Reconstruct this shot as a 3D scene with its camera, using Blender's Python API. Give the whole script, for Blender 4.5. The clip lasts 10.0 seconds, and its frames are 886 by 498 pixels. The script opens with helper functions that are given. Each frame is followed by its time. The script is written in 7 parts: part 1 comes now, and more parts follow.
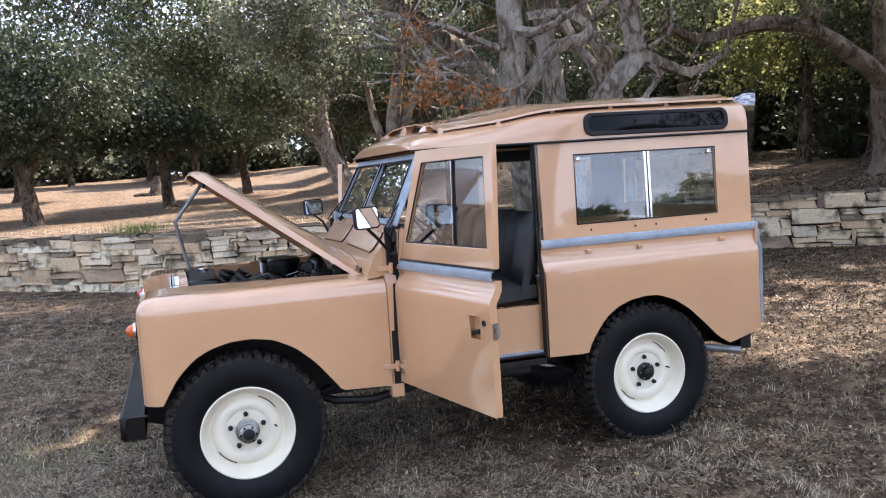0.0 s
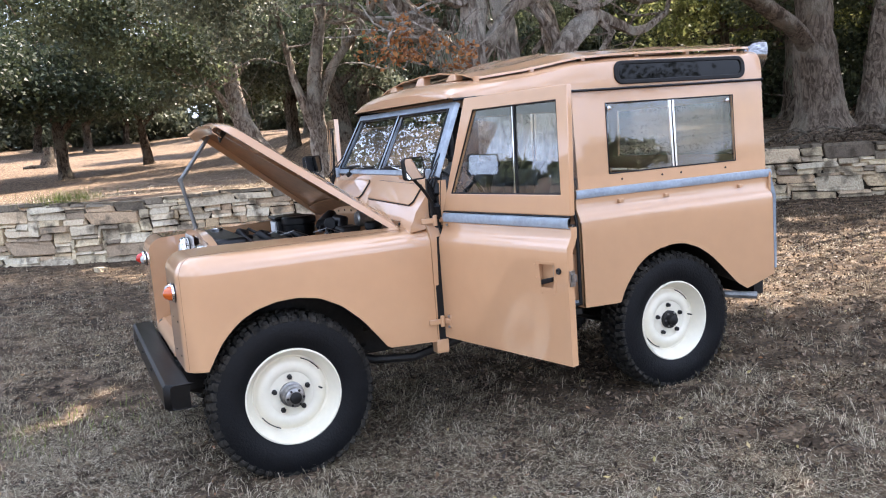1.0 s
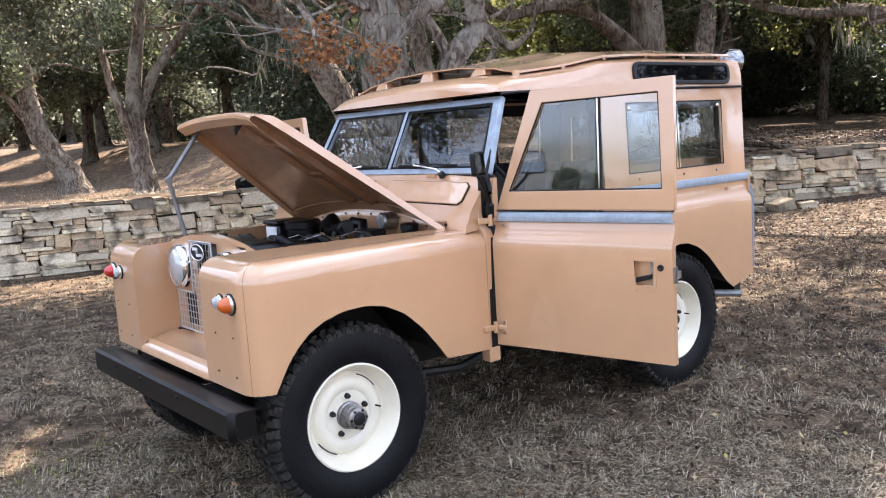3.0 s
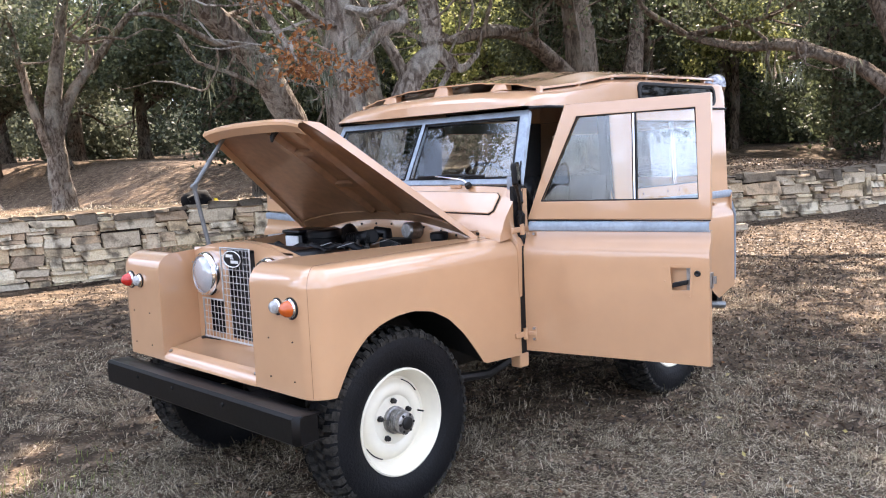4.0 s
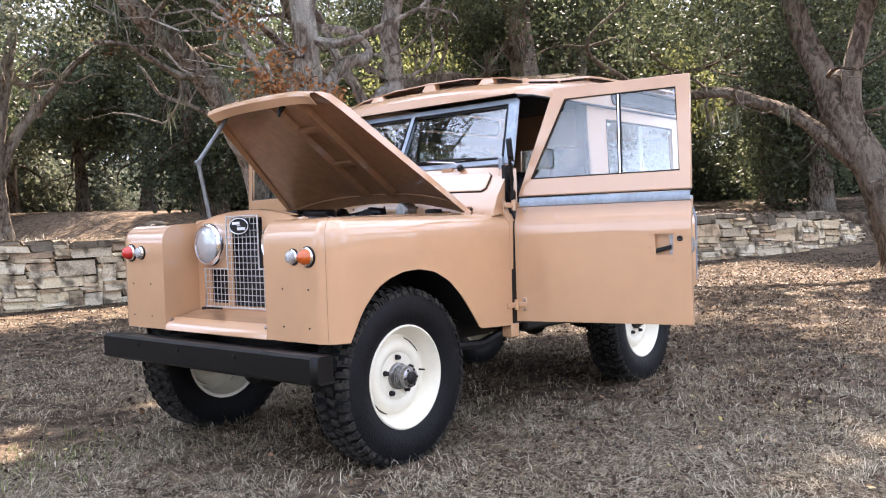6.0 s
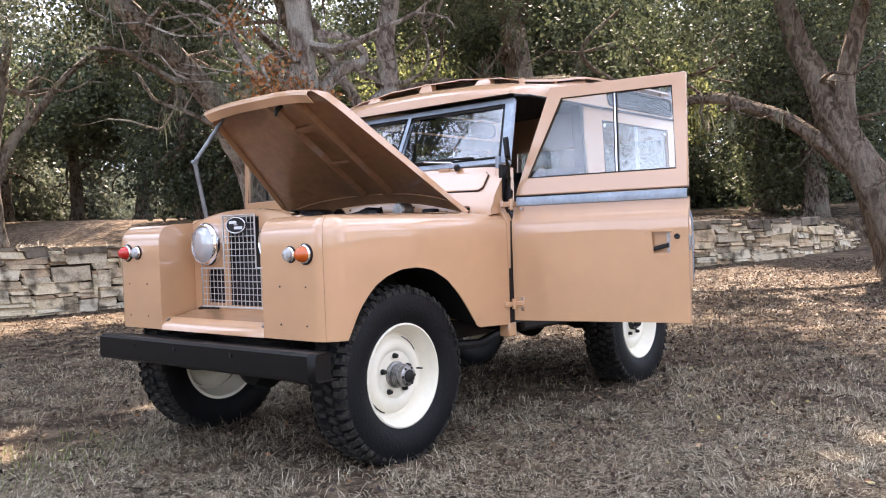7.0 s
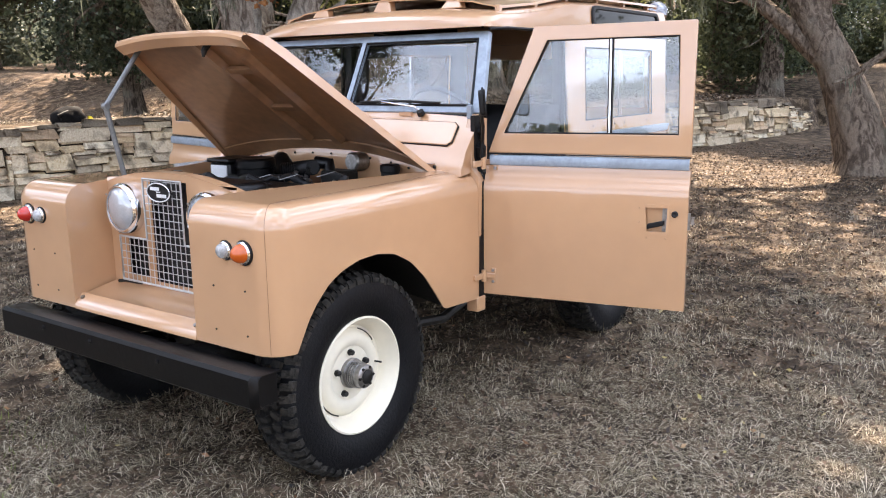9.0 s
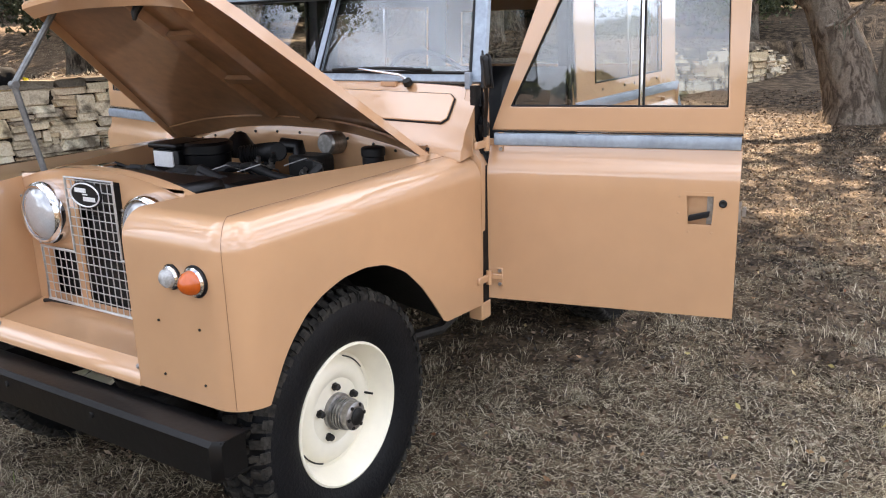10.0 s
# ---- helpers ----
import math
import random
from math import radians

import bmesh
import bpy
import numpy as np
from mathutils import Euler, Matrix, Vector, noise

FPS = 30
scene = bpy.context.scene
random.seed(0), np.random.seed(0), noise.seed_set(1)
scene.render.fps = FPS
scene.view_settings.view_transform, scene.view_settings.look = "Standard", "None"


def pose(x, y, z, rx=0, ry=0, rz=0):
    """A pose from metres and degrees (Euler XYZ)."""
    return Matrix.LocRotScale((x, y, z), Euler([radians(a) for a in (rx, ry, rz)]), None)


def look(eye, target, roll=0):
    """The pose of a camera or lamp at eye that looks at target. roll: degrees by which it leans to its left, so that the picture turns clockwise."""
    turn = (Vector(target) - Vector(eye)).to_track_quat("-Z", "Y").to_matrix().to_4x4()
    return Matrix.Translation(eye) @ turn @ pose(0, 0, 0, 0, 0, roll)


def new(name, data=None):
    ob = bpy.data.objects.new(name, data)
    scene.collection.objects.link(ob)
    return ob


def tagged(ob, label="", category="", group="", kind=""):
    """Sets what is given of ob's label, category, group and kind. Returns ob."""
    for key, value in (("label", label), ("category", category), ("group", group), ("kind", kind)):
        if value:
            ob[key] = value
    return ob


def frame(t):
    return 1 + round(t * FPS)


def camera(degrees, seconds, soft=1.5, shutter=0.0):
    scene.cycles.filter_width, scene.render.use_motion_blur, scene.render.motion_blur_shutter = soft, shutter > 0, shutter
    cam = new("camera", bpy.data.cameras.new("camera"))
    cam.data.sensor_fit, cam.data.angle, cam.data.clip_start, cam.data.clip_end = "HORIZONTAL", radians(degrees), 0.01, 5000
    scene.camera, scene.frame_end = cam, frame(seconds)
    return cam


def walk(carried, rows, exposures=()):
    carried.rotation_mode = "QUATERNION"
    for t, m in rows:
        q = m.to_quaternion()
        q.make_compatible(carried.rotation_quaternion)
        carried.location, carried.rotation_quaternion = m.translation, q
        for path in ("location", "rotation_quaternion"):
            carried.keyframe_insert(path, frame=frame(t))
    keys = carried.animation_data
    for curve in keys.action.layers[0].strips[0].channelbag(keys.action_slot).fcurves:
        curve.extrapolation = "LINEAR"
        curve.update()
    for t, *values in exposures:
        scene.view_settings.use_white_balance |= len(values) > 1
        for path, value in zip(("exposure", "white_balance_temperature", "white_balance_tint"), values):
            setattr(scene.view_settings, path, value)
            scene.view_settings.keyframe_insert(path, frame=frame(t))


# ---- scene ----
cam = camera(55.6, 10.0, soft=1.1)
PATH = [
    (0, (-0.215, -4.836, 1.57), (0.38, -2.935, 1.393), -3.7),
    (0.5, (-0.546, -4.656, 1.54), (0.173, -2.804, 1.305), -3.9),
    (1, (-0.844, -4.481, 1.527), (-0.034, -2.672, 1.259), -4.4),
    (1.5, (-1.096, -4.309, 1.535), (-0.179, -2.553, 1.259), -3.9),
    (2, (-1.413, -4.15, 1.53), (-0.338, -2.49, 1.23), -3.4),
    (2.5, (-1.619, -3.908, 1.506), (-0.454, -2.309, 1.209), -3.7),
    (3, (-1.761, -3.616, 1.499), (-0.521, -2.068, 1.241), -3.6),
    (3.2, (-1.855, -3.522, 1.493), (-0.575, -2.004, 1.255), -3.9),
    (4.3, (-2.386, -3.269, 1.442), (-0.958, -1.885, 1.236), -2.4),
    (4.5, (-2.461, -3.297, 1.418), (-1.032, -1.912, 1.225), -2.7),
    (5, (-2.563, -3.274, 1.305), (-1.106, -1.915, 1.137), -2.3),
    (5.5, (-2.625, -3.236, 1.145), (-1.118, -1.925, 1.042), -1.9),
    (7, (-2.64, -3.215, 0.995), (-1.106, -1.932, 0.957), -2.1),
    (7.5, (-2.577, -3.192, 1.123), (-1.058, -1.895, 1.025), -2.5),
    (8, (-2.481, -3.162, 1.311), (-0.975, -1.863, 1.104), -2.4),
    (8.5, (-2.397, -3.038, 1.413), (-0.871, -1.792, 1.071), -1.4),
    (9, (-2.234, -2.781, 1.484), (-0.651, -1.626, 1.085), -0.8),
    (9.5, (-1.975, -2.538, 1.51), (-0.374, -1.434, 1.04), -1.5),
    (10, (-1.782, -2.311, 1.544), (-0.175, -1.24, 1.022), -1.8),
]
# the clip's camera brightens and warms a little on the way
LIGHTER = [(0, 1.82, 6850, 19), (1, 2.08, 6900, 18), (2.5, 2.07, 7050, 19), (5, 2.25, 7150, 20), (7.5, 2.05, 7400, 22), (9, 2.12, 7650, 19), (10, 2.00, 8250, 18)]
walk(cam, [(t, look(eye, target, roll)) for t, eye, target, roll in PATH], LIGHTER)

# ---------- light ----------
SUN_EL, SUN_AZ = radians(50), radians(31)   # azimuth from +x towards +y: the sun stands behind the oaks
world = bpy.data.worlds.new("sky")
scene.world = world
world.use_nodes = True
wn = world.node_tree
sky = wn.nodes.new("ShaderNodeTexSky")
sky.sky_type, sky.sun_disc = "NISHITA", False
sky.sun_elevation, sky.sun_rotation = SUN_EL, radians(90) - SUN_AZ
sky.dust_density, sky.air_density = 1.5, 1.0
# thin white cloud over the blue
wtc = wn.nodes.new("ShaderNodeTexCoord")
wmap = wn.nodes.new("ShaderNodeMapping")
wmap.inputs["Scale"].default_value = (1.6, 1.6, 4.0)
wnoise = wn.nodes.new("ShaderNodeTexNoise")
wnoise.inputs["Scale"].default_value, wnoise.inputs["Detail"].default_value = 1.7, 6
wramp = wn.nodes.new("ShaderNodeValToRGB")
wramp.color_ramp.elements[0].position, wramp.color_ramp.elements[1].position = 0.42, 0.60
wramp.color_ramp.elements[0].color, wramp.color_ramp.elements[1].color = (0.15, 0.15, 0.15, 1), (0.92, 0.92, 0.92, 1)
wmix = wn.nodes.new("ShaderNodeMixRGB")
# cloud, brighter overhead than near the horizon
wsep = wn.nodes.new("ShaderNodeSeparateXYZ")
wgrad = wn.nodes.new("ShaderNodeMapRange")
wgrad.inputs["From Min"].default_value, wgrad.inputs["From Max"].default_value = 0.0, 0.8
wgrad.inputs["To Min"].default_value, wgrad.inputs["To Max"].default_value = 1.42, 2.1
wcol = wn.nodes.new("ShaderNodeVectorMath")
wcol.operation = "SCALE"
wcol.inputs[0].default_value = (6.9, 8.75, 11.9)
wn.links.new(wtc.outputs["Generated"], wsep.inputs["Vector"])
wn.links.new(wsep.outputs["Z"], wgrad.inputs["Value"])
wn.links.new(wgrad.outputs["Result"], wcol.inputs["Scale"])
wn.links.new(wcol.outputs["Vector"], wmix.inputs["Color2"])
wn.links.new(wtc.outputs["Generated"], wmap.inputs["Vector"])
wn.links.new(wmap.outputs["Vector"], wnoise.inputs["Vector"])
wn.links.new(wnoise.outputs["Fac"], wramp.inputs["Fac"])
wn.links.new(wramp.outputs["Color"], wmix.inputs["Fac"])
wn.links.new(sky.outputs["Color"], wmix.inputs["Color1"])
wn.links.new(wmix.outputs["Color"], wn.nodes["Background"].inputs["Color"])
wn.nodes["Background"].inputs["Strength"].default_value = 0.062

sun = new("sun", bpy.data.lights.new("sun", "SUN"))
sun.data.energy, sun.data.angle, sun.data.color = 5.0, radians(0.8), (1.0, 0.93, 0.82)
sd = Vector((math.cos(SUN_EL) * math.cos(SUN_AZ), math.cos(SUN_EL) * math.sin(SUN_AZ), math.sin(SUN_EL)))
sun.matrix_world = look(sd * 60, (0, 0, 0))


# ---------- materials ----------
def mat(name, color, rough=0.5, metal=0.0, vary=0.12, scale=8.0, fine=90.0, bump=0.0, second=None, spec=0.5, coat=0.0, island=False, obj=False, relief=0.01):
    """Principled surface with colour varied at two scales and fine relief."""
    m = bpy.data.materials.new(name)
    m.use_nodes = True
    t = m.node_tree
    b = t.nodes["Principled BSDF"]
    tc = t.nodes.new("ShaderNodeTexCoord")
    n1, n2 = t.nodes.new("ShaderNodeTexNoise"), t.nodes.new("ShaderNodeTexNoise")
    n1.inputs["Scale"].default_value, n2.inputs["Scale"].default_value = scale, fine
    n1.inputs["Detail"].default_value, n2.inputs["Detail"].default_value = 5, 4
    for n in (n1, n2):
        t.links.new(tc.outputs["Object"], n.inputs["Vector"])
    r = t.nodes.new("ShaderNodeValToRGB")
    c2 = second or tuple(min(1, c * (1 + vary)) for c in color)
    c1 = tuple(c * (1 - vary) for c in color)
    r.color_ramp.elements[0].color, r.color_ramp.elements[1].color = (*c1, 1), (*c2, 1)
    r.color_ramp.elements[0].position, r.color_ramp.elements[1].position = 0.3, 0.7
    t.links.new(n1.outputs["Fac"], r.inputs["Fac"])
    mx = t.nodes.new("ShaderNodeMixRGB")
    mx.blend_type = "MULTIPLY"
    mx.inputs["Fac"].default_value = min(1, vary * 2.5)
    t.links.new(r.outputs["Color"], mx.inputs["Color1"])
    t.links.new(n2.outputs["Fac"], mx.inputs["Color2"])
    out = mx.outputs["Color"]
    if island or obj:
        h = t.nodes.new("ShaderNodeHueSaturation")
        g = t.nodes.new("ShaderNodeNewGeometry" if island else "ShaderNodeObjectInfo")
        mr = t.nodes.new("ShaderNodeMapRange")
        mr.inputs["To Min"].default_value, mr.inputs["To Max"].default_value = 0.55, 1.5
        t.links.new(g.outputs["Random Per Island" if island else "Random"], mr.inputs["Value"])
        t.links.new(mr.outputs["Result"], h.inputs["Value"])
        t.links.new(out, h.inputs["Color"])
        out = h.outputs["Color"]
    t.links.new(out, b.inputs["Base Color"])
    b.inputs["Roughness"].default_value, b.inputs["Metallic"].default_value = rough, metal
    b.inputs["Specular IOR Level"].default_value = spec
    b.inputs["Coat Weight"].default_value = coat
    b.inputs["Coat Roughness"].default_value = 0.05
    if bump:
        bp = t.nodes.new("ShaderNodeBump")
        bp.inputs["Strength"].default_value, bp.inputs["Distance"].default_value = bump, relief
        t.links.new(n2.outputs["Fac"], bp.inputs["Height"])
        t.links.new(bp.outputs["Normal"], b.inputs["Normal"])
    return m


def bark_mat(name, groove, ridge, patch):
    """Deep upright furrows between paler plates, with patches of lichen."""
    m = bpy.data.materials.new(name)
    m.use_nodes = True
    t = m.node_tree
    p = t.nodes["Principled BSDF"]
    tc, mp = t.nodes.new("ShaderNodeTexCoord"), t.nodes.new("ShaderNodeMapping")
    mp.inputs["Scale"].default_value = (1, 1, .42)
    t.links.new(tc.outputs["Object"], mp.inputs["Vector"])
    n1, n2, n3 = [t.nodes.new("ShaderNodeTexNoise") for _ in range(3)]
    for n, sc, det, dis, src in ((n1, 13, 7, 1.2, mp), (n2, 2.2, 4, 0, tc), (n3, 70, 4, 0, tc)):
        n.inputs["Scale"].default_value, n.inputs["Detail"].default_value, n.inputs["Distortion"].default_value = sc, det, dis
        t.links.new(src.outputs["Vector" if src is mp else "Object"], n.inputs["Vector"])
    r = t.nodes.new("ShaderNodeValToRGB")
    r.color_ramp.elements[0].position, r.color_ramp.elements[1].position = .40, .60
    r.color_ramp.elements[0].color, r.color_ramp.elements[1].color = (*groove, 1), (*ridge, 1)
    t.links.new(n1.outputs["Fac"], r.inputs["Fac"])
    r2 = t.nodes.new("ShaderNodeValToRGB")
    r2.color_ramp.elements[0].position, r2.color_ramp.elements[1].position = .50, .66
    r2.color_ramp.elements[1].color = (.7, .7, .7, 1)
    t.links.new(n2.outputs["Fac"], r2.inputs["Fac"])
    mx, mu = t.nodes.new("ShaderNodeMixRGB"), t.nodes.new("ShaderNodeMixRGB")
    mx.inputs["Color2"].default_value = (*patch, 1)
    t.links.new(r2.outputs["Color"], mx.inputs["Fac"])
    t.links.new(r.outputs["Color"], mx.inputs["Color1"])
    mu.blend_type, mu.inputs["Fac"].default_value = "OVERLAY", .6
    t.links.new(mx.outputs["Color"], mu.inputs["Color1"])
    t.links.new(n3.outputs["Fac"], mu.inputs["Color2"])
    t.links.new(mu.outputs["Color"], p.inputs["Base Color"])
    p.inputs["Roughness"].default_value, p.inputs["Specular IOR Level"].default_value = .95, .1
    b1, b2 = t.nodes.new("ShaderNodeBump"), t.nodes.new("ShaderNodeBump")
    b1.inputs["Strength"].default_value, b1.inputs["Distance"].default_value = 1.0, .07
    b2.inputs["Strength"].default_value, b2.inputs["Distance"].default_value = .7, .02
    t.links.new(n1.outputs["Fac"], b1.inputs["Height"])
    t.links.new(n3.outputs["Fac"], b2.inputs["Height"])
    t.links.new(b1.outputs["Normal"], b2.inputs["Normal"])
    t.links.new(b2.outputs["Normal"], p.inputs["Normal"])
    return m


def stone_mat(name, source, tones, stain):
    """Field stone: each stone its own tone, with stains and a gritty face."""
    m = bpy.data.materials.new(name)
    m.use_nodes = True
    t = m.node_tree
    p = t.nodes["Principled BSDF"]
    g = t.nodes.new("ShaderNodeNewGeometry" if source == "Random Per Island" else "ShaderNodeObjectInfo")
    r = t.nodes.new("ShaderNodeValToRGB")
    for k, c in enumerate(tones):
        e = r.color_ramp.elements[0] if k == 0 else r.color_ramp.elements[-1] if k == len(tones) - 1 else r.color_ramp.elements.new(k / (len(tones) - 1))
        e.color = (*c, 1)
    t.links.new(g.outputs[source], r.inputs["Fac"])
    geo = t.nodes.new("ShaderNodeNewGeometry")
    n1, n2 = t.nodes.new("ShaderNodeTexNoise"), t.nodes.new("ShaderNodeTexNoise")
    for n, sc in ((n1, 5.5), (n2, 48)):
        n.inputs["Scale"].default_value, n.inputs["Detail"].default_value = sc, 6
        t.links.new(geo.outputs["Position"], n.inputs["Vector"])
    r1 = t.nodes.new("ShaderNodeValToRGB")
    r1.color_ramp.elements[0].position, r1.color_ramp.elements[1].position = .50, .66
    t.links.new(n1.outputs["Fac"], r1.inputs["Fac"])
    mx, mu = t.nodes.new("ShaderNodeMixRGB"), t.nodes.new("ShaderNodeMixRGB")
    mx.inputs["Color2"].default_value = (*stain, 1)
    t.links.new(r1.outputs["Color"], mx.inputs["Fac"])
    t.links.new(r.outputs["Color"], mx.inputs["Color1"])
    mu.blend_type, mu.inputs["Fac"].default_value = "OVERLAY", .55
    t.links.new(mx.outputs["Color"], mu.inputs["Color1"])
    t.links.new(n2.outputs["Fac"], mu.inputs["Color2"])
    t.links.new(mu.outputs["Color"], p.inputs["Base Color"])
    p.inputs["Roughness"].default_value, p.inputs["Specular IOR Level"].default_value = .92, .15
    bp = t.nodes.new("ShaderNodeBump")
    bp.inputs["Strength"].default_value, bp.inputs["Distance"].default_value = .9, .02
    t.links.new(n2.outputs["Fac"], bp.inputs["Height"])
    t.links.new(bp.outputs["Normal"], p.inputs["Normal"])
    return m


def glass_mat(name, color=(1, 1, 1), rough=0.0):
    m = bpy.data.materials.new(name)
    m.use_nodes = True
    b = m.node_tree.nodes["Principled BSDF"]
    b.inputs["Base Color"].default_value = (*color, 1)
    b.inputs["Roughness"].default_value, b.inputs["Transmission Weight"].default_value = rough, 1.0
    b.inputs["IOR"].default_value = 1.72
    return m


PAINT = mat("tan_paint", (0.56, 0.312, 0.165), rough=0.33, vary=0.05, scale=1.3, fine=11, coat=1.0)
PAINT.node_tree.nodes["Principled BSDF"].inputs["Coat IOR"].default_value = 1.7
PAINT.node_tree.nodes["Principled BSDF"].inputs["Coat Roughness"].default_value = 0.035
# rougher tan paint, with the shade of undersides darkened into its colour
PAINT_SHADED = mat("tan_paint_shaded", (0.30, 0.150, 0.074), rough=0.42, vary=0.22, scale=3, fine=25, coat=0.6)
GALV = mat("blue_grey_galvanised", (0.36, 0.43, 0.50), rough=0.42, metal=0.35, vary=0.16, scale=12, fine=60)
BLACK = mat("black_rubber", (0.006, 0.006, 0.007), spec=0.3, rough=0.5, vary=0.25, scale=20, fine=120, bump=0.15)
TYRE = mat("tyre_rubber", (0.0045, 0.005, 0.0065), spec=0.22, rough=0.55, vary=0.3, scale=14, fine=90, bump=0.25)
TREAD = mat("dusty_tread_rubber", (0.009, 0.009, 0.009), spec=0.25, rough=0.85, vary=0.5, scale=16, fine=60, bump=0.4, second=(0.085, 0.076, 0.063))
BUMPER = mat("black_bumper_paint", (0.004, 0.004, 0.0045), spec=0.26, rough=0.34, vary=0.3, scale=9, fine=50, bump=0.05)
CREAM = mat("cream_wheel_paint", (0.83, 0.77, 0.62), rough=0.4, vary=0.05, scale=6, fine=30, coat=0.3)
STEEL = mat("bare_steel", (0.42, 0.41, 0.40), rough=0.35, metal=0.9, vary=0.25, scale=20, fine=80)
CHROME = mat("chrome", (0.80, 0.81, 0.83), rough=0.07, metal=1.0, vary=0.03)
DARKSTEEL = mat("dark_oily_steel", (0.018, 0.017, 0.016), rough=0.55, metal=0.3, vary=0.4, scale=15, fine=70, bump=0.2)
ENGINE = mat("engine_black", (0.004, 0.004, 0.005), spec=0.3, rough=0.34, vary=0.4, scale=18, fine=70, bump=0.1)
VINYL = mat("black_vinyl", (0.010, 0.0105, 0.012), rough=0.45, vary=0.2, scale=14, fine=220, bump=0.25)
WHITE = mat("white_label", (0.75, 0.75, 0.74), rough=0.5, vary=0.08)
AMBER = mat("amber_plastic", (0.58, 0.10, 0.012), rough=0.16, vary=0.1, coat=0.5)
RED = mat("red_plastic", (0.60, 0.03, 0.02), rough=0.16, vary=0.1, coat=0.5)
CLEAR = mat("ribbed_clear_lens", (0.58, 0.59, 0.58), rough=0.12, vary=0.3, scale=60, coat=0.6)
HLENS = mat("headlamp_lens", (0.52, 0.54, 0.56), rough=0.10, metal=0.30, vary=0.10, scale=16, fine=160, coat=0.9, bump=0.10, relief=0.002)
ROPE = mat("grey_prop_metal", (0.26, 0.27, 0.27), rough=0.5, metal=0.5, vary=0.2, scale=20)
LINING = mat("dark_grey_lining", (0.055, 0.054, 0.055), rough=0.8, vary=0.2, scale=10, fine=120, bump=0.2)
# chrome with the dark trees and ground it would mirror put into its colour
DARK_CHROME = mat("darkened_chrome", (0.30, 0.30, 0.31), rough=0.13, metal=1.0, vary=0.2, scale=30)
MESH = mat("bright_galvanised_wire", (0.60, 0.60, 0.58), rough=0.4, metal=0.5, vary=0.12, scale=14, fine=60)
PANE = glass_mat("window_glass", (0.78, 0.84, 0.86))
DARKPANE = mat("dark_tinted_glass", (0.003, 0.003, 0.004), rough=0.03, vary=0.2, spec=0.22)
MIRROR = mat("mirror_glass", (0.85, 0.87, 0.9), rough=0.02, metal=1.0, vary=0.01)


# ---------- mesh helpers ----------
def mesh_of(name, verts, faces):
    me = bpy.data.meshes.new(name)
    me.from_pydata([tuple(v) for v in verts], [], faces)
    me.update()
    return me


def thicken(bm, t):
    """Gives an open sheet its thickness, inwards, with a closed rim."""
    bm.normal_update()
    faces, edges, verts = list(bm.faces), [e for e in bm.edges if len(e.link_faces) == 1], list(bm.verts)
    low = {v: bm.verts.new(v.co - v.normal * t * min(1.6, v.calc_shell_factor())) for v in verts}
    rims = []
    for e in edges:
        f = e.link_faces[0]
        vs = list(f.verts)
        a, b = e.verts
        if vs[(vs.index(a) + 1) % len(vs)] is not b:
            a, b = b, a
        rims.append((b, a, low[a], low[b]))
    for f in faces:
        bm.faces.new([low[v] for v in reversed(f.verts)])
    for r in rims:
        bm.faces.new(r)
    bm.normal_update()


def part(name, bm, material, parent, label="", smooth=35, thick=0.0, bevel=0.0, out=None):
    """Links a bmesh (or a mesh) as one mesh object under a thing or a part."""
    if isinstance(bm, bmesh.types.BMesh):
        bmesh.ops.recalc_face_normals(bm, faces=bm.faces)
        if out is not None:   # an open sheet: its outer side faces this way
            hint = Vector(out)
            if sum(f.normal.dot(hint) * f.calc_area() for f in bm.faces) < 0:
                bmesh.ops.reverse_faces(bm, faces=bm.faces)
        if thick:
            thicken(bm, thick)
        me = bpy.data.meshes.new(name)
        bm.to_mesh(me)
        bm.free()
    else:
        me = bm
    me.polygons.foreach_set("use_smooth", [smooth > 0] * len(me.polygons))
    if smooth:
        me.set_sharp_from_angle(angle=radians(smooth))
    ob = new(name, me)
    for m in material if isinstance(material, (list, tuple)) else [material]:
        me.materials.append(m)
    ob.parent = parent
    if label:
        ob["label"] = label
    if bevel:
        mod = ob.modifiers.new("edge", "BEVEL")
        mod.width, mod.segments, mod.limit_method, mod.angle_limit = bevel, 2, "ANGLE", radians(40)
    return ob


def box(bm, x0, x1, y0, y1, z0, z1):
    vs = [bm.verts.new((x, y, z)) for x in (x0, x1) for y in (y0, y1) for z in (z0, z1)]
    for f in ((0, 1, 3, 2), (4, 6, 7, 5), (0, 4, 5, 1), (2, 3, 7, 6), (0, 2, 6, 4), (1, 5, 7, 3)):
        bm.faces.new([vs[i] for i in f])
    return vs


def boxes(*dims):
    bm = bmesh.new()
    for d in dims:
        box(bm, *d)
    return bm


def frame_at(d):
    d = Vector(d).normalized()
    a = d.cross(Vector((0, 0, 1)))
    if a.length < 1e-3:
        a = Vector((1, 0, 0))
    a.normalize()
    return a, d.cross(a)


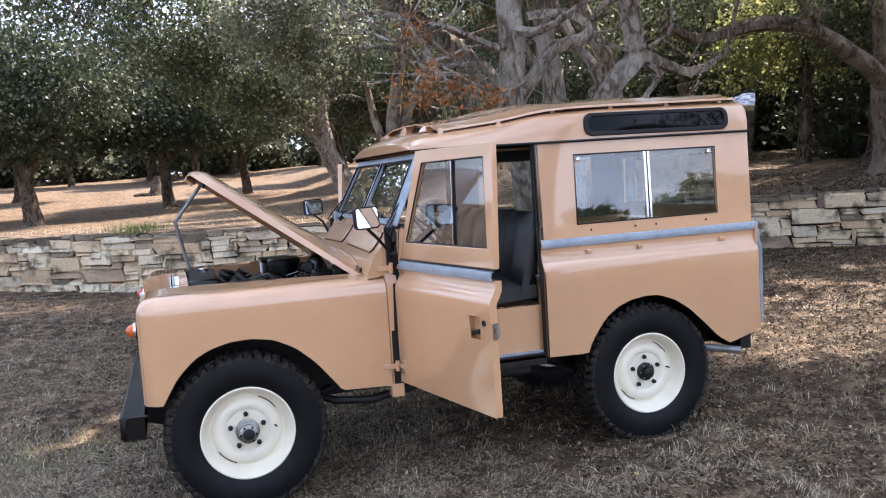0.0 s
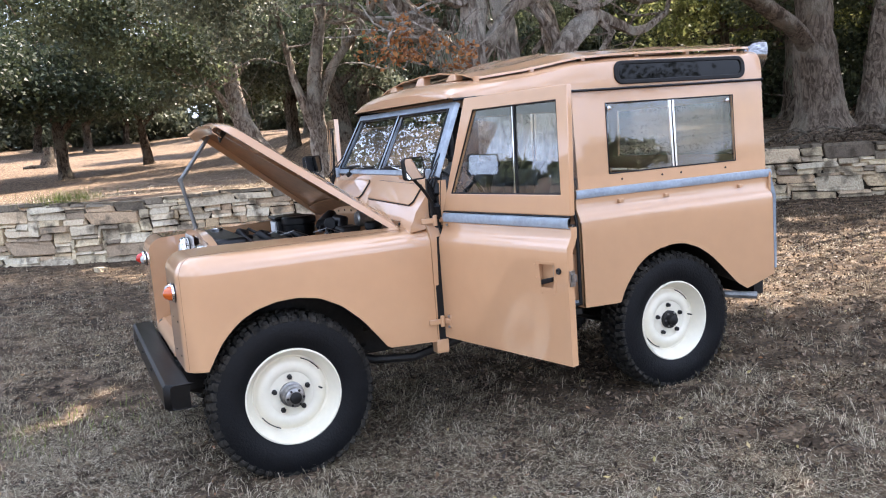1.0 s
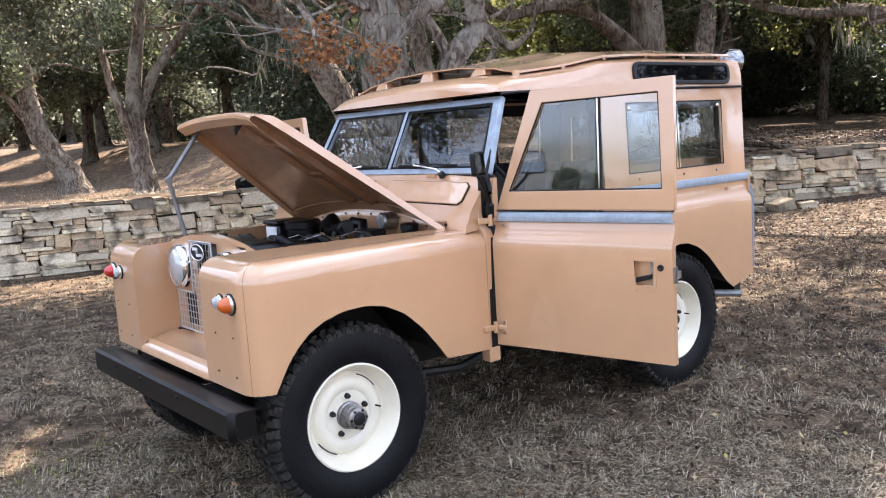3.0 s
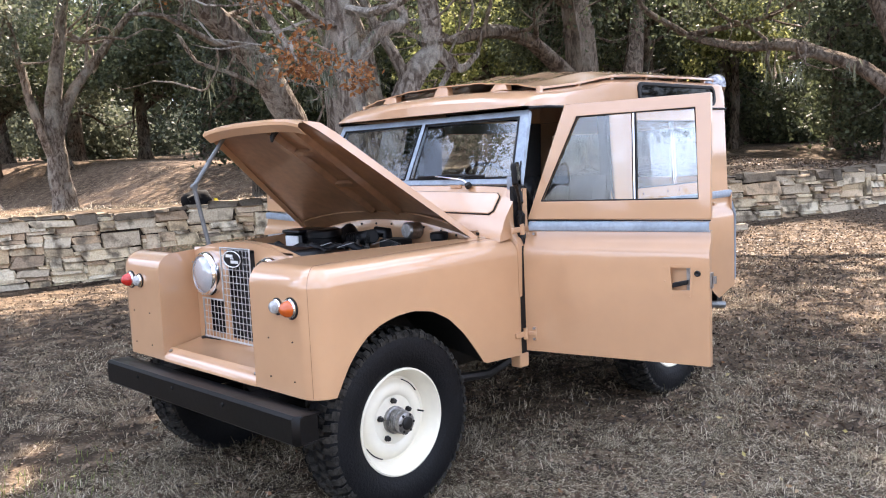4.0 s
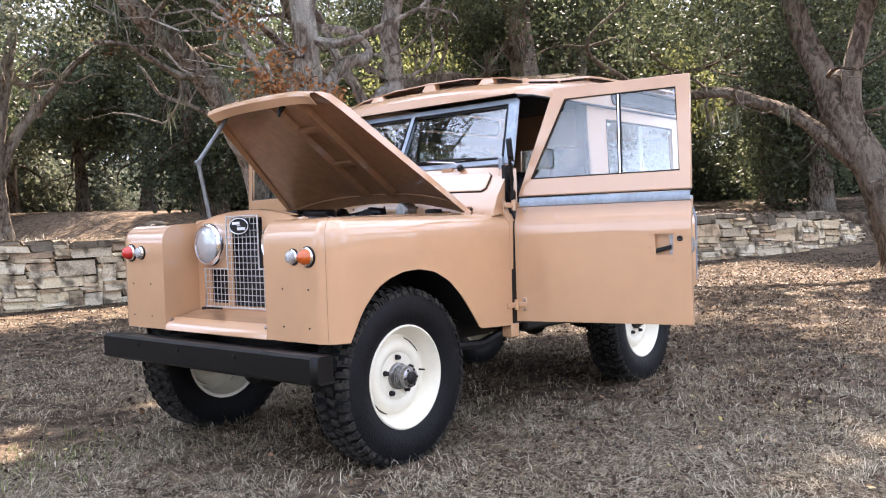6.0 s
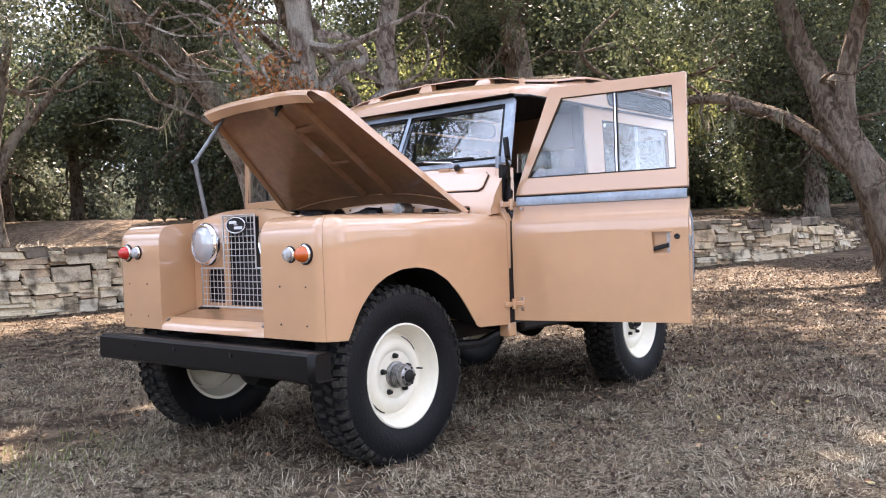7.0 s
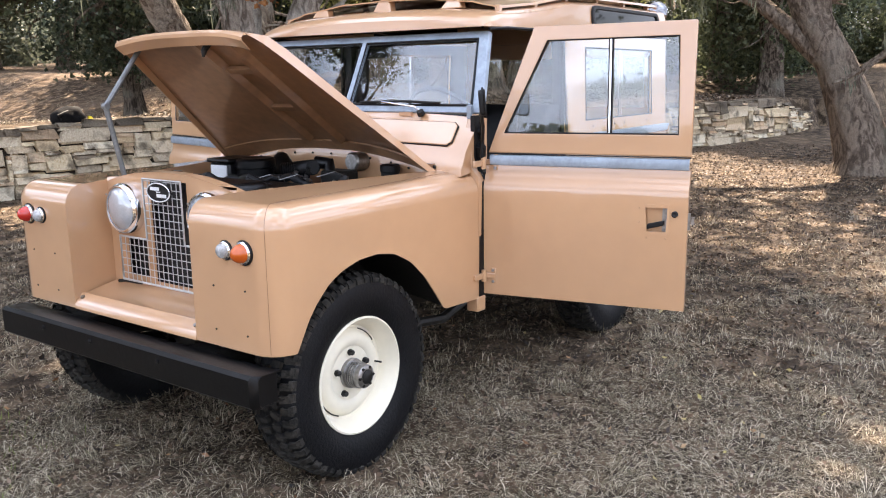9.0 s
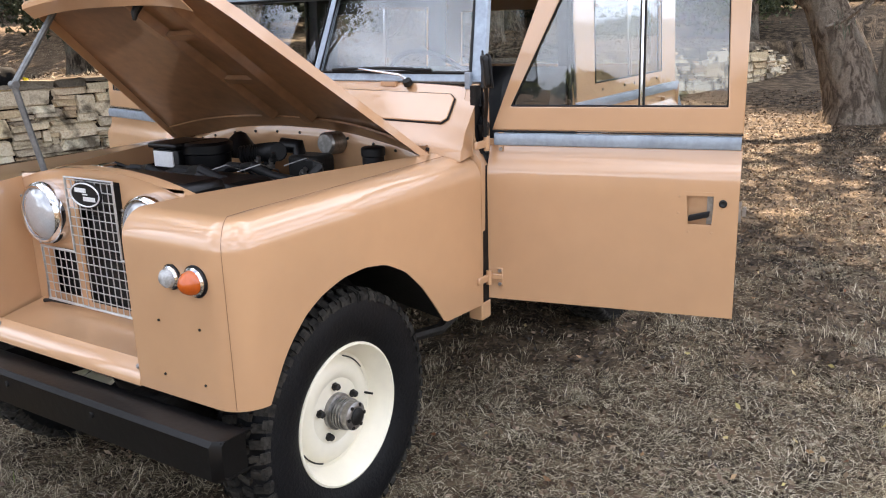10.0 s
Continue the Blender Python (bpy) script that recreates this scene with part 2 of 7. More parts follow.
def tube(bm, pts, radii, seg=8, cap=True):
    pts = [Vector([float(q) for q in p]) for p in pts]
    if not hasattr(radii, "__len__"):
        radii = [radii] * len(pts)
    rings = []
    for i, p in enumerate(pts):
        d = pts[min(i + 1, len(pts) - 1)] - pts[max(i - 1, 0)]
        a, b = frame_at(d)
        rings.append([bm.verts.new(p + radii[i] * (math.cos(k * math.tau / seg) * a + math.sin(k * math.tau / seg) * b)) for k in range(seg)])
    for r0, r1 in zip(rings, rings[1:]):
        for k in range(seg):
            bm.faces.new((r0[k], r0[(k + 1) % seg], r1[(k + 1) % seg], r1[k]))
    if cap:
        bm.faces.new(rings[0])
        bm.faces.new(rings[-1])
    return bm


def tubes(*runs, seg=8):
    bm = bmesh.new()
    for pts, r in runs:
        tube(bm, pts, r, seg)
    return bm


def lathe(bm, prof, at, axis=(0, -1, 0), seg=40):
    """Turns a profile of (distance along axis, radius) round the axis through at."""
    at, axis = Vector(at), Vector(axis).normalized()
    a, b = frame_at(axis)
    rings = []
    for h, r in prof:
        if r < 1e-5:
            rings.append([bm.verts.new(at + axis * h)])
        else:
            rings.append([bm.verts.new(at + axis * h + r * (math.cos(k * math.tau / seg) * a + math.sin(k * math.tau / seg) * b)) for k in range(seg)])
    for r0, r1 in zip(rings, rings[1:]):
        for k in range(seg):
            f = [r0[k % len(r0)], r0[(k + 1) % len(r0)], r1[(k + 1) % len(r1)], r1[k % len(r1)]]
            f = list(dict.fromkeys(f))
            if len(f) > 2:
                bm.faces.new(f)
    return bm


def turned(prof, at, axis=(0, -1, 0), seg=40):
    return lathe(bmesh.new(), prof, at, axis, seg)


def sheet(rows):
    """A grid surface from rows of equally many points; None leaves a hole."""
    bm = bmesh.new()
    vs = [[bm.verts.new(p) for p in r] for r in rows]
    for r0, r1 in zip(vs, vs[1:]):
        for k in range(len(r0) - 1):
            bm.faces.new((r0[k], r0[k + 1], r1[k + 1], r1[k]))
    return bm


def holed(us, vs, place, holes):
    """A panel over the grid us x vs, left open where the middle of a cell lies in a hole (u0, u1, v0, v1)."""
    bm = bmesh.new()
    pts = [[bm.verts.new(place(u, v)) for u in us] for v in vs]
    for j in range(len(vs) - 1):
        for i in range(len(us) - 1):
            u, v = (us[i] + us[i + 1]) / 2, (vs[j] + vs[j + 1]) / 2
            if not any(a < u < b and c < v < d for a, b, c, d in holes):
                bm.faces.new((pts[j][i], pts[j][i + 1], pts[j + 1][i + 1], pts[j + 1][i]))
    bmesh.ops.delete(bm, geom=[v for v in bm.verts if not v.link_faces], context="VERTS")
    return bm


def slab(poly, off):
    """A flat polygon given thickness by the vector off."""
    bm = bmesh.new()
    a = [bm.verts.new(p) for p in poly]
    b = [bm.verts.new(Vector(p) + Vector(off)) for p in poly]
    bm.faces.new(a)
    bm.faces.new(b[::-1])
    for i in range(len(a)):
        j = (i + 1) % len(a)
        bm.faces.new((a[i], a[j], b[j], b[i]))
    return bm


def ring(outer, inner, off):
    """A frame between two polygons of equally many corners, given thickness by off."""
    bm = bmesh.new()
    off = Vector(off)
    lay = [[bm.verts.new(Vector(p) + o) for p in poly] for o in (Vector(), off) for poly in (outer, inner)]
    n = len(outer)
    for i in range(n):
        j = (i + 1) % n
        bm.faces.new((lay[0][i], lay[0][j], lay[1][j], lay[1][i]))
        bm.faces.new((lay[2][i], lay[2][j], lay[3][j], lay[3][i]))
        bm.faces.new((lay[0][i], lay[0][j], lay[2][j], lay[2][i]))
        bm.faces.new((lay[1][i], lay[1][j], lay[3][j], lay[3][i]))
    return bm


def thing(name, label, category, at=(0, 0, 0), group="", kind=""):
    ob = new(name)
    ob.matrix_world = pose(*at)
    return tagged(ob, label, category, group, kind)


def empty_part(name, parent, label=""):
    ob = new(name)
    ob.parent = parent
    if label:
        ob["label"] = label
    return ob


# ---------- the car ----------
car = thing("off_road_car", "tan off-road station wagon with bonnet and front doors open", "car")


def side_y(z):
    """Half width of the body at height z: upright below, a shoulder at 1.05, upper works leaning in."""
    return float(np.interp(z, [0, 1.02, 1.04, 1.06, 1.085, 1.14, 1.19, 1.70, 1.86], [0.80, 0.80, 0.796, 0.782, 0.770, 0.768, 0.768, 0.747, 0.735]))


ARCH_F = ([-.44, -.345, -.325, -.29, -.25, -.19, -.12, -.03, .07, .17, .27, .36, .43, .483, .49, .74],
          [.585, .597, .63, .69, .737, .79, .825, .848, .852, .835, .785, .705, .62, .55, .545, .533])
ARCH_R = ([1.60, 1.835, 1.85, 1.88, 1.95, 2.02, 2.10, 2.20, 2.28, 2.38, 2.47, 2.56, 2.66, 2.73, 2.76, 2.945],
          [.565, .558, .60, .65, .74, .79, .82, .835, .83, .795, .735, .65, .55, .508, .514, .567])


def eased(arch, x0, x1):
    """Rounds the corners of an arch's edge between two places."""
    x = np.linspace(arch[0][0], arch[0][-1], 301)
    z = np.interp(x, *arch)
    w = np.hanning(17)
    soft = np.convolve(np.pad(z, 8, mode="edge"), w / w.sum(), mode="valid")
    k = np.clip(np.minimum(x - x0, x1 - x) / .05, 0, 1)
    return x, z * (1 - k) + soft * k


ARCH_F, ARCH_R = eased(ARCH_F, -.33, .47), eased(ARCH_R, 1.85, 2.72)


def front_wing(s):
    """s: -1 for the car's left, 1 for its right."""
    r, top = 0.082, 1.085
    R = .10   # rounding of the nose corner in plan
    plan = [(-.44, .385 + .31 * k / 6, .585, (-1, 0)) for k in range(7)]
    for k in range(1, 14):
        a = radians(90 * k / 14)
        plan.append((-.44 + R - R * math.cos(a), .80 - R + R * math.sin(a), .585, (-math.cos(a), math.sin(a))))
    xs = sorted(set([-.34, .74] + list(np.linspace(-.33, .5, 42)) + [.545, .60, .67]))
    plan += [(x, .80, float(np.interp(x, *ARCH_F)), (0, 1)) for x in xs]
    rows = []
    for k in range(7):
        rows.append([(x, s * y, zb + (top - r - zb) * k / 6) for x, y, zb, n in plan])
    for k in range(1, 11):
        a = radians(90 * k / 10)
        rows.append([(x - n[0] * r * (1 - math.cos(a)), s * (y - n[1] * r * (1 - math.cos(a))), top - r + r * math.sin(a)) for x, y, zb, n in plan])
    rows.append([(x - n[0] * (r + .006), s * (y - n[1] * (r + .006)), top) for x, y, zb, n in plan])
    bm = sheet(rows)
    bm.verts.ensure_lookup_table()
    last = bm.verts[-len(plan):]
    inner = [bm.verts.new(p) for p in ((.70, s * .665, 1.098), (.2, s * .525, 1.095), (-.235, s * .405, 1.09))]
    bm.faces.new(list(last) + inner)
    # the inside wall of the nose and of the engine bay
    low = [bm.verts.new((v.co.x, v.co.y, z)) for v, z in zip(inner, (.89, .89, .66))]
    notch = bm.verts.new((-.20, s * .416, .89))
    bm.faces.new((inner[0], inner[1], low[1], low[0]))
    bm.faces.new((inner[1], inner[2], low[2], notch, low[1]))
    nose = [v for v in bm.verts if abs(v.co.y - s * .385) < 1e-4]
    nose.sort(key=lambda v: v.co.z)
    bm.faces.new(nose + [inner[2], low[2]])
    wing = part("front_wing", bm, PAINT, car, thick=0.004, out=(-.4, s, .4))
    # joint between the nose panel and the side panel
    seam = [(-.34 - .1003 * math.cos(radians(31)), s * (.70 + .1003 * math.sin(radians(31))), z) for z in np.linspace(.59, top - r, 8)]
    n = (-math.cos(radians(31)), math.sin(radians(31)))
    c = (-.34 - .10 * math.cos(radians(31)), .70 + .10 * math.sin(radians(31)))
    for k in range(1, 7):
        a = radians(15 * k)
        seam.append((c[0] - n[0] * r * (1 - math.cos(a)), s * (c[1] - n[1] * r * (1 - math.cos(a))), top - r + r * math.sin(a) + .001))
    seam += [(-.27, s * .704, top + .0012), (-.20, s * .706, top + .0018), (.20, s * .706, top + .0025), (.72, s * .706, top + .0075)]
    part("panel_joint", tubes((seam, .0009), seg=6), PAINT_SHADED, wing)
    # wheel house
    px = list(np.linspace(-.335, .485, 26))
    outer = [(x, s * .79, float(np.interp(x, *ARCH_F)) + .012) for x in px]
    rows = [outer, [(x, s * .60, z + .03) for x, y, z in outer], [(x, s * .43, z + .03) for x, y, z in outer], [(x, s * .43, .50) for x, y, z in outer]]
    part("wheel_arch_liner", sheet(rows), DARKSTEEL, wing, thick=.004)
    for z in (.80, .645):
        for y in (.50, .66):
            part("bolt_hole", turned([(0, .0035), (.003, .0035), (.003, 0)], (-.4405, s * y, z), (-1, 0, 0), 10), DARKSTEEL, wing)
    part("bolt_hole", turned([(0, .011), (.003, .010), (.003, 0)], (-.06, s * .60, 1.084), (0, 0, 1), 12), DARKSTEEL, wing)
    # side lamps
    for y, m, lab, kind in ((.665, AMBER if s < 0 else RED, "amber lens" if s < 0 else "red lens", "cone"), (.575, CLEAR, "clear lens", "dome")):
        zl, q = (.931 if s < 0 else .953), (1.0 if kind == "cone" else .80)
        lamp = empty_part("indicator_lamp" if kind == "cone" else "side_lamp", wing, lab + " in a chrome rim")
        part("rim", turned([(h, r * q) for h, r in ((0, .039), (.012, .039), (.017, .034), (.017, .029))], (-.438, s * y, zl), (-1, 0, 0), 28), CHROME, lamp)
        part("rubber_ring", turned([(h, r * q) for h, r in ((0, .043), (.006, .043), (.006, .038))], (-.439, s * y, zl), (-1, 0, 0), 28), BLACK, lamp)
        prof = [(.014, .034), (.03, .031), (.045, .021), (.052, .010), (.053, 0)] if kind == "cone" else [(.014, .034), (.026, .031), (.034, .02), (.037, 0)]
        part("lens", turned([(h, r * q * .97) for h, r in prof], (-.438, s * y, zl), (-1, 0, 0), 28), m, lamp, lab)
    return wing


for s in (-1, 1):
    front_wing(s)

# grille panel with headlamps
ys = sorted({*np.linspace(-.405, .405, 11), -.292, .292, -.165, .165, -.115, .115})


def panel_point(u, v):
    if v > 1.5:
        return (-.235, u, 1.138 - .055 * (abs(u) / .405) ** 2.2)
    if v > 1.2:
        return (-.228, u, 1.142 - .055 * (abs(u) / .405) ** 2.2)
    return (-.235, u, v)


bm = holed(ys, [.655, .69, .70, .86, 1.00, 1.105, 1.6], panel_point, [(-.115, .115, .69, 1.105), (.165, .292, .70, .86), (-.292, -.165, .70, .86)])
grille_panel = part("grille_panel", bm, PAINT, car, thick=.003, out=(-1, 0, 0))
rim = [(-.237, y, 1.138 - .055 * (abs(y) / .405) ** 2.2) for y in np.linspace(-.405, .405, 25)]
part("top_lip", sheet([rim, [(x + .034 + .012 * abs(y) / .4, y, z + .004) for x, y, z in rim]]), PAINT, grille_panel, thick=.004, out=(0, 0, 1))
part("backing", boxes((-.19, -.185, -.40, .40, .64, 1.06)), DARKSTEEL, grille_panel)
part("radiator", boxes((-.186, -.12, -.27, .27, .62, 1.05)), ENGINE, car, bevel=.01)
grille = empty_part("grille", car, "galvanised wire mesh grille")
cut = 0.030
runs = []
y = -.30
while y <= .3001:
    z1 = 1.105 if abs(y) <= .117 else .865
    runs.append(([(-.262, y, .685), (-.262, y, z1)], .0019))
    y += cut
part("wires_upright", tubes(*runs, seg=5), MESH, grille)
runs = []
z = .685
while z <= 1.1101:
    h = .30 if z < .866 else .115
    runs.append(([(-.266, -h, z), (-.266, h, z)], .0019))
    z += cut
part("wires_across", tubes(*runs, seg=5), MESH, grille)
T = [(-.304, .684), (.304, .684), (.304, .868), (.119, .868), (.119, 1.112), (-.119, 1.112), (-.119, .868), (-.304, .868)]
part("mesh_frame", tubes(([(-.264, a, b) for a, b in T + T[:1]], .0045), seg=6), MESH, grille)
badge = empty_part("badge", car, "black oval badge with white marks in a bright rim")
oval = [(math.cos(k * math.tau / 28), math.sin(k * math.tau / 28)) for k in range(28)]
part("plate", slab([(-.272, .077 * a, 1.066 + .041 * b) for a, b in oval], (-.006, 0, 0)), BLACK, badge)
part("rim", tubes(([(-.280, .071 * a, 1.066 + .036 * b) for a, b in oval + oval[:1]], .0026), seg=6), WHITE, badge)
part("marks", boxes((-.2805, -.278, -.006, .048, 1.073, 1.086), (-.2805, -.278, -.048, .010, 1.047, 1.060), (-.2805, -.278, -.012, .012, 1.0655, 1.0695)), WHITE, badge)
part("small_plate", boxes((-.255, -.250, -.03, .022, .955, .995)), BLACK, grille)
for s in (-1, 1):
    lamp = empty_part("headlamp", car, "round headlamp in a chrome bezel")
    at = (-.235, s * .262, .982)
    part("bezel", turned([(0, .104), (.028, .104), (.042, .100), (.050, .093), (.048, .088), (.040, .086)], at, (-1, 0, 0), 48), CHROME, lamp)
    part("lens", turned([(.038, .088), (.052, .075), (.060, .052), (.065, .025), (.066, 0)], at, (-1, 0, 0), 48), HLENS, lamp, "domed glass lens")
    for a in (35, 155, 275):
        part("screw", turned([(0, .004), (.004, .004), (.005, 0)], (-.284, s * .262 + .095 * math.cos(radians(a)), .982 + .095 * math.sin(radians(a))), (-1, 0, 0), 8), STEEL, lamp)

# apron below the grille
prof = [(-.235, .668), (-.392, .640), (-.400, .643), (-.408, .640), (-.428, .622), (-.441, .604), (-.443, .584)]
apron = part("front_apron", sheet([[(x, y, z) for x, z in prof] for y in np.linspace(-.385, .385, 9)]), PAINT, car, thick=.003, out=(-.4, 0, 1))
for y in (-.36, .36):
    part("bolt", turned([(0, .010), (.005, .010), (.005, 0)], (-.420, y, .630), (-.5, 0, 1), 8), STEEL, apron)
part("latch_bar", tubes(([(-.25, .20, .676), (-.26, .30, .676), (-.27, .33, .672)], .007)), DARKSTEEL, apron)

# bumper
bumper = empty_part("bumper", car, "straight black-painted steel channel bumper")
prof = [(-.44, .553), (-.535, .556), (-.549, .545), (-.549, .452), (-.535, .440), (-.44, .440)]
ends = [-.79, -.775, 0, .775, .79]
part("bar", sheet([[(x + (.028 if abs(y) > .78 else 0), y, z - (0.006 if abs(y) > .78 and z > .5 else 0)) for x, z in prof] for y in ends]), BUMPER, bumper, thick=.005, smooth=30, out=(-1, 0, 0))
for s in (-1, 1):
    part("bar_end", boxes((-.52, -.44, s * .785 - .003, s * .785 + .003, .445, .548)), BUMPER, bumper)
    part("bracket", boxes((-.44, -.20, s * .42 - .035, s * .42 + .035, .43, .55)), DARKSTEEL, bumper)
for y in (-.30, .12, .45):
    part("bolt", turned([(0, .009), (.006, .009), (.007, 0)], (-.549, y, .52), (-1, 0, 0), 8), DARKSTEEL, bumper)

# bulkhead and scuttle
bulk = empty_part("bulkhead", car)
part("firewall", boxes((.66, .70, -.66, .66, .55, 1.115)), PAINT, bulk)
part("firewall_top", sheet([[(x, k * .63, z - .080 * abs(k) ** 2.4 * u) for k in np.linspace(-1, 1, 17)] for x, z, u in ((.648, .98, 0), (.648, 1.12, 1), (.648, 1.162, 1), (.655, 1.176, 1), (.675, 1.176, 1))]), PAINT, bulk, thick=.003, out=(-1, 0, .2))
for y in (-.50, -.40, -.28, -.16, -.04, .08, .20, .32, .44, .52):
    part("screw", turned([(0, .006), (.004, .005), (.005, 0)], (.647, y, 1.145 - .078 * (abs(y) / .63) ** 2.4), (-1, 0, 0), 8), DARKSTEEL, bulk)
for s in (-1, 1):
    part("door_pillar", slab([(.742, s * .795, .53), (.742, s * .795, 1.06), (.735, s * .768, 1.10), (.735, s * .768, 1.19), (.79, s * .768, 1.33), (.815, s * .768, 1.33), (.80, s * .768, 1.1), (.80, s * .79, 1.04), (.80, s * .795, .53)], (0, -s * .05, 0)), PAINT, bulk, bevel=.006)
    part("pillar_foot", boxes((.735, .80, min(s * .74, s * .80), max(s * .74, s * .80), .47, .54)), PAINT, bulk, bevel=.006)
    # black strip for the hinge gap: rubber plus the shade inside it
    part("dark_gap_strip", boxes((.752, .806, min(s * .776, s * .798), max(s * .776, s * .798), .535, 1.045), (.758, .815, min(s * .752, s * .773), max(s * .752, s * .773), 1.045, 1.325)), BLACK, bulk)
    part("cable_boot", tubes(([(.80, s * .775, 1.13), (.788, s * .783, 1.19), (.796, s * .776, 1.25), (.812, s * .768, 1.30)], [.020, .026, .020, .010]), seg=10), BLACK, bulk)
    for k in range(3):
        part("cable", tubes(([(.800, s * (.776 + .004 * k), 1.20 + .02 * k), (.775 - .012 * k, s * (.790 + .008 * k), 1.28 + .02 * k), (.815, s * .772, 1.36 + .02 * k), (.85, s * .752, 1.40 + .02 * k)], .0045), seg=6), BLACK, bulk)
    # weather strip and dark doorway edge
    part("door_seal", tubes(([(.812, s * .782, z) for z in np.linspace(.54, 1.05, 6)] + [(.812, s * .758, 1.1), (.835, s * .758, 1.34)], .012)), BLACK, bulk)
us = list(np.linspace(-.77, .77, 15))
cross = [(.655, 1.095), (.658, 1.125), (.672, 1.145), (.69, 1.19), (.79, 1.318), (.80, 1.332), (.86, 1.332)]
part("scuttle", sheet([[(x, y, z - .02 * (abs(y) / .77) ** 4) for y in us] for x, z in cross]), PAINT, bulk, thick=.003, out=(-.7, 0, .7))


for s in (-1, 1):
    part("scuttle_side", slab([(x, s * .769, z - .02) for x, z in cross] + [(.86, s * .769, 1.10)], (0, -s * .004, 0)), PAINT, bulk)


def on_scuttle(y, k, out=0.0):
    return (.69 + .10 * k - out * .79, y, 1.19 + .128 * k - .02 * (abs(y) / .77) ** 4 + out * .61)


for s in (-1, 1):
    flap = empty_part("vent_flap", bulk, "scuttle vent flap with a black rubber seal")
    a, b = sorted((s * .065, s * .685))
    pts = [(a + .02, .14), (b - .02, .14), (b, .26), (b, .76), (b - .02, .86), (a + .02, .86), (a, .76), (a, .26)]
    part("panel", slab([on_scuttle(y, k, .004) for y, k in pts], (-.006, 0, .005)), PAINT, flap, bevel=.003)
    part("seal", tubes(([on_scuttle(y, k, .004) for y, k in pts + pts[:1]], .0048), seg=6), BLACK, flap)
    part("hinge", boxes((.786, .80, s * .375 - .035, s * .375 + .035, 1.318, 1.334)), PAINT, flap)

# windscreen
ws = empty_part("windscreen", car, "split windscreen in a blue-grey galvanised frame")


def on_screen(y, k, out=0.0):
    """k: 0 at the sill, 1 at the header; y as a share of the half width."""
    return (.795 + .178 * k - out, y * (.785 - .075 * k), 1.335 + .352 * k)


part("frame", ring([on_screen(-1, 0), on_screen(1, 0), on_screen(1, 1), on_screen(-1, 1)],
                   [on_screen(-.93, .09), on_screen(.93, .09), on_screen(.925, .90), on_screen(-.925, .90)], (.028, 0, -.012)), GALV, ws, bevel=.005)
part("divider", slab([on_screen(-.018, .08, .004), on_screen(.018, .08, .004), on_screen(.018, .91, .004), on_screen(-.018, .91, .004)], (.026, 0, -.012)), GALV, ws, bevel=.003)
for s in (-1, 1):
    q = [on_screen(s * .02, .08, -.012), on_screen(s * .94, .08, -.012), on_screen(s * .935, .91, -.012), on_screen(s * .02, .91, -.012)]
    pane = part("pane", slab(q, (.004, 0, -.002)), PANE, ws, smooth=0)
    pane.visible_shadow = False
    i0, i1 = on_screen(s * .93, .09, .002), on_screen(s * .925, .90, .002)
    e0, e1 = on_screen(s * .025, .09, .002), on_screen(s * .025, .90, .002)
    part("rubber", tubes(([i0, i1, e1, e0, i0], .006), seg=6), BLACK, ws)
    # wiper
    w = empty_part("wiper", ws, "black wiper with a bright arm")
    part("arm", tubes(([(.78, s * .47, 1.338), on_screen(s * .56, .07, .03), on_screen(s * .30, .13, .025)], .0045)), CHROME, w)
    part("blade", tubes(([on_screen(s * .72, .115, .012), on_screen(s * .45, .135, .016), on_screen(s * .12, .115, .012)], .006)), BLACK, w)
    part("pivot", turned([(0, .018), (.02, .016), (.026, 0)], (.785, s * .47, 1.325), (-.6, 0, .8), 14), DARKSTEEL, w)
    part("clamp", boxes((.78, .80, min(s * .715, s * .74), max(s * .715, s * .74), 1.31, 1.37)), GALV, ws, bevel=.004)

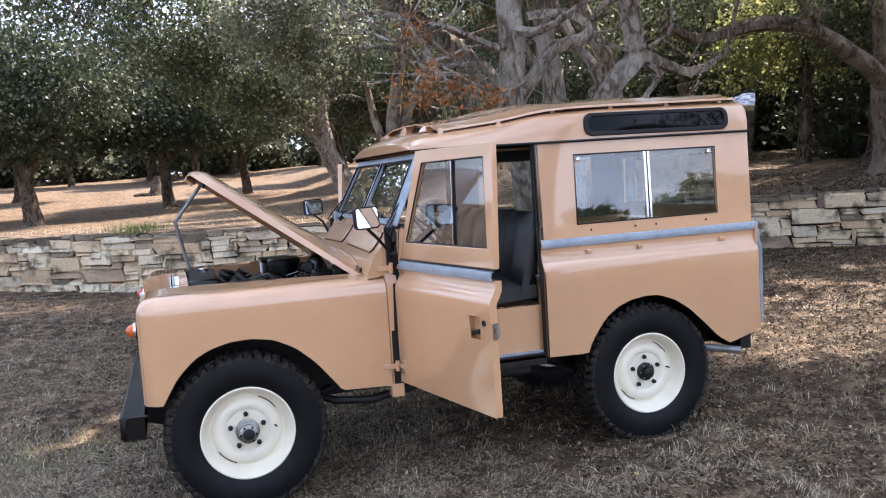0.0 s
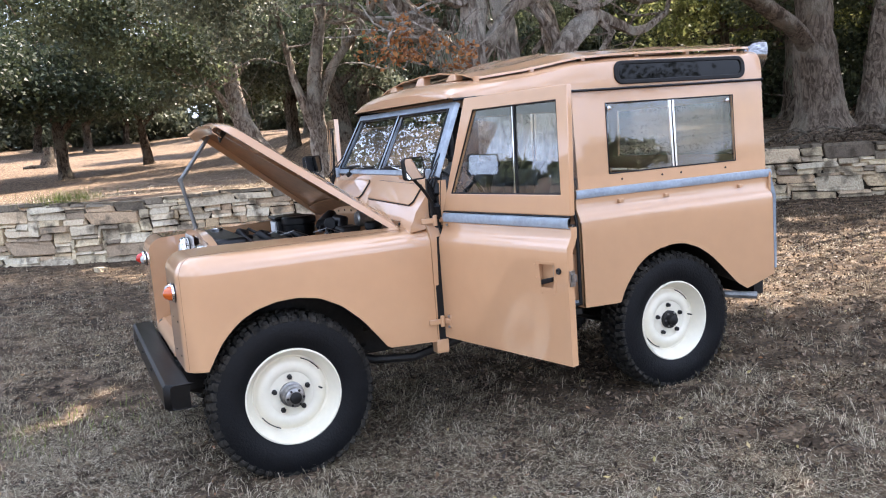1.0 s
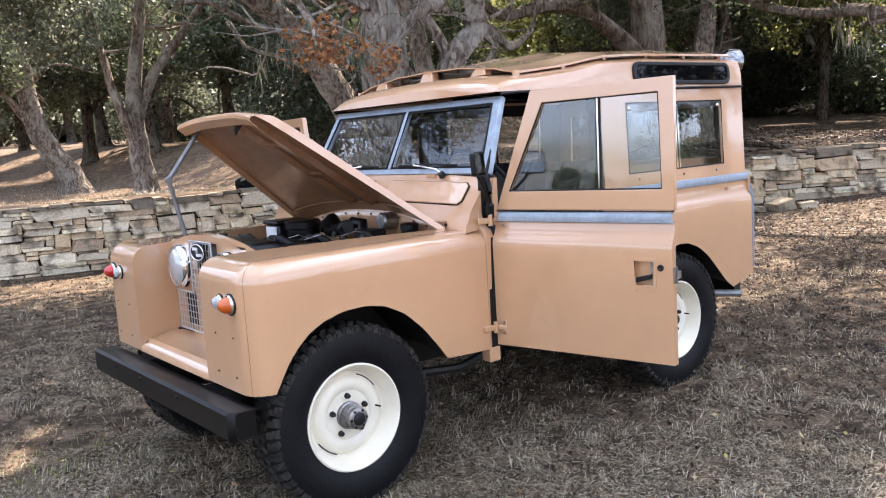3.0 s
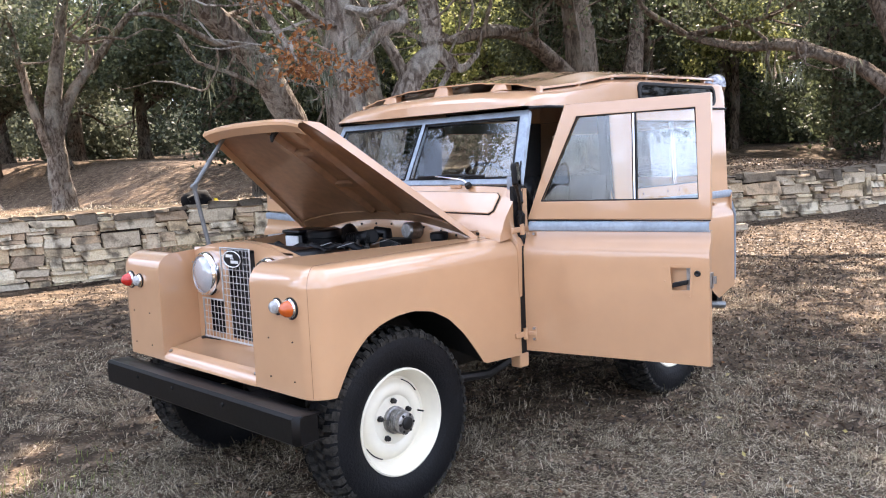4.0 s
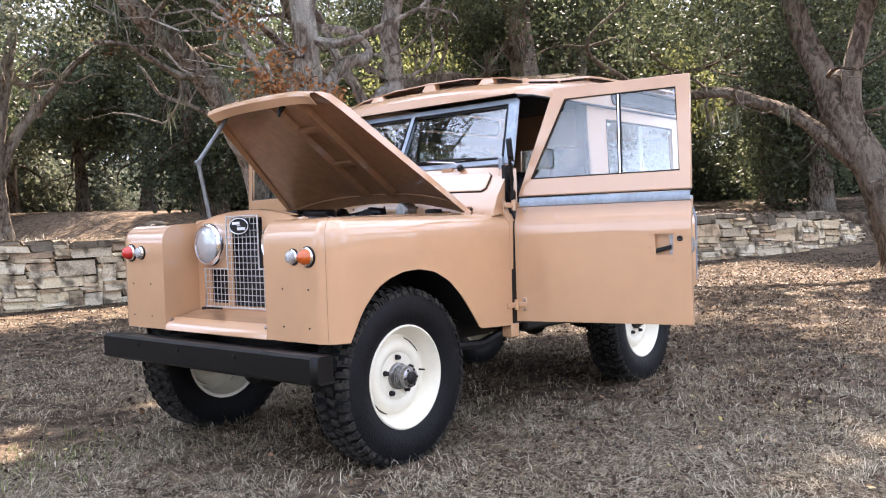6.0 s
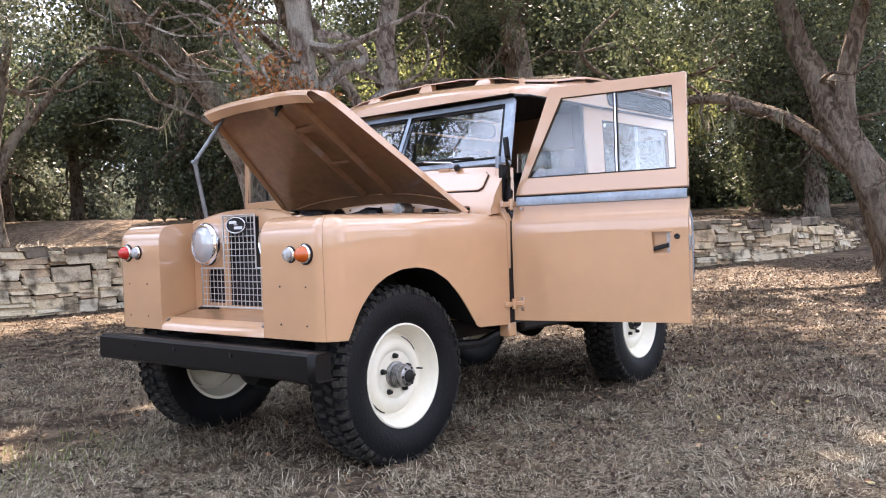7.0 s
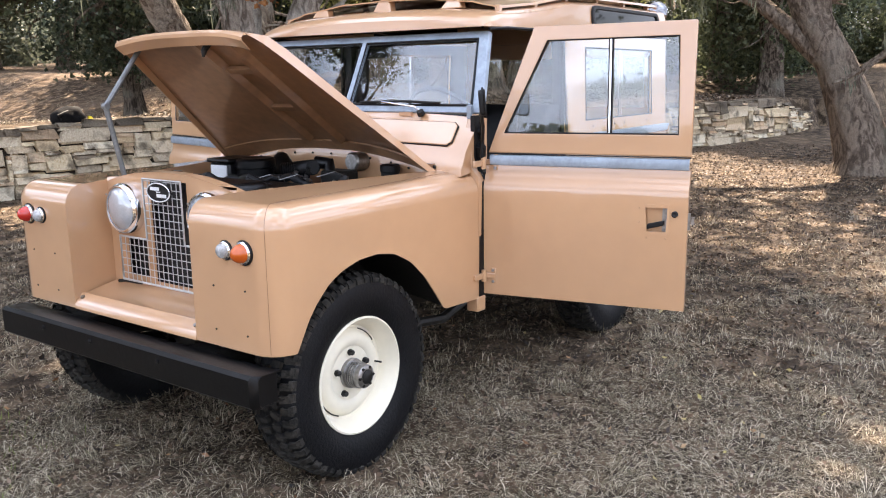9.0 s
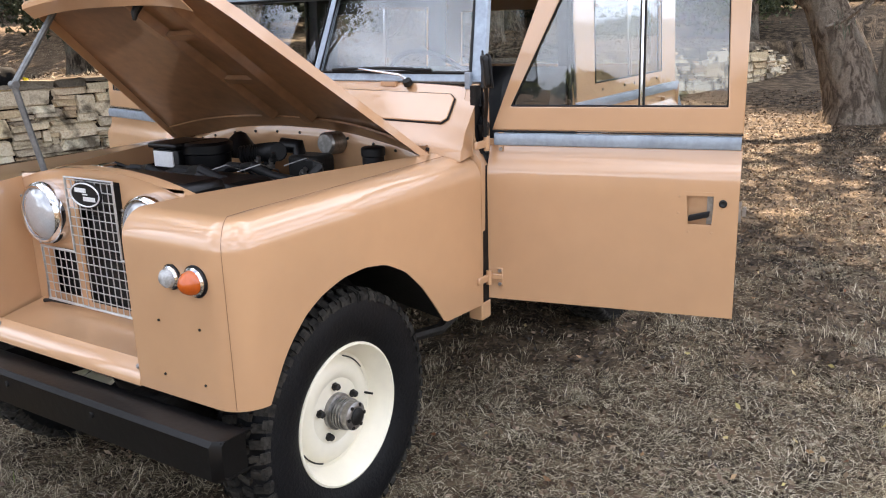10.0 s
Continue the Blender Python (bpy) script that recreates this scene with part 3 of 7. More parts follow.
# rear tub
for s in (-1, 1):
    tub = empty_part("rear_body_side", car)
    xs = sorted({1.60, 1.70, 1.80, 2.76, 2.84, *np.linspace(1.835, 2.73, 46), 2.93, 2.945})
    zr = [.0, .25, .5, .72, .86, 1.0]
    rows = []
    for k in zr:
        rows.append([(x, s * .80, np.interp(x, *ARCH_R) + (1.02 - np.interp(x, *ARCH_R)) * k) for x in xs])
    for z in (1.04, 1.06, 1.085, 1.12, 1.19):
        rows.append([(x, s * side_y(z), z) for x in xs])
    part("skin", sheet(rows), PAINT, tub, thick=.004, out=(0, s, 0))
    part("door_shut_face", slab([(1.60, s * y, z) for y, z in ((.80, .565), (.80, 1.02), (.782, 1.06), (.768, 1.085), (.768, 1.19), (.70, 1.19), (.70, .565))], (.006, 0, 0)), PAINT, tub)
    part("capping", sheet([[(x, s * (side_y(z) + o), z) for x in (1.598, 1.605, 2.95, 2.957)] for z, o in ((1.140, .0), (1.143, .012), (1.163, .016), (1.183, .012), (1.187, 0))]), GALV, tub, thick=.003, out=(0, s, 0))
    for x in (1.86, 2.17, 2.70):
        part("tie_hook", boxes((x, x + .028, min(s * .770, s * .790), max(s * .770, s * .790), 1.098, 1.118)), PAINT, tub, bevel=.003)
    part("rear_corner_strip", slab([(2.944, s * .806, .60), (2.944, s * .806, 1.03), (2.944, s * .775, 1.09), (2.944, s * .775, 1.14), (2.965, s * .775, 1.14), (2.965, s * .80, 1.03), (2.965, s * .80, .60)], (0, -s * .02, 0)), GALV, tub, bevel=.004)
    outer = [(x, s * .79, float(np.interp(x, *ARCH_R)) + .012) for x in np.linspace(1.845, 2.70, 26)]
    part("wheel_arch_liner", sheet([outer, [(x, s * .60, z + .03) for x, y, z in outer], [(x, s * .40, z + .03) for x, y, z in outer], [(x, s * .40, .50) for x, y, z in outer]]), DARKSTEEL, tub, thick=.004)
rear = empty_part("tailgate", car)
part("panel", boxes((2.935, 2.947, -.785, .785, .57, 1.17)), PAINT, rear)

# hardtop
top = empty_part("hardtop", car, "tan hardtop with side windows")
for s in (-1, 1):
    side = empty_part("hardtop_side", top)
    us, vs = [1.60, 1.82, 1.90, 2.2, 2.5, 2.70, 2.925], [1.19, 1.255, 1.4, 1.5, 1.63, 1.70]
    part("panel", holed(us, vs, lambda x, z: (x + .01 * (z - 1.19), s * side_y(z), z), [(1.82, 2.70, 1.255, 1.63)]), PAINT, side, thick=.02, out=(0, s, 0))
    part("inner_lining", holed(us, vs, lambda x, z: (x + .01 * (z - 1.19), s * (side_y(z) - .024), z), [(1.82, 2.70, 1.255, 1.63)]), LINING, side, "dark lining", thick=.003, out=(0, -s, 0))
    part("corner_post", slab([(1.60, s * .768, 1.19), (1.60, s * .747, 1.70), (1.605, s * .67, 1.70), (1.605, s * .69, 1.19)], (.02, 0, 0)), LINING, side)
    q = [(1.815, s * .757, 1.25), (2.705, s * .757, 1.25), (2.71, s * .741, 1.635), (1.82, s * .741, 1.635)]
    pane = part("pane", slab(q, (0, -s * .004, 0)), PANE, side, smooth=0)
    pane.visible_shadow = False
    for k in (0, .022):
        part("pane_divider", slab([(2.252 + k, s * .760, 1.255), (2.264 + k, s * .760, 1.255), (2.266 + k, s * .744, 1.63), (2.254 + k, s * .744, 1.63)], (0, -s * .012, 0)), CHROME, side, "bright sliding-window channel")
    part("channel_gap", slab([(2.262, s * .757, 1.255), (2.276, s * .757, 1.255), (2.278, s * .741, 1.63), (2.264, s * .741, 1.63)], (0, -s * .009, 0)), BLACK, side)
    part("door_seal", tubes(([(1.592, s * .775, .585), (1.592, s * .775, 1.03), (1.592, s * .752, 1.09), (1.594, s * .732, 1.70)], .010), seg=8), BLACK, side)
    part("window_rubber", tubes(([(1.822, s * .766, 1.257), (2.70, s * .766, 1.257), (2.705, s * .751, 1.628), (1.826, s * .751, 1.628), (1.822, s * .766, 1.257)], .004), seg=6), BLACK, side)
    for x, z in ((1.85, 1.60), (2.665, 1.60)):
        part("knob", turned([(0, .013), (.006, .013), (.008, .010), (.008, 0)], (x, s * .749, z), (0, s, 0), 16), CHROME, side)
    for x in (1.90, 2.17, 2.30, 2.62):
        part("screw", turned([(0, .006), (.003, .006), (.004, 0)], (x, s * .768, 1.222), (0, s, 0), 8), DARKSTEEL, side)
    part("gutter", tubes(([(.955, s * .722, 1.692), (1.05, s * .752, 1.698), (1.60, s * .757, 1.700), (2.93, s * .757, 1.706)], .0075), seg=6), BLACK, top)
part("rear_panel", holed([-.745, -.62, .62, .745], [1.19, 1.28, 1.60, 1.70], lambda y, z: (2.925 + .0, y * (side_y(z) / .745) * .99, z), [(-.62, .62, 1.28, 1.60)]), PAINT, top, thick=.02, out=(1, 0, 0))
pane = part("rear_pane", boxes((2.915, 2.919, -.63, .63, 1.27, 1.61)), PANE, top, smooth=0)
pane.visible_shadow = False


def roof_z(x):
    return float(np.interp(x, [.93, .955, 1.02, 1.11, 1.436, 1.66, 2.0, 2.93], [1.700, 1.735, 1.758, 1.768, 1.805, 1.845, 1.862, 1.865]))


rows = []
for x in [.935, .945, .965, 1.02, 1.11, 1.25, 1.436, 1.55, 1.66, 1.8, 2.0, 2.3, 2.6, 2.86, 2.91, 2.93]:
    e, sec = roof_z(x) - (.03 if x > 2.92 else 0), []
    w = float(np.interp(x, [.935, 1.05], [.715, .750]))
    half = [(w, 1.703), (w - .003, 1.703 + (e - 1.703) * .55), (w - .012, e - .012), (w - .035, e), (w - .10, e + .016), (.45, e + .034), (.2, e + .044), (0, e + .046)]
    sec = half + [(-y, z) for y, z in half[-2::-1]]
    rows.append([(x, y, z) for y, z in sec])
bm = sheet(rows)
bm.verts.ensure_lookup_table()
n = len(rows[0])
bm.faces.new(bm.verts[:n])
bm.faces.new(bm.verts[-n:])
roof = part("roof", bm, PAINT, top)
for s in (-1, 1):
    light = empty_part("roof_side_window", top, "long dark glass panel in a black rubber surround")

    def stadium(x0, x1, z0, z1, out):
        r = (z1 - z0) / 2 * .8
        pts = []
        for cx, cz, a0 in ((x1 - r, z1 - r, 0), (x0 + r, z1 - r, 90), (x0 + r, z0 + r, 180), (x1 - r, z0 + r, 270)):
            pts += [(cx + r * math.cos(radians(a0 + 15 * k)), cz + r * math.sin(radians(a0 + 15 * k))) for k in range(7)]
        return [(x, s * (side_y(z) + out), z) for x, z in pts]
    part("surround", ring(stadium(1.895, 2.80, 1.722, 1.846, .016), stadium(1.922, 2.773, 1.745, 1.826, .016), (0, -s * .02, 0)), BLACK, light, bevel=.004)
    part("glass", slab(stadium(1.92, 2.775, 1.743, 1.828, .008), (0, -s * .01, 0)), DARKPANE, light)

# second roof skin on brackets
skin = empty_part("tropical_roof", car, "second tan roof skin with raised ribs, held on small brackets")


def skin_edge(x):
    return float(np.interp(x, [1.10, 1.436, 1.64, 1.75, 2.0, 2.90], [1.800, 1.836, 1.872, 1.884, 1.892, 1.900]))


rows = []
for x in [1.10, 1.12, 1.25, 1.40, 1.50, 1.60, 1.70, 1.85, 2.05, 2.3, 2.55, 2.8, 2.875, 2.895]:
    w = float(np.interp(x, [1.10, 1.5, 1.7, 2.86, 2.895], [.665, .69, .715, .715, .69]))
    e = skin_edge(x) - (.012 if x > 2.88 else 0)
    row = []
    for y in np.linspace(-1, 1, 33):
        u = abs(y)
        rib = .012 * max(0, math.cos(y * math.pi * 5)) ** 3 if u < .93 else 0
        row.append((x, y * w, e + .062 * (1 - u ** 2.4) + rib * (.6 + .4 * math.sin(x * 9))))
    rows.append([(x, -w, e - .012)] + row + [(x, w, e - .012)])
part("skin", sheet(rows), PAINT, skin, thick=.006, out=(0, 0, 1))
for s in (-1, 1):
    for x in (1.115, 1.436, 1.75, 2.1, 2.45, 2.8):
        part("bracket", boxes((x - .012, x + .012, s * .668 - .012, s * .668 + .012, roof_z(x) - .004, skin_edge(x) + .004)), PAINT, skin)
for y in (-.42, 0, .42):
    part("front_stay", slab([(1.085, y - .06, roof_z(1.1) + .035), (1.085, y + .06, roof_z(1.1) + .035), (1.105, y + .035, 1.862 - .05 * abs(y)), (1.105, y - .035, 1.862 - .05 * abs(y))], (.05, 0, 0)), PAINT, skin, bevel=.006)

# work lamp at the rear corner of the roof
wl = empty_part("work_lamp", car, "chrome work lamp on the rear roof corner")
part("shell", turned([(h * 1.35, r * 1.35) for h, r in ((-.080, 0), (-.076, .020), (-.064, .040), (-.045, .055), (-.020, .064), (.004, .067), (.012, .067), (.014, .060))], (3.03, -.63, 1.855), (.85, -.35, -.15), 28), DARK_CHROME, wl)
part("lens", turned([(h * 1.35, r * 1.35) for h, r in ((.010, .056), (.018, .03), (.020, 0))], (3.03, -.63, 1.855), (.85, -.35, -.15), 28), HLENS, wl)
part("bracket", tubes(([(2.92, -.63, 1.80), (2.98, -.63, 1.80), (3.0, -.63, 1.83)], .012)), DARKSTEEL, wl)


# doors, swung open
def front_door(s):
    H = Vector((.785, s * .80, 0))
    ang = radians(77.5)
    d = Vector((math.cos(ang), s * math.sin(ang), 0))          # from the hinge to the free edge
    nrm = Vector((-math.sin(ang), s * math.cos(ang), 0))       # outward
    door = empty_part("door", car, "front door swung wide open, sliding window above a galvanised capping")

    def at(u, z, out=0.0):
        return tuple(H + d * u + nrm * (side_y(z) - .80 + out) + Vector((0, 0, z)))
    vs = [.548, .70, .855, .975, 1.02, 1.04, 1.06, 1.085, 1.12]
    us = [0, .012, .2, .4, .6, .685, .785, .845, .857]
    part("panel", holed(us, vs, at, [(.685, .785, .855, .975)]), PAINT, door, thick=.034, out=nrm)
    part("inner_cover", slab([at(.05, .60, -.045), at(.82, .60, -.045), at(.82, 1.05, -.045), at(.05, 1.05, -.045)], nrm * -.004), VINYL, door)
    # recess with its pull lever
    part("recess", slab([at(.68, .85, -.025), at(.79, .85, -.025), at(.79, .98, -.025), at(.68, .98, -.025)], nrm * -.003), PAINT, door)
    q = [at(.682, .852, .002), at(.788, .852, .002), at(.788, .978, .002), at(.682, .978, .002)]
    qi = [at(.70, .868, .002), at(.775, .868, .002), at(.779, .965, .002), at(.692, .965, .002)]
    part("recess_edge", ring(q, qi, nrm * -.004), PAINT, door)
    lev = part("handle", slab([at(.698, .876, .002), at(.765, .894, .002), at(.768, .914, .002), at(.70, .898, .002)], nrm * -.014), BLACK, door, "black pull lever", bevel=.004)
    part("lever_plate", slab([at(.757, .868, -.016), at(.776, .868, -.016), at(.776, .96, -.016), at(.757, .96, -.016)], nrm * -.008), STEEL, door)
    part("lock", turned([(0, .013), (.006, .013), (.008, .009), (.006, .006), (.004, 0)], at(.808, .942, 0), nrm, 20), DARKSTEEL, door, "round key lock")
    for u, z in ((.668, .962), (.668, .905), (.70, .842), (.775, .842)):
        part("rivet", turned([(0, .004), (.003, .003), (.0035, 0)], at(u, z, 0), nrm, 8), PAINT, door)
    for k, o in enumerate((1,)):
        part("capping", sheet([[at(u, z, off) for u in (.022, .03, .845, .853)] for z, off in ((1.113, 0), (1.117, .012), (1.137, .016), (1.155, .012), (1.159, 0))]), GALV, door, thick=.003, out=nrm)
    part("top_frame", ring([at(.010, 1.166), at(.205, 1.686), at(.857, 1.690), at(.857, 1.166)],
                           [at(.080, 1.250), at(.262, 1.630), at(.793, 1.634), at(.806, 1.252)], nrm * -.028), PAINT, door, bevel=.004)
    part("frame_joint", tubes(([at(.012, 1.163, .002), at(.857, 1.163, .002)], .003), seg=6), BLACK, door)
    pane = part("pane", slab([at(.074, 1.244, -.012), at(.260, 1.636, -.012), at(.799, 1.640, -.012), at(.812, 1.246, -.012)], nrm * -.004), PANE, door, smooth=0)
    pane.visible_shadow = False
    part("window_rubber", tubes(([at(.082, 1.252, -.004), at(.264, 1.628, -.004), at(.791, 1.632, -.004), at(.804, 1.254, -.004), at(.082, 1.252, -.004)], .004), seg=6), BLACK, door)
    part("pane_divider", slab([at(.526, 1.250, -.003), at(.533, 1.250, -.003), at(.529, 1.632, -.003), at(.522, 1.632, -.003)], nrm * -.016), CHROME, door, "bright window channel")
    for k in (-.0065, .0075):
        part("channel_rubber", slab([at(.5265 + k, 1.250, -.005), at(.5325 + k, 1.250, -.005), at(.5285 + k, 1.632, -.005), at(.5225 + k, 1.632, -.005)], nrm * -.012), BLACK, door)
    for z, w in ((1.126, .05), (.632, .05)):
        h = empty_part("hinge", door, "tan strap hinge")
        part("strap", slab([at(-.012, z - .013, .012), at(.055, z - .010, .006), at(.055, z + .010, .006), at(-.012, z + .013, .012)], nrm * -.010), PAINT, h, bevel=.003)
        part("knuckle", tubes(([tuple(H + Vector((-.016, s * .010, z - .026))), tuple(H + Vector((-.016, s * .010, z + .026)))], .011), seg=12), PAINT, h)
        part("body_strap", boxes((.70, .765, min(s * .800, s * .812), max(s * .800, s * .812), z - .014, z + .012)), PAINT, h, bevel=.003)
        part("tee", slab([at(.035, z - .034, .004), at(.055, z - .034, .004), at(.055, z + .034, .004), at(.035, z + .034, .004)], nrm * -.008), PAINT, h, bevel=.002)
        for k in (-.025, .025):
            part("bolt", turned([(0, .007), (.006, .007), (.006, 0)], at(.045, z + k, .006), nrm, 6), STEEL, h)
    latch = empty_part("latch", door, "bright latch on the door's free edge")
    part("case", slab([at(.857, .88, -.008), at(.857, .945, -.008), at(.857, .945, -.034), at(.857, .88, -.034)], d * .008), STEEL, latch)
    part("tongue", slab([at(.868, .90, -.012), at(.868, .93, -.012), at(.868, .93, -.03), at(.868, .90, -.03)], d * .012), STEEL, latch)
    return door


doors = [front_door(s) for s in (-1, 1)]

# mirrors on arms from the hinge pillars
for s in (-1, 1):
    mir = empty_part("wing_mirror", car, "rectangular mirror in a black shell on a curved black arm")
    c = Vector((.648, s * .895, 1.385)) if s < 0 else Vector((.668, s * .85, 1.405))
    nrm = (Vector((.56, -.82, .08)) if s < 0 else Vector((.55, -.83, .05))).normalized()
    a, b = frame_at(nrm)
    pts = []
    for cx, cz, a0 in ((.062, .034, 0), (-.062, .034, 90), (-.062, -.034, 180), (.062, -.034, 270)):
        pts += [(cx + .016 * math.cos(radians(a0 + 22.5 * k)), cz + .016 * math.sin(radians(a0 + 22.5 * k))) for k in range(5)]
    part("shell", slab([c + a * u + b * v for u, v in pts], nrm * -.022), BLACK, mir, bevel=.006)
    part("rim", tubes(([c + a * u + b * v + nrm * .001 for u, v in pts + pts[:1]], .004), seg=6), BLACK, mir)
    part("glass", slab([c + a * u * .95 + b * v * .93 + nrm * .002 for u, v in pts], nrm * .001), MIRROR, mir)
    part("arm", tubes(([c - Vector((0, 0, .045)) - nrm * .012, c + Vector((.05, -s * .04, -.10)), Vector((.755, s * .815, 1.22)), Vector((.758, s * .808, 1.15))], .008)), BLACK, mir)

# bonnet, propped up
bon = empty_part("bonnet", car, "tan bonnet propped open at the front, ribbed underside")
BH = Vector((.655, 0, 1.108))
BA = math.atan2(1.680 - 1.108, .655 + .125)


def on_bonnet(f, y, up=0.0):
    """f: metres forward from the hinge line; y across; up: along the outer normal."""
    return BH + Vector((-math.cos(BA) * f, float(y), math.sin(BA) * f)) + Vector((math.sin(BA), 0, math.cos(BA))) * float(up)


LEN = .965


def crown_of(f, k):
    """Height of the bonnet's skin over its hinge plane: an arched rear, a flatter front that rolls over."""
    q = min(1, f / .8)
    return (.062 - .027 * q) - (.082 - .050 * q) * abs(k) ** (2.4 + .8 * q) - .042 * max(0, (f - .88) / .085) ** 2


rows = []
for f in [0, .02, .1, .25, .4, .55, .7, .82, .90, .94, .955, LEN]:
    w = .655 - .235 * f / LEN - (0.035 * ((f - .86) / .105) ** 2 if f > .86 else 0)
    row = [tuple(on_bonnet(f, k * w, crown_of(f, k))) for k in np.linspace(-1, 1, 21)]
    edge = [tuple(on_bonnet(f, k * w, -.045 + .012 * f / LEN)) for k in (-1, 1)]
    rows.append([edge[0]] + row + [edge[1]])
part("skin", sheet(rows), PAINT, bon, thick=.003, out=(math.sin(BA), 0, math.cos(BA)))
# thin sheet below the skin; its darker colour is the bonnet's own shade
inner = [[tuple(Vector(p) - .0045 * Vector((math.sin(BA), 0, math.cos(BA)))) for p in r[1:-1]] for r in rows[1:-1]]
part("underside", sheet(inner), PAINT_SHADED, bon, thick=.001, out=(math.sin(BA), 0, math.cos(BA)))
ks = np.linspace(-1, 1, 17)
part("front_lip", sheet([[tuple(on_bonnet(f, k * .385, crown_of(LEN, k) + d)) for k in ks] for f, d in ((LEN, .001), (LEN + .002, -.014), (LEN - .006, -.024), (LEN - .055, -.027))]), PAINT, bon, thick=.002, out=(-1, 0, -1))
for y in (-.17, .03):
    bm = bmesh.new()
    lines = []
    for f in (.13, .22, .35, .5, .65, .78, .86, .89):
        u = crown_of(f, y / .55) - .006
        lines.append([bm.verts.new(on_bonnet(f, y + dy, u + du)) for dy, du in ((-.030, 0), (-.018, -.030), (.018, -.030), (.030, 0))])
    for l0, l1 in zip(lines, lines[1:]):
        for k in range(3):
            bm.faces.new((l0[k], l0[k + 1], l1[k + 1], l1[k]))
    bm.faces.new(lines[0])
    bm.faces.new(lines[-1])
    part("stiffener", bm, PAINT_SHADED, bon)
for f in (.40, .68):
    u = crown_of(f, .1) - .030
    part("cross_rib", slab([on_bonnet(f - .012, -.15, u), on_bonnet(f + .018, -.15, u), on_bonnet(f + .018, .01, u), on_bonnet(f - .012, .01, u)], .018 * Vector((math.sin(BA), 0, math.cos(BA)))), PAINT_SHADED, bon)
part("rear_stiffener", sheet([[tuple(on_bonnet(f, k * w, crown_of(f, k) - .016)) for k in np.linspace(-1, 1, 17)] for f, w in ((.02, .63), (.05, .62), (.10, .605), (.115, .60))]), PAINT_SHADED, bon, thick=.008, out=(-math.sin(BA), 0, -math.cos(BA)))
part("catch", tubes(([on_bonnet(.87, -.06, .01), on_bonnet(.87, -.06, -.03), on_bonnet(.86, -.06, -.05)], [.016, .012, .005])), DARKSTEEL, bon)
for y in (-.60, .60):
    part("hinge", boxes((.64, .68, y - .03, y + .03, 1.10, 1.125)), PAINT_SHADED, bon)
prop = empty_part("bonnet_prop", car, "folding grey metal bonnet stay")
part("upper_arm", tubes(([(-.05, .375, 1.618), (-.229, .377, 1.389)], .011)), ROPE, prop)
part("lower_arm", tubes(([(-.229, .377, 1.389), (-.17, .375, 1.09)], .011)), ROPE, prop)
part("joint", turned([(-.013, 0), (-.013, .013), (.013, .013), (.013, 0)], (-.229, .377, 1.389), (0, 1, 0), 14), ROPE, prop)


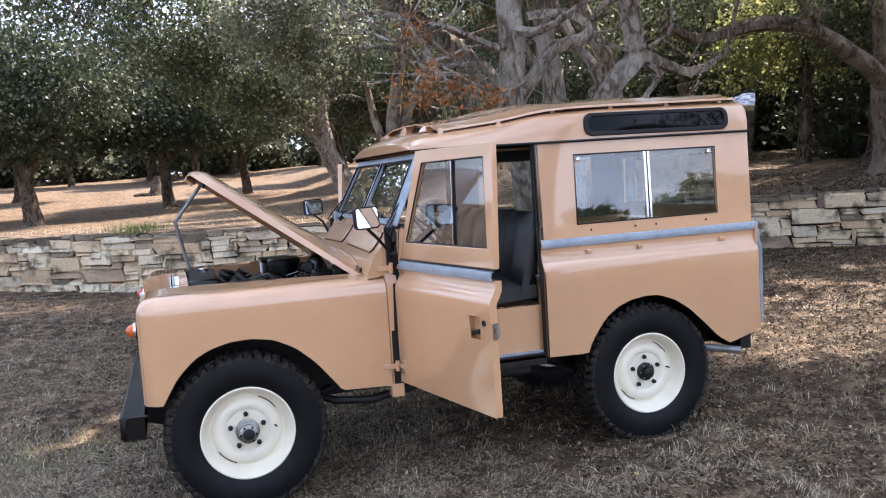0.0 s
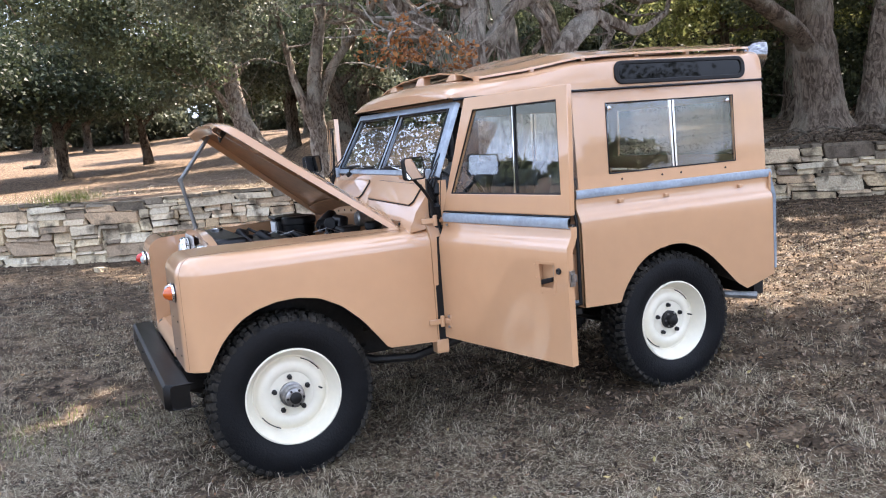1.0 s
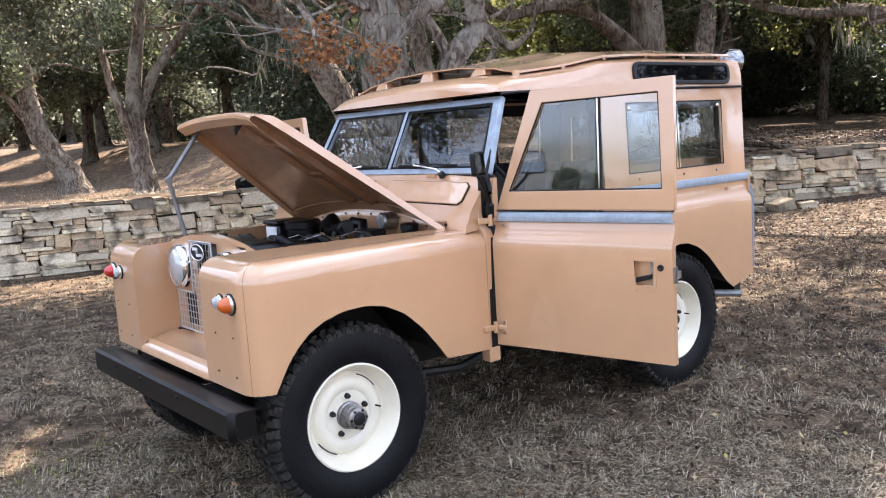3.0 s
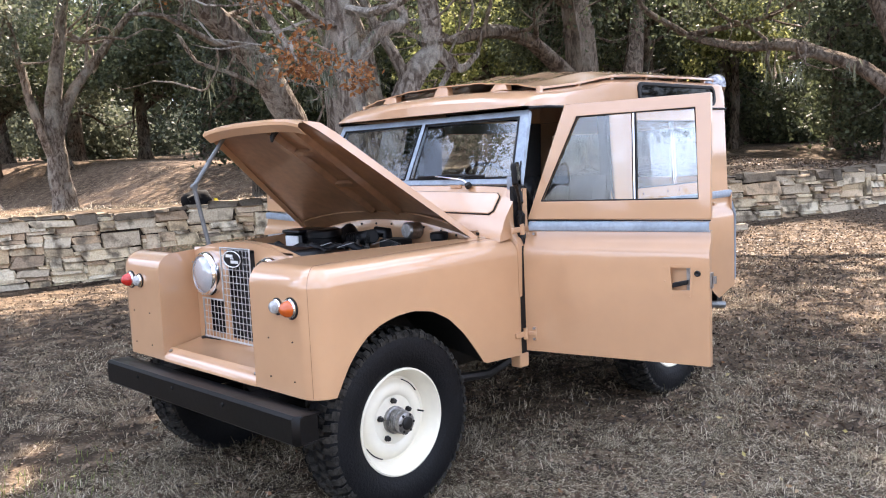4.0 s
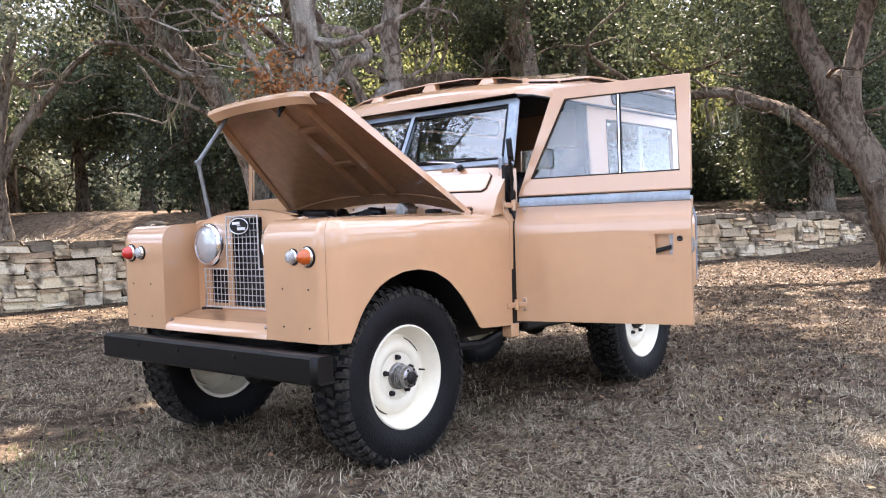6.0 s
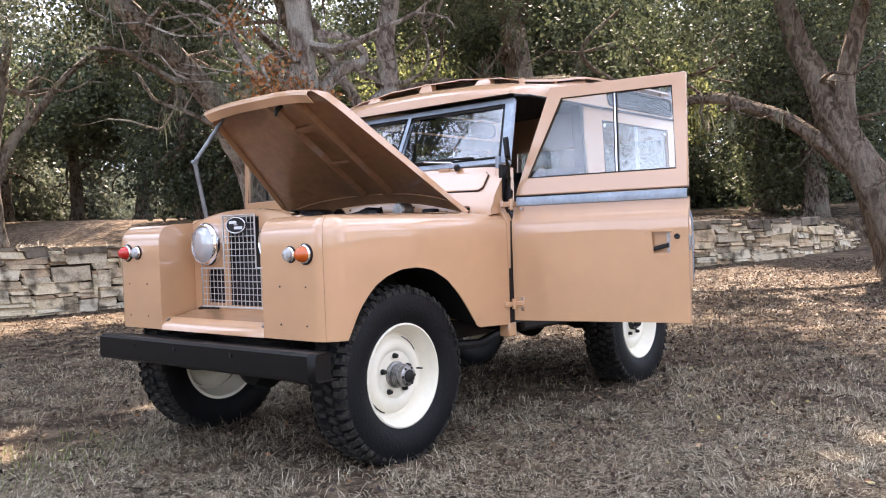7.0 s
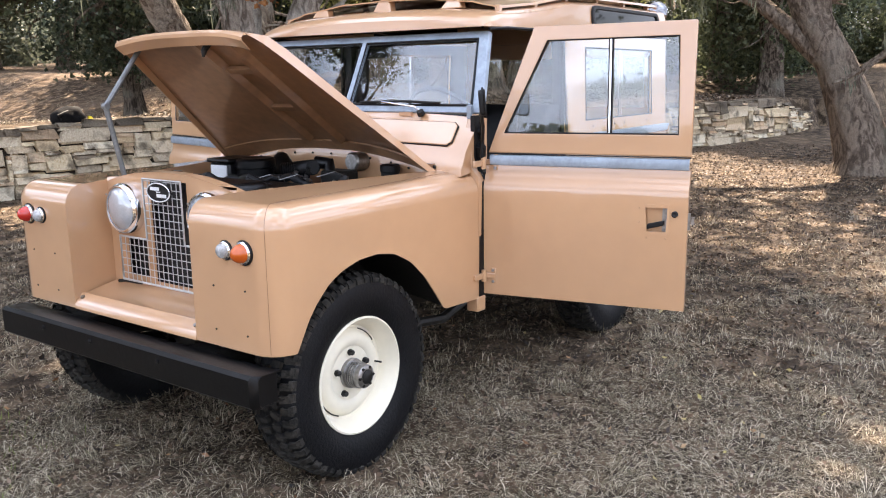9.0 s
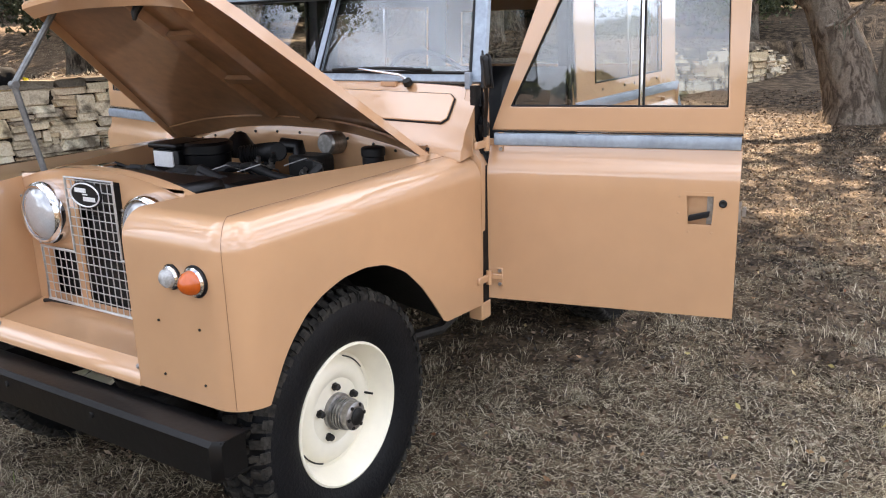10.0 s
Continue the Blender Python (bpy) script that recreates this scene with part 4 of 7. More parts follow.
# wheels
def wheel(x, s, front):
    w = empty_part("wheel", car, "cream steel wheel with an off-road tyre")
    ax = (0, s, 0)
    c = (x, s * .655, .385)
    R = .394
    tp = [(-.085, .222), (-.10, .25), (-.108, .29), (-.106, .340), (-.096, .368), (-.074, .380), (0, .382), (.074, .380), (.096, .368), (.106, .340), (.108, .29), (.10, .25), (.085, .222)]
    tyre = part("tyre", turned(tp, c, ax, 64), TYRE, w, "black mud-terrain tyre")
    bm = bmesh.new()
    rng = random.Random(7 + int(x * 10) + (1 if s > 0 else 0))
    N = 52
    for k in range(N):
        for row, (h, ln, wd) in enumerate(((-.080, .038, .025), (-.028, .042, .022), (.028, .042, .022), (.080, .038, .025))):
            a = (k + (.5 if row % 2 else 0) + rng.uniform(-.06, .06)) * math.tau / N
            ca, sa = math.cos(a), math.sin(a)
            tw = rng.uniform(-.18, .18) + (.25 if row in (1, 2) else 0) * (1 if row == 1 else -1)
            vs = []
            for rr in (.370, R + rng.uniform(-.003, .001)):
                for du, dv in ((-1, -1), (1, -1), (1, 1), (-1, 1)):
                    sh = .90 if rr > .38 else 1
                    u, v = du * wd * .55 * sh, dv * ln * .55 * sh
                    u, v = u * math.cos(tw) - v * math.sin(tw), u * math.sin(tw) + v * math.cos(tw)
                    hh = h + v
                    r2 = rr - (.018 if abs(hh) > .088 else 0)
                    vs.append(bm.verts.new((c[0] + r2 * ca - u * sa, c[1] + s * hh, c[2] + r2 * sa + u * ca)))
            for f in ((4, 5, 6, 7), (0, 1, 5, 4), (1, 2, 6, 5), (2, 3, 7, 6), (3, 0, 4, 7)):
                bm.faces.new([vs[i] for i in f])
        for sd in (-1, 1):   # shoulder lugs
            a = (k + .25) * math.tau / N
            ca, sa = math.cos(a), math.sin(a)
            vs = []
            for h, r0 in ((.100, .358), (.107, .358), (.106, .372), (.094, .385)):
                for u in (-.012, .012):
                    vs.append(bm.verts.new((c[0] + r0 * ca - u * sa, c[1] + s * sd * h, c[2] + r0 * sa + u * ca)))
            for f in ((0, 1, 3, 2), (2, 3, 5, 4), (4, 5, 7, 6), (0, 2, 4, 6), (1, 3, 5, 7)):
                bm.faces.new([vs[i] for i in f])
    part("tread", bm, TREAD, w, smooth=0)
    rp = [(.088, .2275), (.092, .2265), (.094, .220), (.084, .212), (.060, .204), (.050, .196), (.036, .190), (.020, .182), (.018, .172), (.030, .160), (.040, .150), (.044, .128), (.040, .112), (.034, .104), (.034, .04)]
    rimp = part("rim", turned(rp + [(.034, 0)], c, ax, 64), CREAM, w, "cream-painted steel rim")
    part("inner_rim", turned([(-.088, .2275), (-.086, .212), (-.02, .195), (.018, .184)], c, ax, 48), CREAM, w)
    for k in (0, 2):   # slots between disc and rim
        a0 = math.tau * (k / 4 + .09)
        bm = bmesh.new()
        pts = [(c[0] + .1705 * math.cos(a0 + j * .09), c[1] + s * .0215, c[2] + .1705 * math.sin(a0 + j * .09)) for j in range(8)]
        tube(bm, pts, .0026, 6)
        part("slot", bm, BLACK, rimp)
    for k in range(5):
        a = math.tau * k / 5 + .35
        p = (c[0] + .083 * math.cos(a), c[1] + s * .036, c[2] + .083 * math.sin(a))
        part("wheel_nut", turned([(0, .013), (.006, .013), (.006, .0105), (.018, .0105), (.022, .006), (.022, 0)], p, ax, 6), DARKSTEEL, w)
    part("valve", tubes(([(c[0] + .132, c[1] + s * .040, c[2] + .01), (c[0] + .138, c[1] + s * .072, c[2] + .01)], .004)), BLACK, w)
    if front:
        hub = empty_part("hub", w, "bare steel free-wheeling hub")
        part("flange", turned([(.03, .058), (.048, .058), (.050, .051), (.056, .051), (.057, .047), (.060, .047), (.061, .051), (.067, .051), (.068, .047), (.071, .047), (.072, .051), (.078, .051), (.079, .047), (.082, .047), (.083, .050), (.088, .050), (.089, .045)], c, ax, 32), STEEL, hub)
        part("barrel", turned([(.087, .046), (.112, .045), (.116, .038), (.118, .030), (.118, .027)], c, ax, 32), STEEL, hub)
        part("cap", turned([(.112, .029), (.122, .027), (.126, .020), (.127, 0)], c, ax, 24), DARKSTEEL, hub)
        for k in range(6):
            a = math.tau * k / 6
            part("screw", turned([(0, .006), (.006, .006), (.006, 0)], (c[0] + .037 * math.cos(a), c[1] + s * .113, c[2] + .037 * math.sin(a)), ax, 6), DARKSTEEL, hub)
    else:
        hub = empty_part("hub", w, "dark drive flange hub")
        part("flange", turned([(.03, .050), (.055, .050), (.058, .045), (.058, .03)], c, ax, 28), DARKSTEEL, hub)
        part("cap", turned([(.058, .030), (.085, .028), (.09, .02), (.09, 0)], c, ax, 24), DARKSTEEL, hub)
        for k in range(6):
            a = math.tau * k / 6
            part("screw", turned([(0, .006), (.007, .006), (.007, 0)], (c[0] + .040 * math.cos(a), c[1] + s * .058, c[2] + .040 * math.sin(a)), ax, 6), STEEL, hub)
    return w


for s in (-1, 1):
    wheel(.022, s, True)
    wheel(2.235, s, False)

# underbody
chassis = empty_part("chassis", car, "dark oily steel frame")
for s in (-1, 1):
    part("rail", boxes((-.44, 2.9, s * .36 - .04, s * .36 + .04, .43, .55)), DARKSTEEL, chassis)
    for x in (0, 2.235):
        part("leaf_spring", tubes(([(x - .5, s * .42, .47), (x - .25, s * .42, .385), (x, s * .42, .35), (x + .25, s * .42, .385), (x + .5, s * .42, .47)], .026)), DARKSTEEL, chassis)
        part("damper", tubes(([(x + .05, s * .40, .36), (x - .02, s * .36, .62)], .024)), DARKSTEEL, chassis)
for x in (0, 2.235):
    part("axle", tubes(([(x, -.60, .385), (x, .60, .385)], .042), seg=12), DARKSTEEL, chassis)
    part("differential", turned([(-.14, .03), (-.10, .10), (0, .135), (.10, .10), (.14, .03)], (x, .10 if x > 1 else .18, .385), (1, 0, 0), 20), DARKSTEEL, chassis)
part("track_rod", tubes(([(-.14, -.52, .38), (-.14, .52, .38)], .014)), DARKSTEEL, chassis)
part("gearbox", boxes((.75, 1.35, -.13, .13, .38, .66)), DARKSTEEL, chassis, bevel=.03)
part("fuel_tank", boxes((1.0, 1.55, -.70, -.42, .46, .60)), DARKSTEEL, chassis, bevel=.02)
part("cross_member", boxes((2.86, 2.93, -.72, .72, .44, .56)), DARKSTEEL, chassis)
part("sill_bracket", boxes((.80, 1.60, -.77, -.72, .53, .56)), DARKSTEEL, chassis)
part("side_pipe", tubes(([(.30, -.45, .50), (.48, -.60, .445), (.66, -.66, .44), (.95, -.62, .48)], .022)), DARKSTEEL, chassis, "dull steel exhaust pipe")
part("tail_pipe", tubes(([(2.0, -.55, .50), (2.45, -.62, .50), (2.66, -.70, .47), (2.80, -.80, .455)], .022)), ROPE, chassis, "dull steel tail pipe")
part("floor_pan", boxes((.72, 1.62, -.74, .74, .575, .59), (1.62, 2.93, -.42, .42, .575, .59)), DARKSTEEL, chassis)

# interior
part("seat_box", boxes((1.02, 1.62, -.745, .745, .59, .845)), PAINT, car)
for s in (-1, 1):
    part("sill", boxes((.80, 1.60, min(s * .745, s * .775), max(s * .745, s * .775), .585, .602)), GALV, car)
part("sill_edge", tubes(([(.80, -.775, .585), (1.60, -.775, .585)], .008)), BLACK, car)


def cushion(cx, cy, cz, lx, ly, lz, tilt=0, bulge=.02):
    bm = bmesh.new()
    n = 7
    m = pose(cx, cy, cz, 0, tilt, 0)
    for sgn in (1, -1):
        g = []
        for i in range(n):
            row = []
            for j in range(n):
                u, v = i / (n - 1) * 2 - 1, j / (n - 1) * 2 - 1
                k = (1 - u ** 4) * (1 - v ** 4)
                row.append(bm.verts.new(m @ Vector((u * lx / 2, v * ly / 2, sgn * (lz / 2 - .03 + (.03 + bulge) * k ** .5)))))
            g.append(row)
        for i in range(n - 1):
            for j in range(n - 1):
                bm.faces.new((g[i][j], g[i + 1][j], g[i + 1][j + 1], g[i][j + 1]))
        if sgn > 0:
            up = g
    per = [(i, 0) for i in range(n)] + [(n - 1, j) for j in range(1, n)] + [(i, n - 1) for i in range(n - 2, -1, -1)] + [(0, j) for j in range(n - 2, 0, -1)]
    for (a, b), (c, d) in zip(per, per[1:] + per[:1]):
        bm.faces.new((up[a][b], up[c][d], g[c][d], g[a][b]))
    return bm


for y in (-.50, 0, .50):
    seat = empty_part("front_seat", car, "black vinyl seat with stitched panels")
    part("seat_cushion", cushion(1.33, y, .905, .50, .46, .13, -3, .035), VINYL, seat)
    for k in (-.12, .12):
        part("backrest", cushion(1.555, y + k, 1.13, .43, .235, .10, 103, .035), VINYL, seat)
    part("side_knob", turned([(0, .012), (.03, .012), (.03, 0)], (1.58, y - .235, 1.0), (0, -1, 0), 10), STEEL, seat)
dash = empty_part("dashboard", car, "black dashboard with a parcel shelf")
part("panel", boxes((.83, .90, -.73, .73, 1.06, 1.33)), VINYL, dash, bevel=.02)
part("shelf", boxes((.86, 1.0, -.72, .72, 1.06, 1.09)), VINYL, dash, bevel=.01)
part("bulkhead_trim", boxes((.73, .78, -.72, .72, .60, 1.10)), DARKSTEEL, dash)
wheel_c, wheel_n = Vector((1.13, -.36, 1.27)), Vector((.80, 0, .60)).normalized()
a, b = frame_at(wheel_n)
steer = empty_part("steering_wheel", car, "thin black steering wheel")
part("ring", tubes(([wheel_c + .205 * (math.cos(k * math.tau / 36) * a + math.sin(k * math.tau / 36) * b) for k in range(37)], .011)), BLACK, steer)
for k in (90, 210, 330):
    part("spoke", tubes(([wheel_c, wheel_c + .2 * (math.cos(radians(k)) * a + math.sin(radians(k)) * b)], .007)), BLACK, steer)
part("column", tubes(([wheel_c, wheel_c - wheel_n * .35], .022)), BLACK, steer)
part("headlining", sheet([[(x, y, roof_z(x) - .012 + .02 * (1 - abs(y) / .7)) for y in (-.70, -.35, 0, .35, .70)] for x in (1.0, 1.25, 1.6, 2.0, 2.5, 2.9)]), LINING, top, "dark grey headlining")
for s in (-1, 1):
    part("rear_bench", boxes((1.75, 2.85, s * .58 - .13, s * .58 + .13, .95, 1.03)), VINYL, car, bevel=.03)
    part("inner_wheel_box", boxes((1.63, 2.93, min(s * .45, s * .76), max(s * .45, s * .76), .885, .95)), PAINT_SHADED, car)
part("load_floor", boxes((1.62, 2.93, -.44, .44, .60, .64)), PAINT_SHADED, car)
part("inner_mirror", boxes((1.0, 1.02, -.10, .10, 1.58, 1.63)), BLACK, car, bevel=.008)

# engine bay
eng = empty_part("engine", car, "black engine with hoses, air cleaner and oil bath can")
part("block", boxes((.02, .52, -.17, .15, .55, .92)), ENGINE, eng, bevel=.02)
part("rocker_cover", boxes((.03, .48, -.13, .06, .92, 1.00)), ENGINE, eng, bevel=.025)
part("fan_cowl", turned([(0, .235), (.06, .225), (.06, .19), (0, .19)], (-.11, 0, .84), (1, 0, 0), 32), ENGINE, eng)
for k in range(4):
    a = math.tau * k / 4 + .4
    part("fan_blade", slab([(-.06, .03 * math.sin(a), .84 + .03 * math.cos(a)), (-.045, .17 * math.sin(a - .16), .84 + .17 * math.cos(a - .16)), (-.075, .17 * math.sin(a + .16), .84 + .17 * math.cos(a + .16))], (.004, 0, 0)), ENGINE, eng)
part("top_tank", boxes((-.20, -.03, -.36, .30, .985, 1.108)), ENGINE, eng, bevel=.025)
# two black boxes added to fill the bay's dark mass of parts and shade
part("bay_fill_box", boxes((-.02, .235, -.33, .12, .90, 1.068)), ENGINE, eng, bevel=.04)
part("side_fill_box", boxes((.10, .52, -.46, -.30, .86, 1.035)), ENGINE, eng, bevel=.03)
part("filler_cap", turned([(0, .030), (.014, .032), (.018, .026), (.018, 0)], (-.10, .13, 1.108), (0, 0, 1), 18), CHROME, eng)
part("battery", boxes((.24, .40, .20, .335, .90, 1.122)), ENGINE, eng, "black box with a pale label", bevel=.01)
part("battery_label", boxes((.234, .2395, .215, .32, 1.055, 1.112)), WHITE, eng)
part("battery_lid", boxes((.228, .41, .19, .345, 1.122, 1.142)), ENGINE, eng, bevel=.008)
part("air_cleaner", turned([(0, .085), (.17, .088), (.175, .096), (.205, .096), (.215, .085), (.215, 0)], (.36, .17, .925), (0, 0, 1), 32), ENGINE, eng)
part("air_can", turned([(0, .085), (.10, .088), (.12, .08), (.13, .05), (.14, .045)], (.32, .42, .90), (0, 0, 1), 28), ENGINE, eng)
part("air_horn", turned([(0, .085), (.05, .065), (.10, .022), (.108, 0)], (.545, .20, 1.045), (.2, 0, 1), 20), ENGINE, eng)
for y0, y1, x0, z0, r in ((.10, -.22, .06, 1.085, .022), (.24, -.05, -.02, 1.095, .017), (.02, -.30, .22, 1.08, .018), (-.02, -.33, -.05, 1.095, .014)):
    pts = [(x0 + .10 * k / 6 + .05 * math.sin(k * 1.1), y0 + (y1 - y0) * k / 6, z0 - .05 * (k / 3 - 1) ** 2 + .012 * math.sin(k * 2.0)) for k in range(7)]
    part("hose", tubes((pts, r), seg=10), BLACK, eng)
for y0, x0 in ((-.10, .10), (-.20, .16), (-.26, .32)):
    pts = [(x0, y0, 1.08), (x0 + .06, y0 - .05, 1.10), (x0 + .13, y0 - .06, 1.07), (x0 + .18, y0 - .02, 1.0)]
    part("cable", tubes((pts, .0022), seg=6), STEEL, eng)
part("alternator", turned([(0, .055), (.10, .06), (.11, .05), (.115, .02), (.13, .02)], (.18, -.27, .98), (-1, 0, 0), 24), DARKSTEEL, eng)
ribs = [(.46 + .04 * math.sin(math.pi * k / 40), .10 - .20 * k / 40, 1.075 + .025 * (k / 40)) for k in range(41)]
part("ribbed_hose", tubes((ribs, [.036 if k % 2 else .031 for k in range(41)]), seg=14), BLACK, eng)
part("carburettor", boxes((.47, .58, -.27, -.13, .93, 1.088)), DARKSTEEL, eng, bevel=.015)
part("intake_elbow", tubes(([(.51, -.16, 1.0), (.51, -.16, 1.07), (.525, -.14, 1.112), (.50, -.08, 1.118)], .029), seg=14), ENGINE, eng)
for z in (1.035, 1.075):
    part("hose_clip", turned([(0, .033), (.010, .033), (.010, .029)], (.51, -.16, z), (0, 0, 1), 18), CHROME, eng)
part("chrome_can", turned([(0, .0), (0, .042), (.07, .042), (.08, .034), (.08, 0)], (.645, -.235, 1.118), (-1, 0, .05), 22), STEEL, eng)
part("reservoir", turned([(0, .040), (.05, .040), (.055, .044), (.08, .044), (.085, .036), (.085, 0)], (.585, -.445, 1.035), (0, 0, 1), 22), BLACK, eng, "black fluid reservoir cap")
part("reservoir_base", turned([(0, .046), (.03, .046), (.03, .03)], (.585, -.445, 1.02), (0, 0, 1), 20), STEEL, eng)
rng = random.Random(5)
for k in range(12):
    y0, x0 = rng.uniform(-.32, .32), rng.uniform(-.05, .3)
    pts = [(x0, y0, .95 + rng.uniform(0, .08)), (x0 + .1, y0 + rng.uniform(-.12, .12), 1.03 + rng.uniform(-.02, .05)), (x0 + .22, y0 + rng.uniform(-.15, .15), 1.0 + rng.uniform(-.03, .05)), (x0 + .3, y0 + rng.uniform(-.1, .1), .92)]
    part("hose" if k % 3 else "cable", tubes((pts, rng.choice([.006, .009, .014]))), ENGINE if k % 3 else DARKSTEEL, eng)
for k in range(9):
    y0, x0 = rng.uniform(-.26, .02), rng.uniform(.40, .56)
    part("fitting", turned([(0, .014), (.012, .014), (.012, .009), (.03, .009), (.032, 0)], (x0, y0, 1.0 + rng.uniform(.02, .09)), (rng.uniform(-.6, .6), rng.uniform(-1, 0), 1), 10), STEEL if k % 2 else DARKSTEEL, eng)
part("bay_floor", boxes((-.2, .66, -.36, .36, .50, .53)), DARKSTEEL, eng)
part("bay_lip", tubes(([(.655, y, 1.128 - .02 * (abs(y) / .66) ** 4) for y in np.linspace(-.64, .64, 15)], .007)), BLACK, bulk)


# ---------- terrain ----------
WALL_LINE = [(-9.5, 15.6), (-6, 12.1), (-2.6, 8.9), (-1.4, 7.95), (0, 7.25), (1.5, 6.9), (3, 6.7), (4.7, 6.25), (6.5, 5.4), (8, 4.3), (9, 3.45), (9.9, 2.75), (11, 2.15), (12.2, 1.7), (14, 1.3), (15.4, 1.15)]


def smooth_line(pts, step=0.12):
    out = []
    P = [np.array(p, float) for p in pts]
    P = [2 * P[0] - P[1]] + P + [2 * P[-1] - P[-2]]
    for a, b, c, d in zip(P, P[1:], P[2:], P[3:]):
        n = max(2, int(np.linalg.norm(c - b) / step))
        for k in range(n):
            t = k / n
            out.append(.5 * (2 * b + (c - a) * t + (2 * a - 5 * b + 4 * c - d) * t * t + (3 * b - a - 3 * c + d) * t ** 3))
    out.append(P[-2])
    return np.array(out)


WL = smooth_line(WALL_LINE)
WS = np.r_[0, np.cumsum(np.linalg.norm(np.diff(WL, axis=0), axis=1))]


def wall_side(x, y):
    """Metres behind the wall's face (minus: in front of it)."""
    x, y = np.asarray(x, float), np.asarray(y, float)
    best, sign = np.full(x.shape, 1e9), np.zeros(x.shape)
    for a, b in zip(WL[::4], WL[4::4]):
        d = b - a
        t = np.clip(((x - a[0]) * d[0] + (y - a[1]) * d[1]) / (d @ d), 0, 1)
        dx, dy = x - a[0] - t * d[0], y - a[1] - t * d[1]
        q = np.hypot(dx, dy)
        s = np.where(d[0] * dy - d[1] * dx > 0, 1.0, -1.0)
        sign, best = np.where(q < best - 1e-9, s, sign), np.minimum(best, q)
    return best * sign


def sstep(a, b, v):
    t = np.clip((np.asarray(v, float) - a) / (b - a), 0, 1)
    return t * t * (3 - 2 * t)


def front_height(x, y):
    return .030 * np.maximum(0, x - 2.4) * sstep(60, 12, x) + .030 * np.maximum(0, y - .9) * sstep(60, 12, y) + 1.2 * sstep(14, 40, x)


def ground_height(x, y):
    x, y = np.asarray(x, float), np.asarray(y, float)
    d = wall_side(x, y)
    right = sstep(6, 11, x)
    back = .98 + (1 - right) * (-.42 * sstep(1, 9, d) + .055 * np.maximum(0, d - 17) - .05 * np.maximum(0, d - 70)) + right * (.05 * np.minimum(d, 14) + .03 * np.maximum(0, d - 14))
    front = front_height(x, y)
    k = sstep(.08, .40, d) * (1 - sstep(15.2, 19.0, x) * (1 - sstep(1.5, 6, d)))
    bumps = .018 * np.sin(x * 1.7 + y * .6) * np.sin(y * 1.3 - x * .4) + .010 * np.sin(x * 4.1 + 1) * np.sin(y * 3.7)
    near = np.exp(-((x - 1.1) ** 2 / 3.2 + y ** 2 / 2.2))
    return front * (1 - k) + back * k + bumps * (1 - near) * sstep(.3, 1.2, np.abs(d)) + .012


def spaced(fine0, fine1, step, lo, hi):
    mid = list(np.arange(fine0, fine1, step))
    out, v, s = [], fine1, step
    while v < hi:
        out.append(v)
        s *= 1.22
        v += s
    low, v, s = [], fine0, step
    while v > lo:
        s *= 1.22
        v -= s
        low.append(v)
    return np.array(low[::-1] + mid + out + [hi])


gx, gy = spaced(-7, 17, .15, -900, 900), spaced(-1, 13, .15, -900, 900)
GX, GY = np.meshgrid(gx, gy)
GZ = ground_height(GX, GY)
nx, ny = len(gx), len(gy)
idx = np.arange(nx * ny).reshape(ny, nx)
faces = np.stack([idx[:-1, :-1], idx[:-1, 1:], idx[1:, 1:], idx[1:, :-1]], -1).reshape(-1, 4)


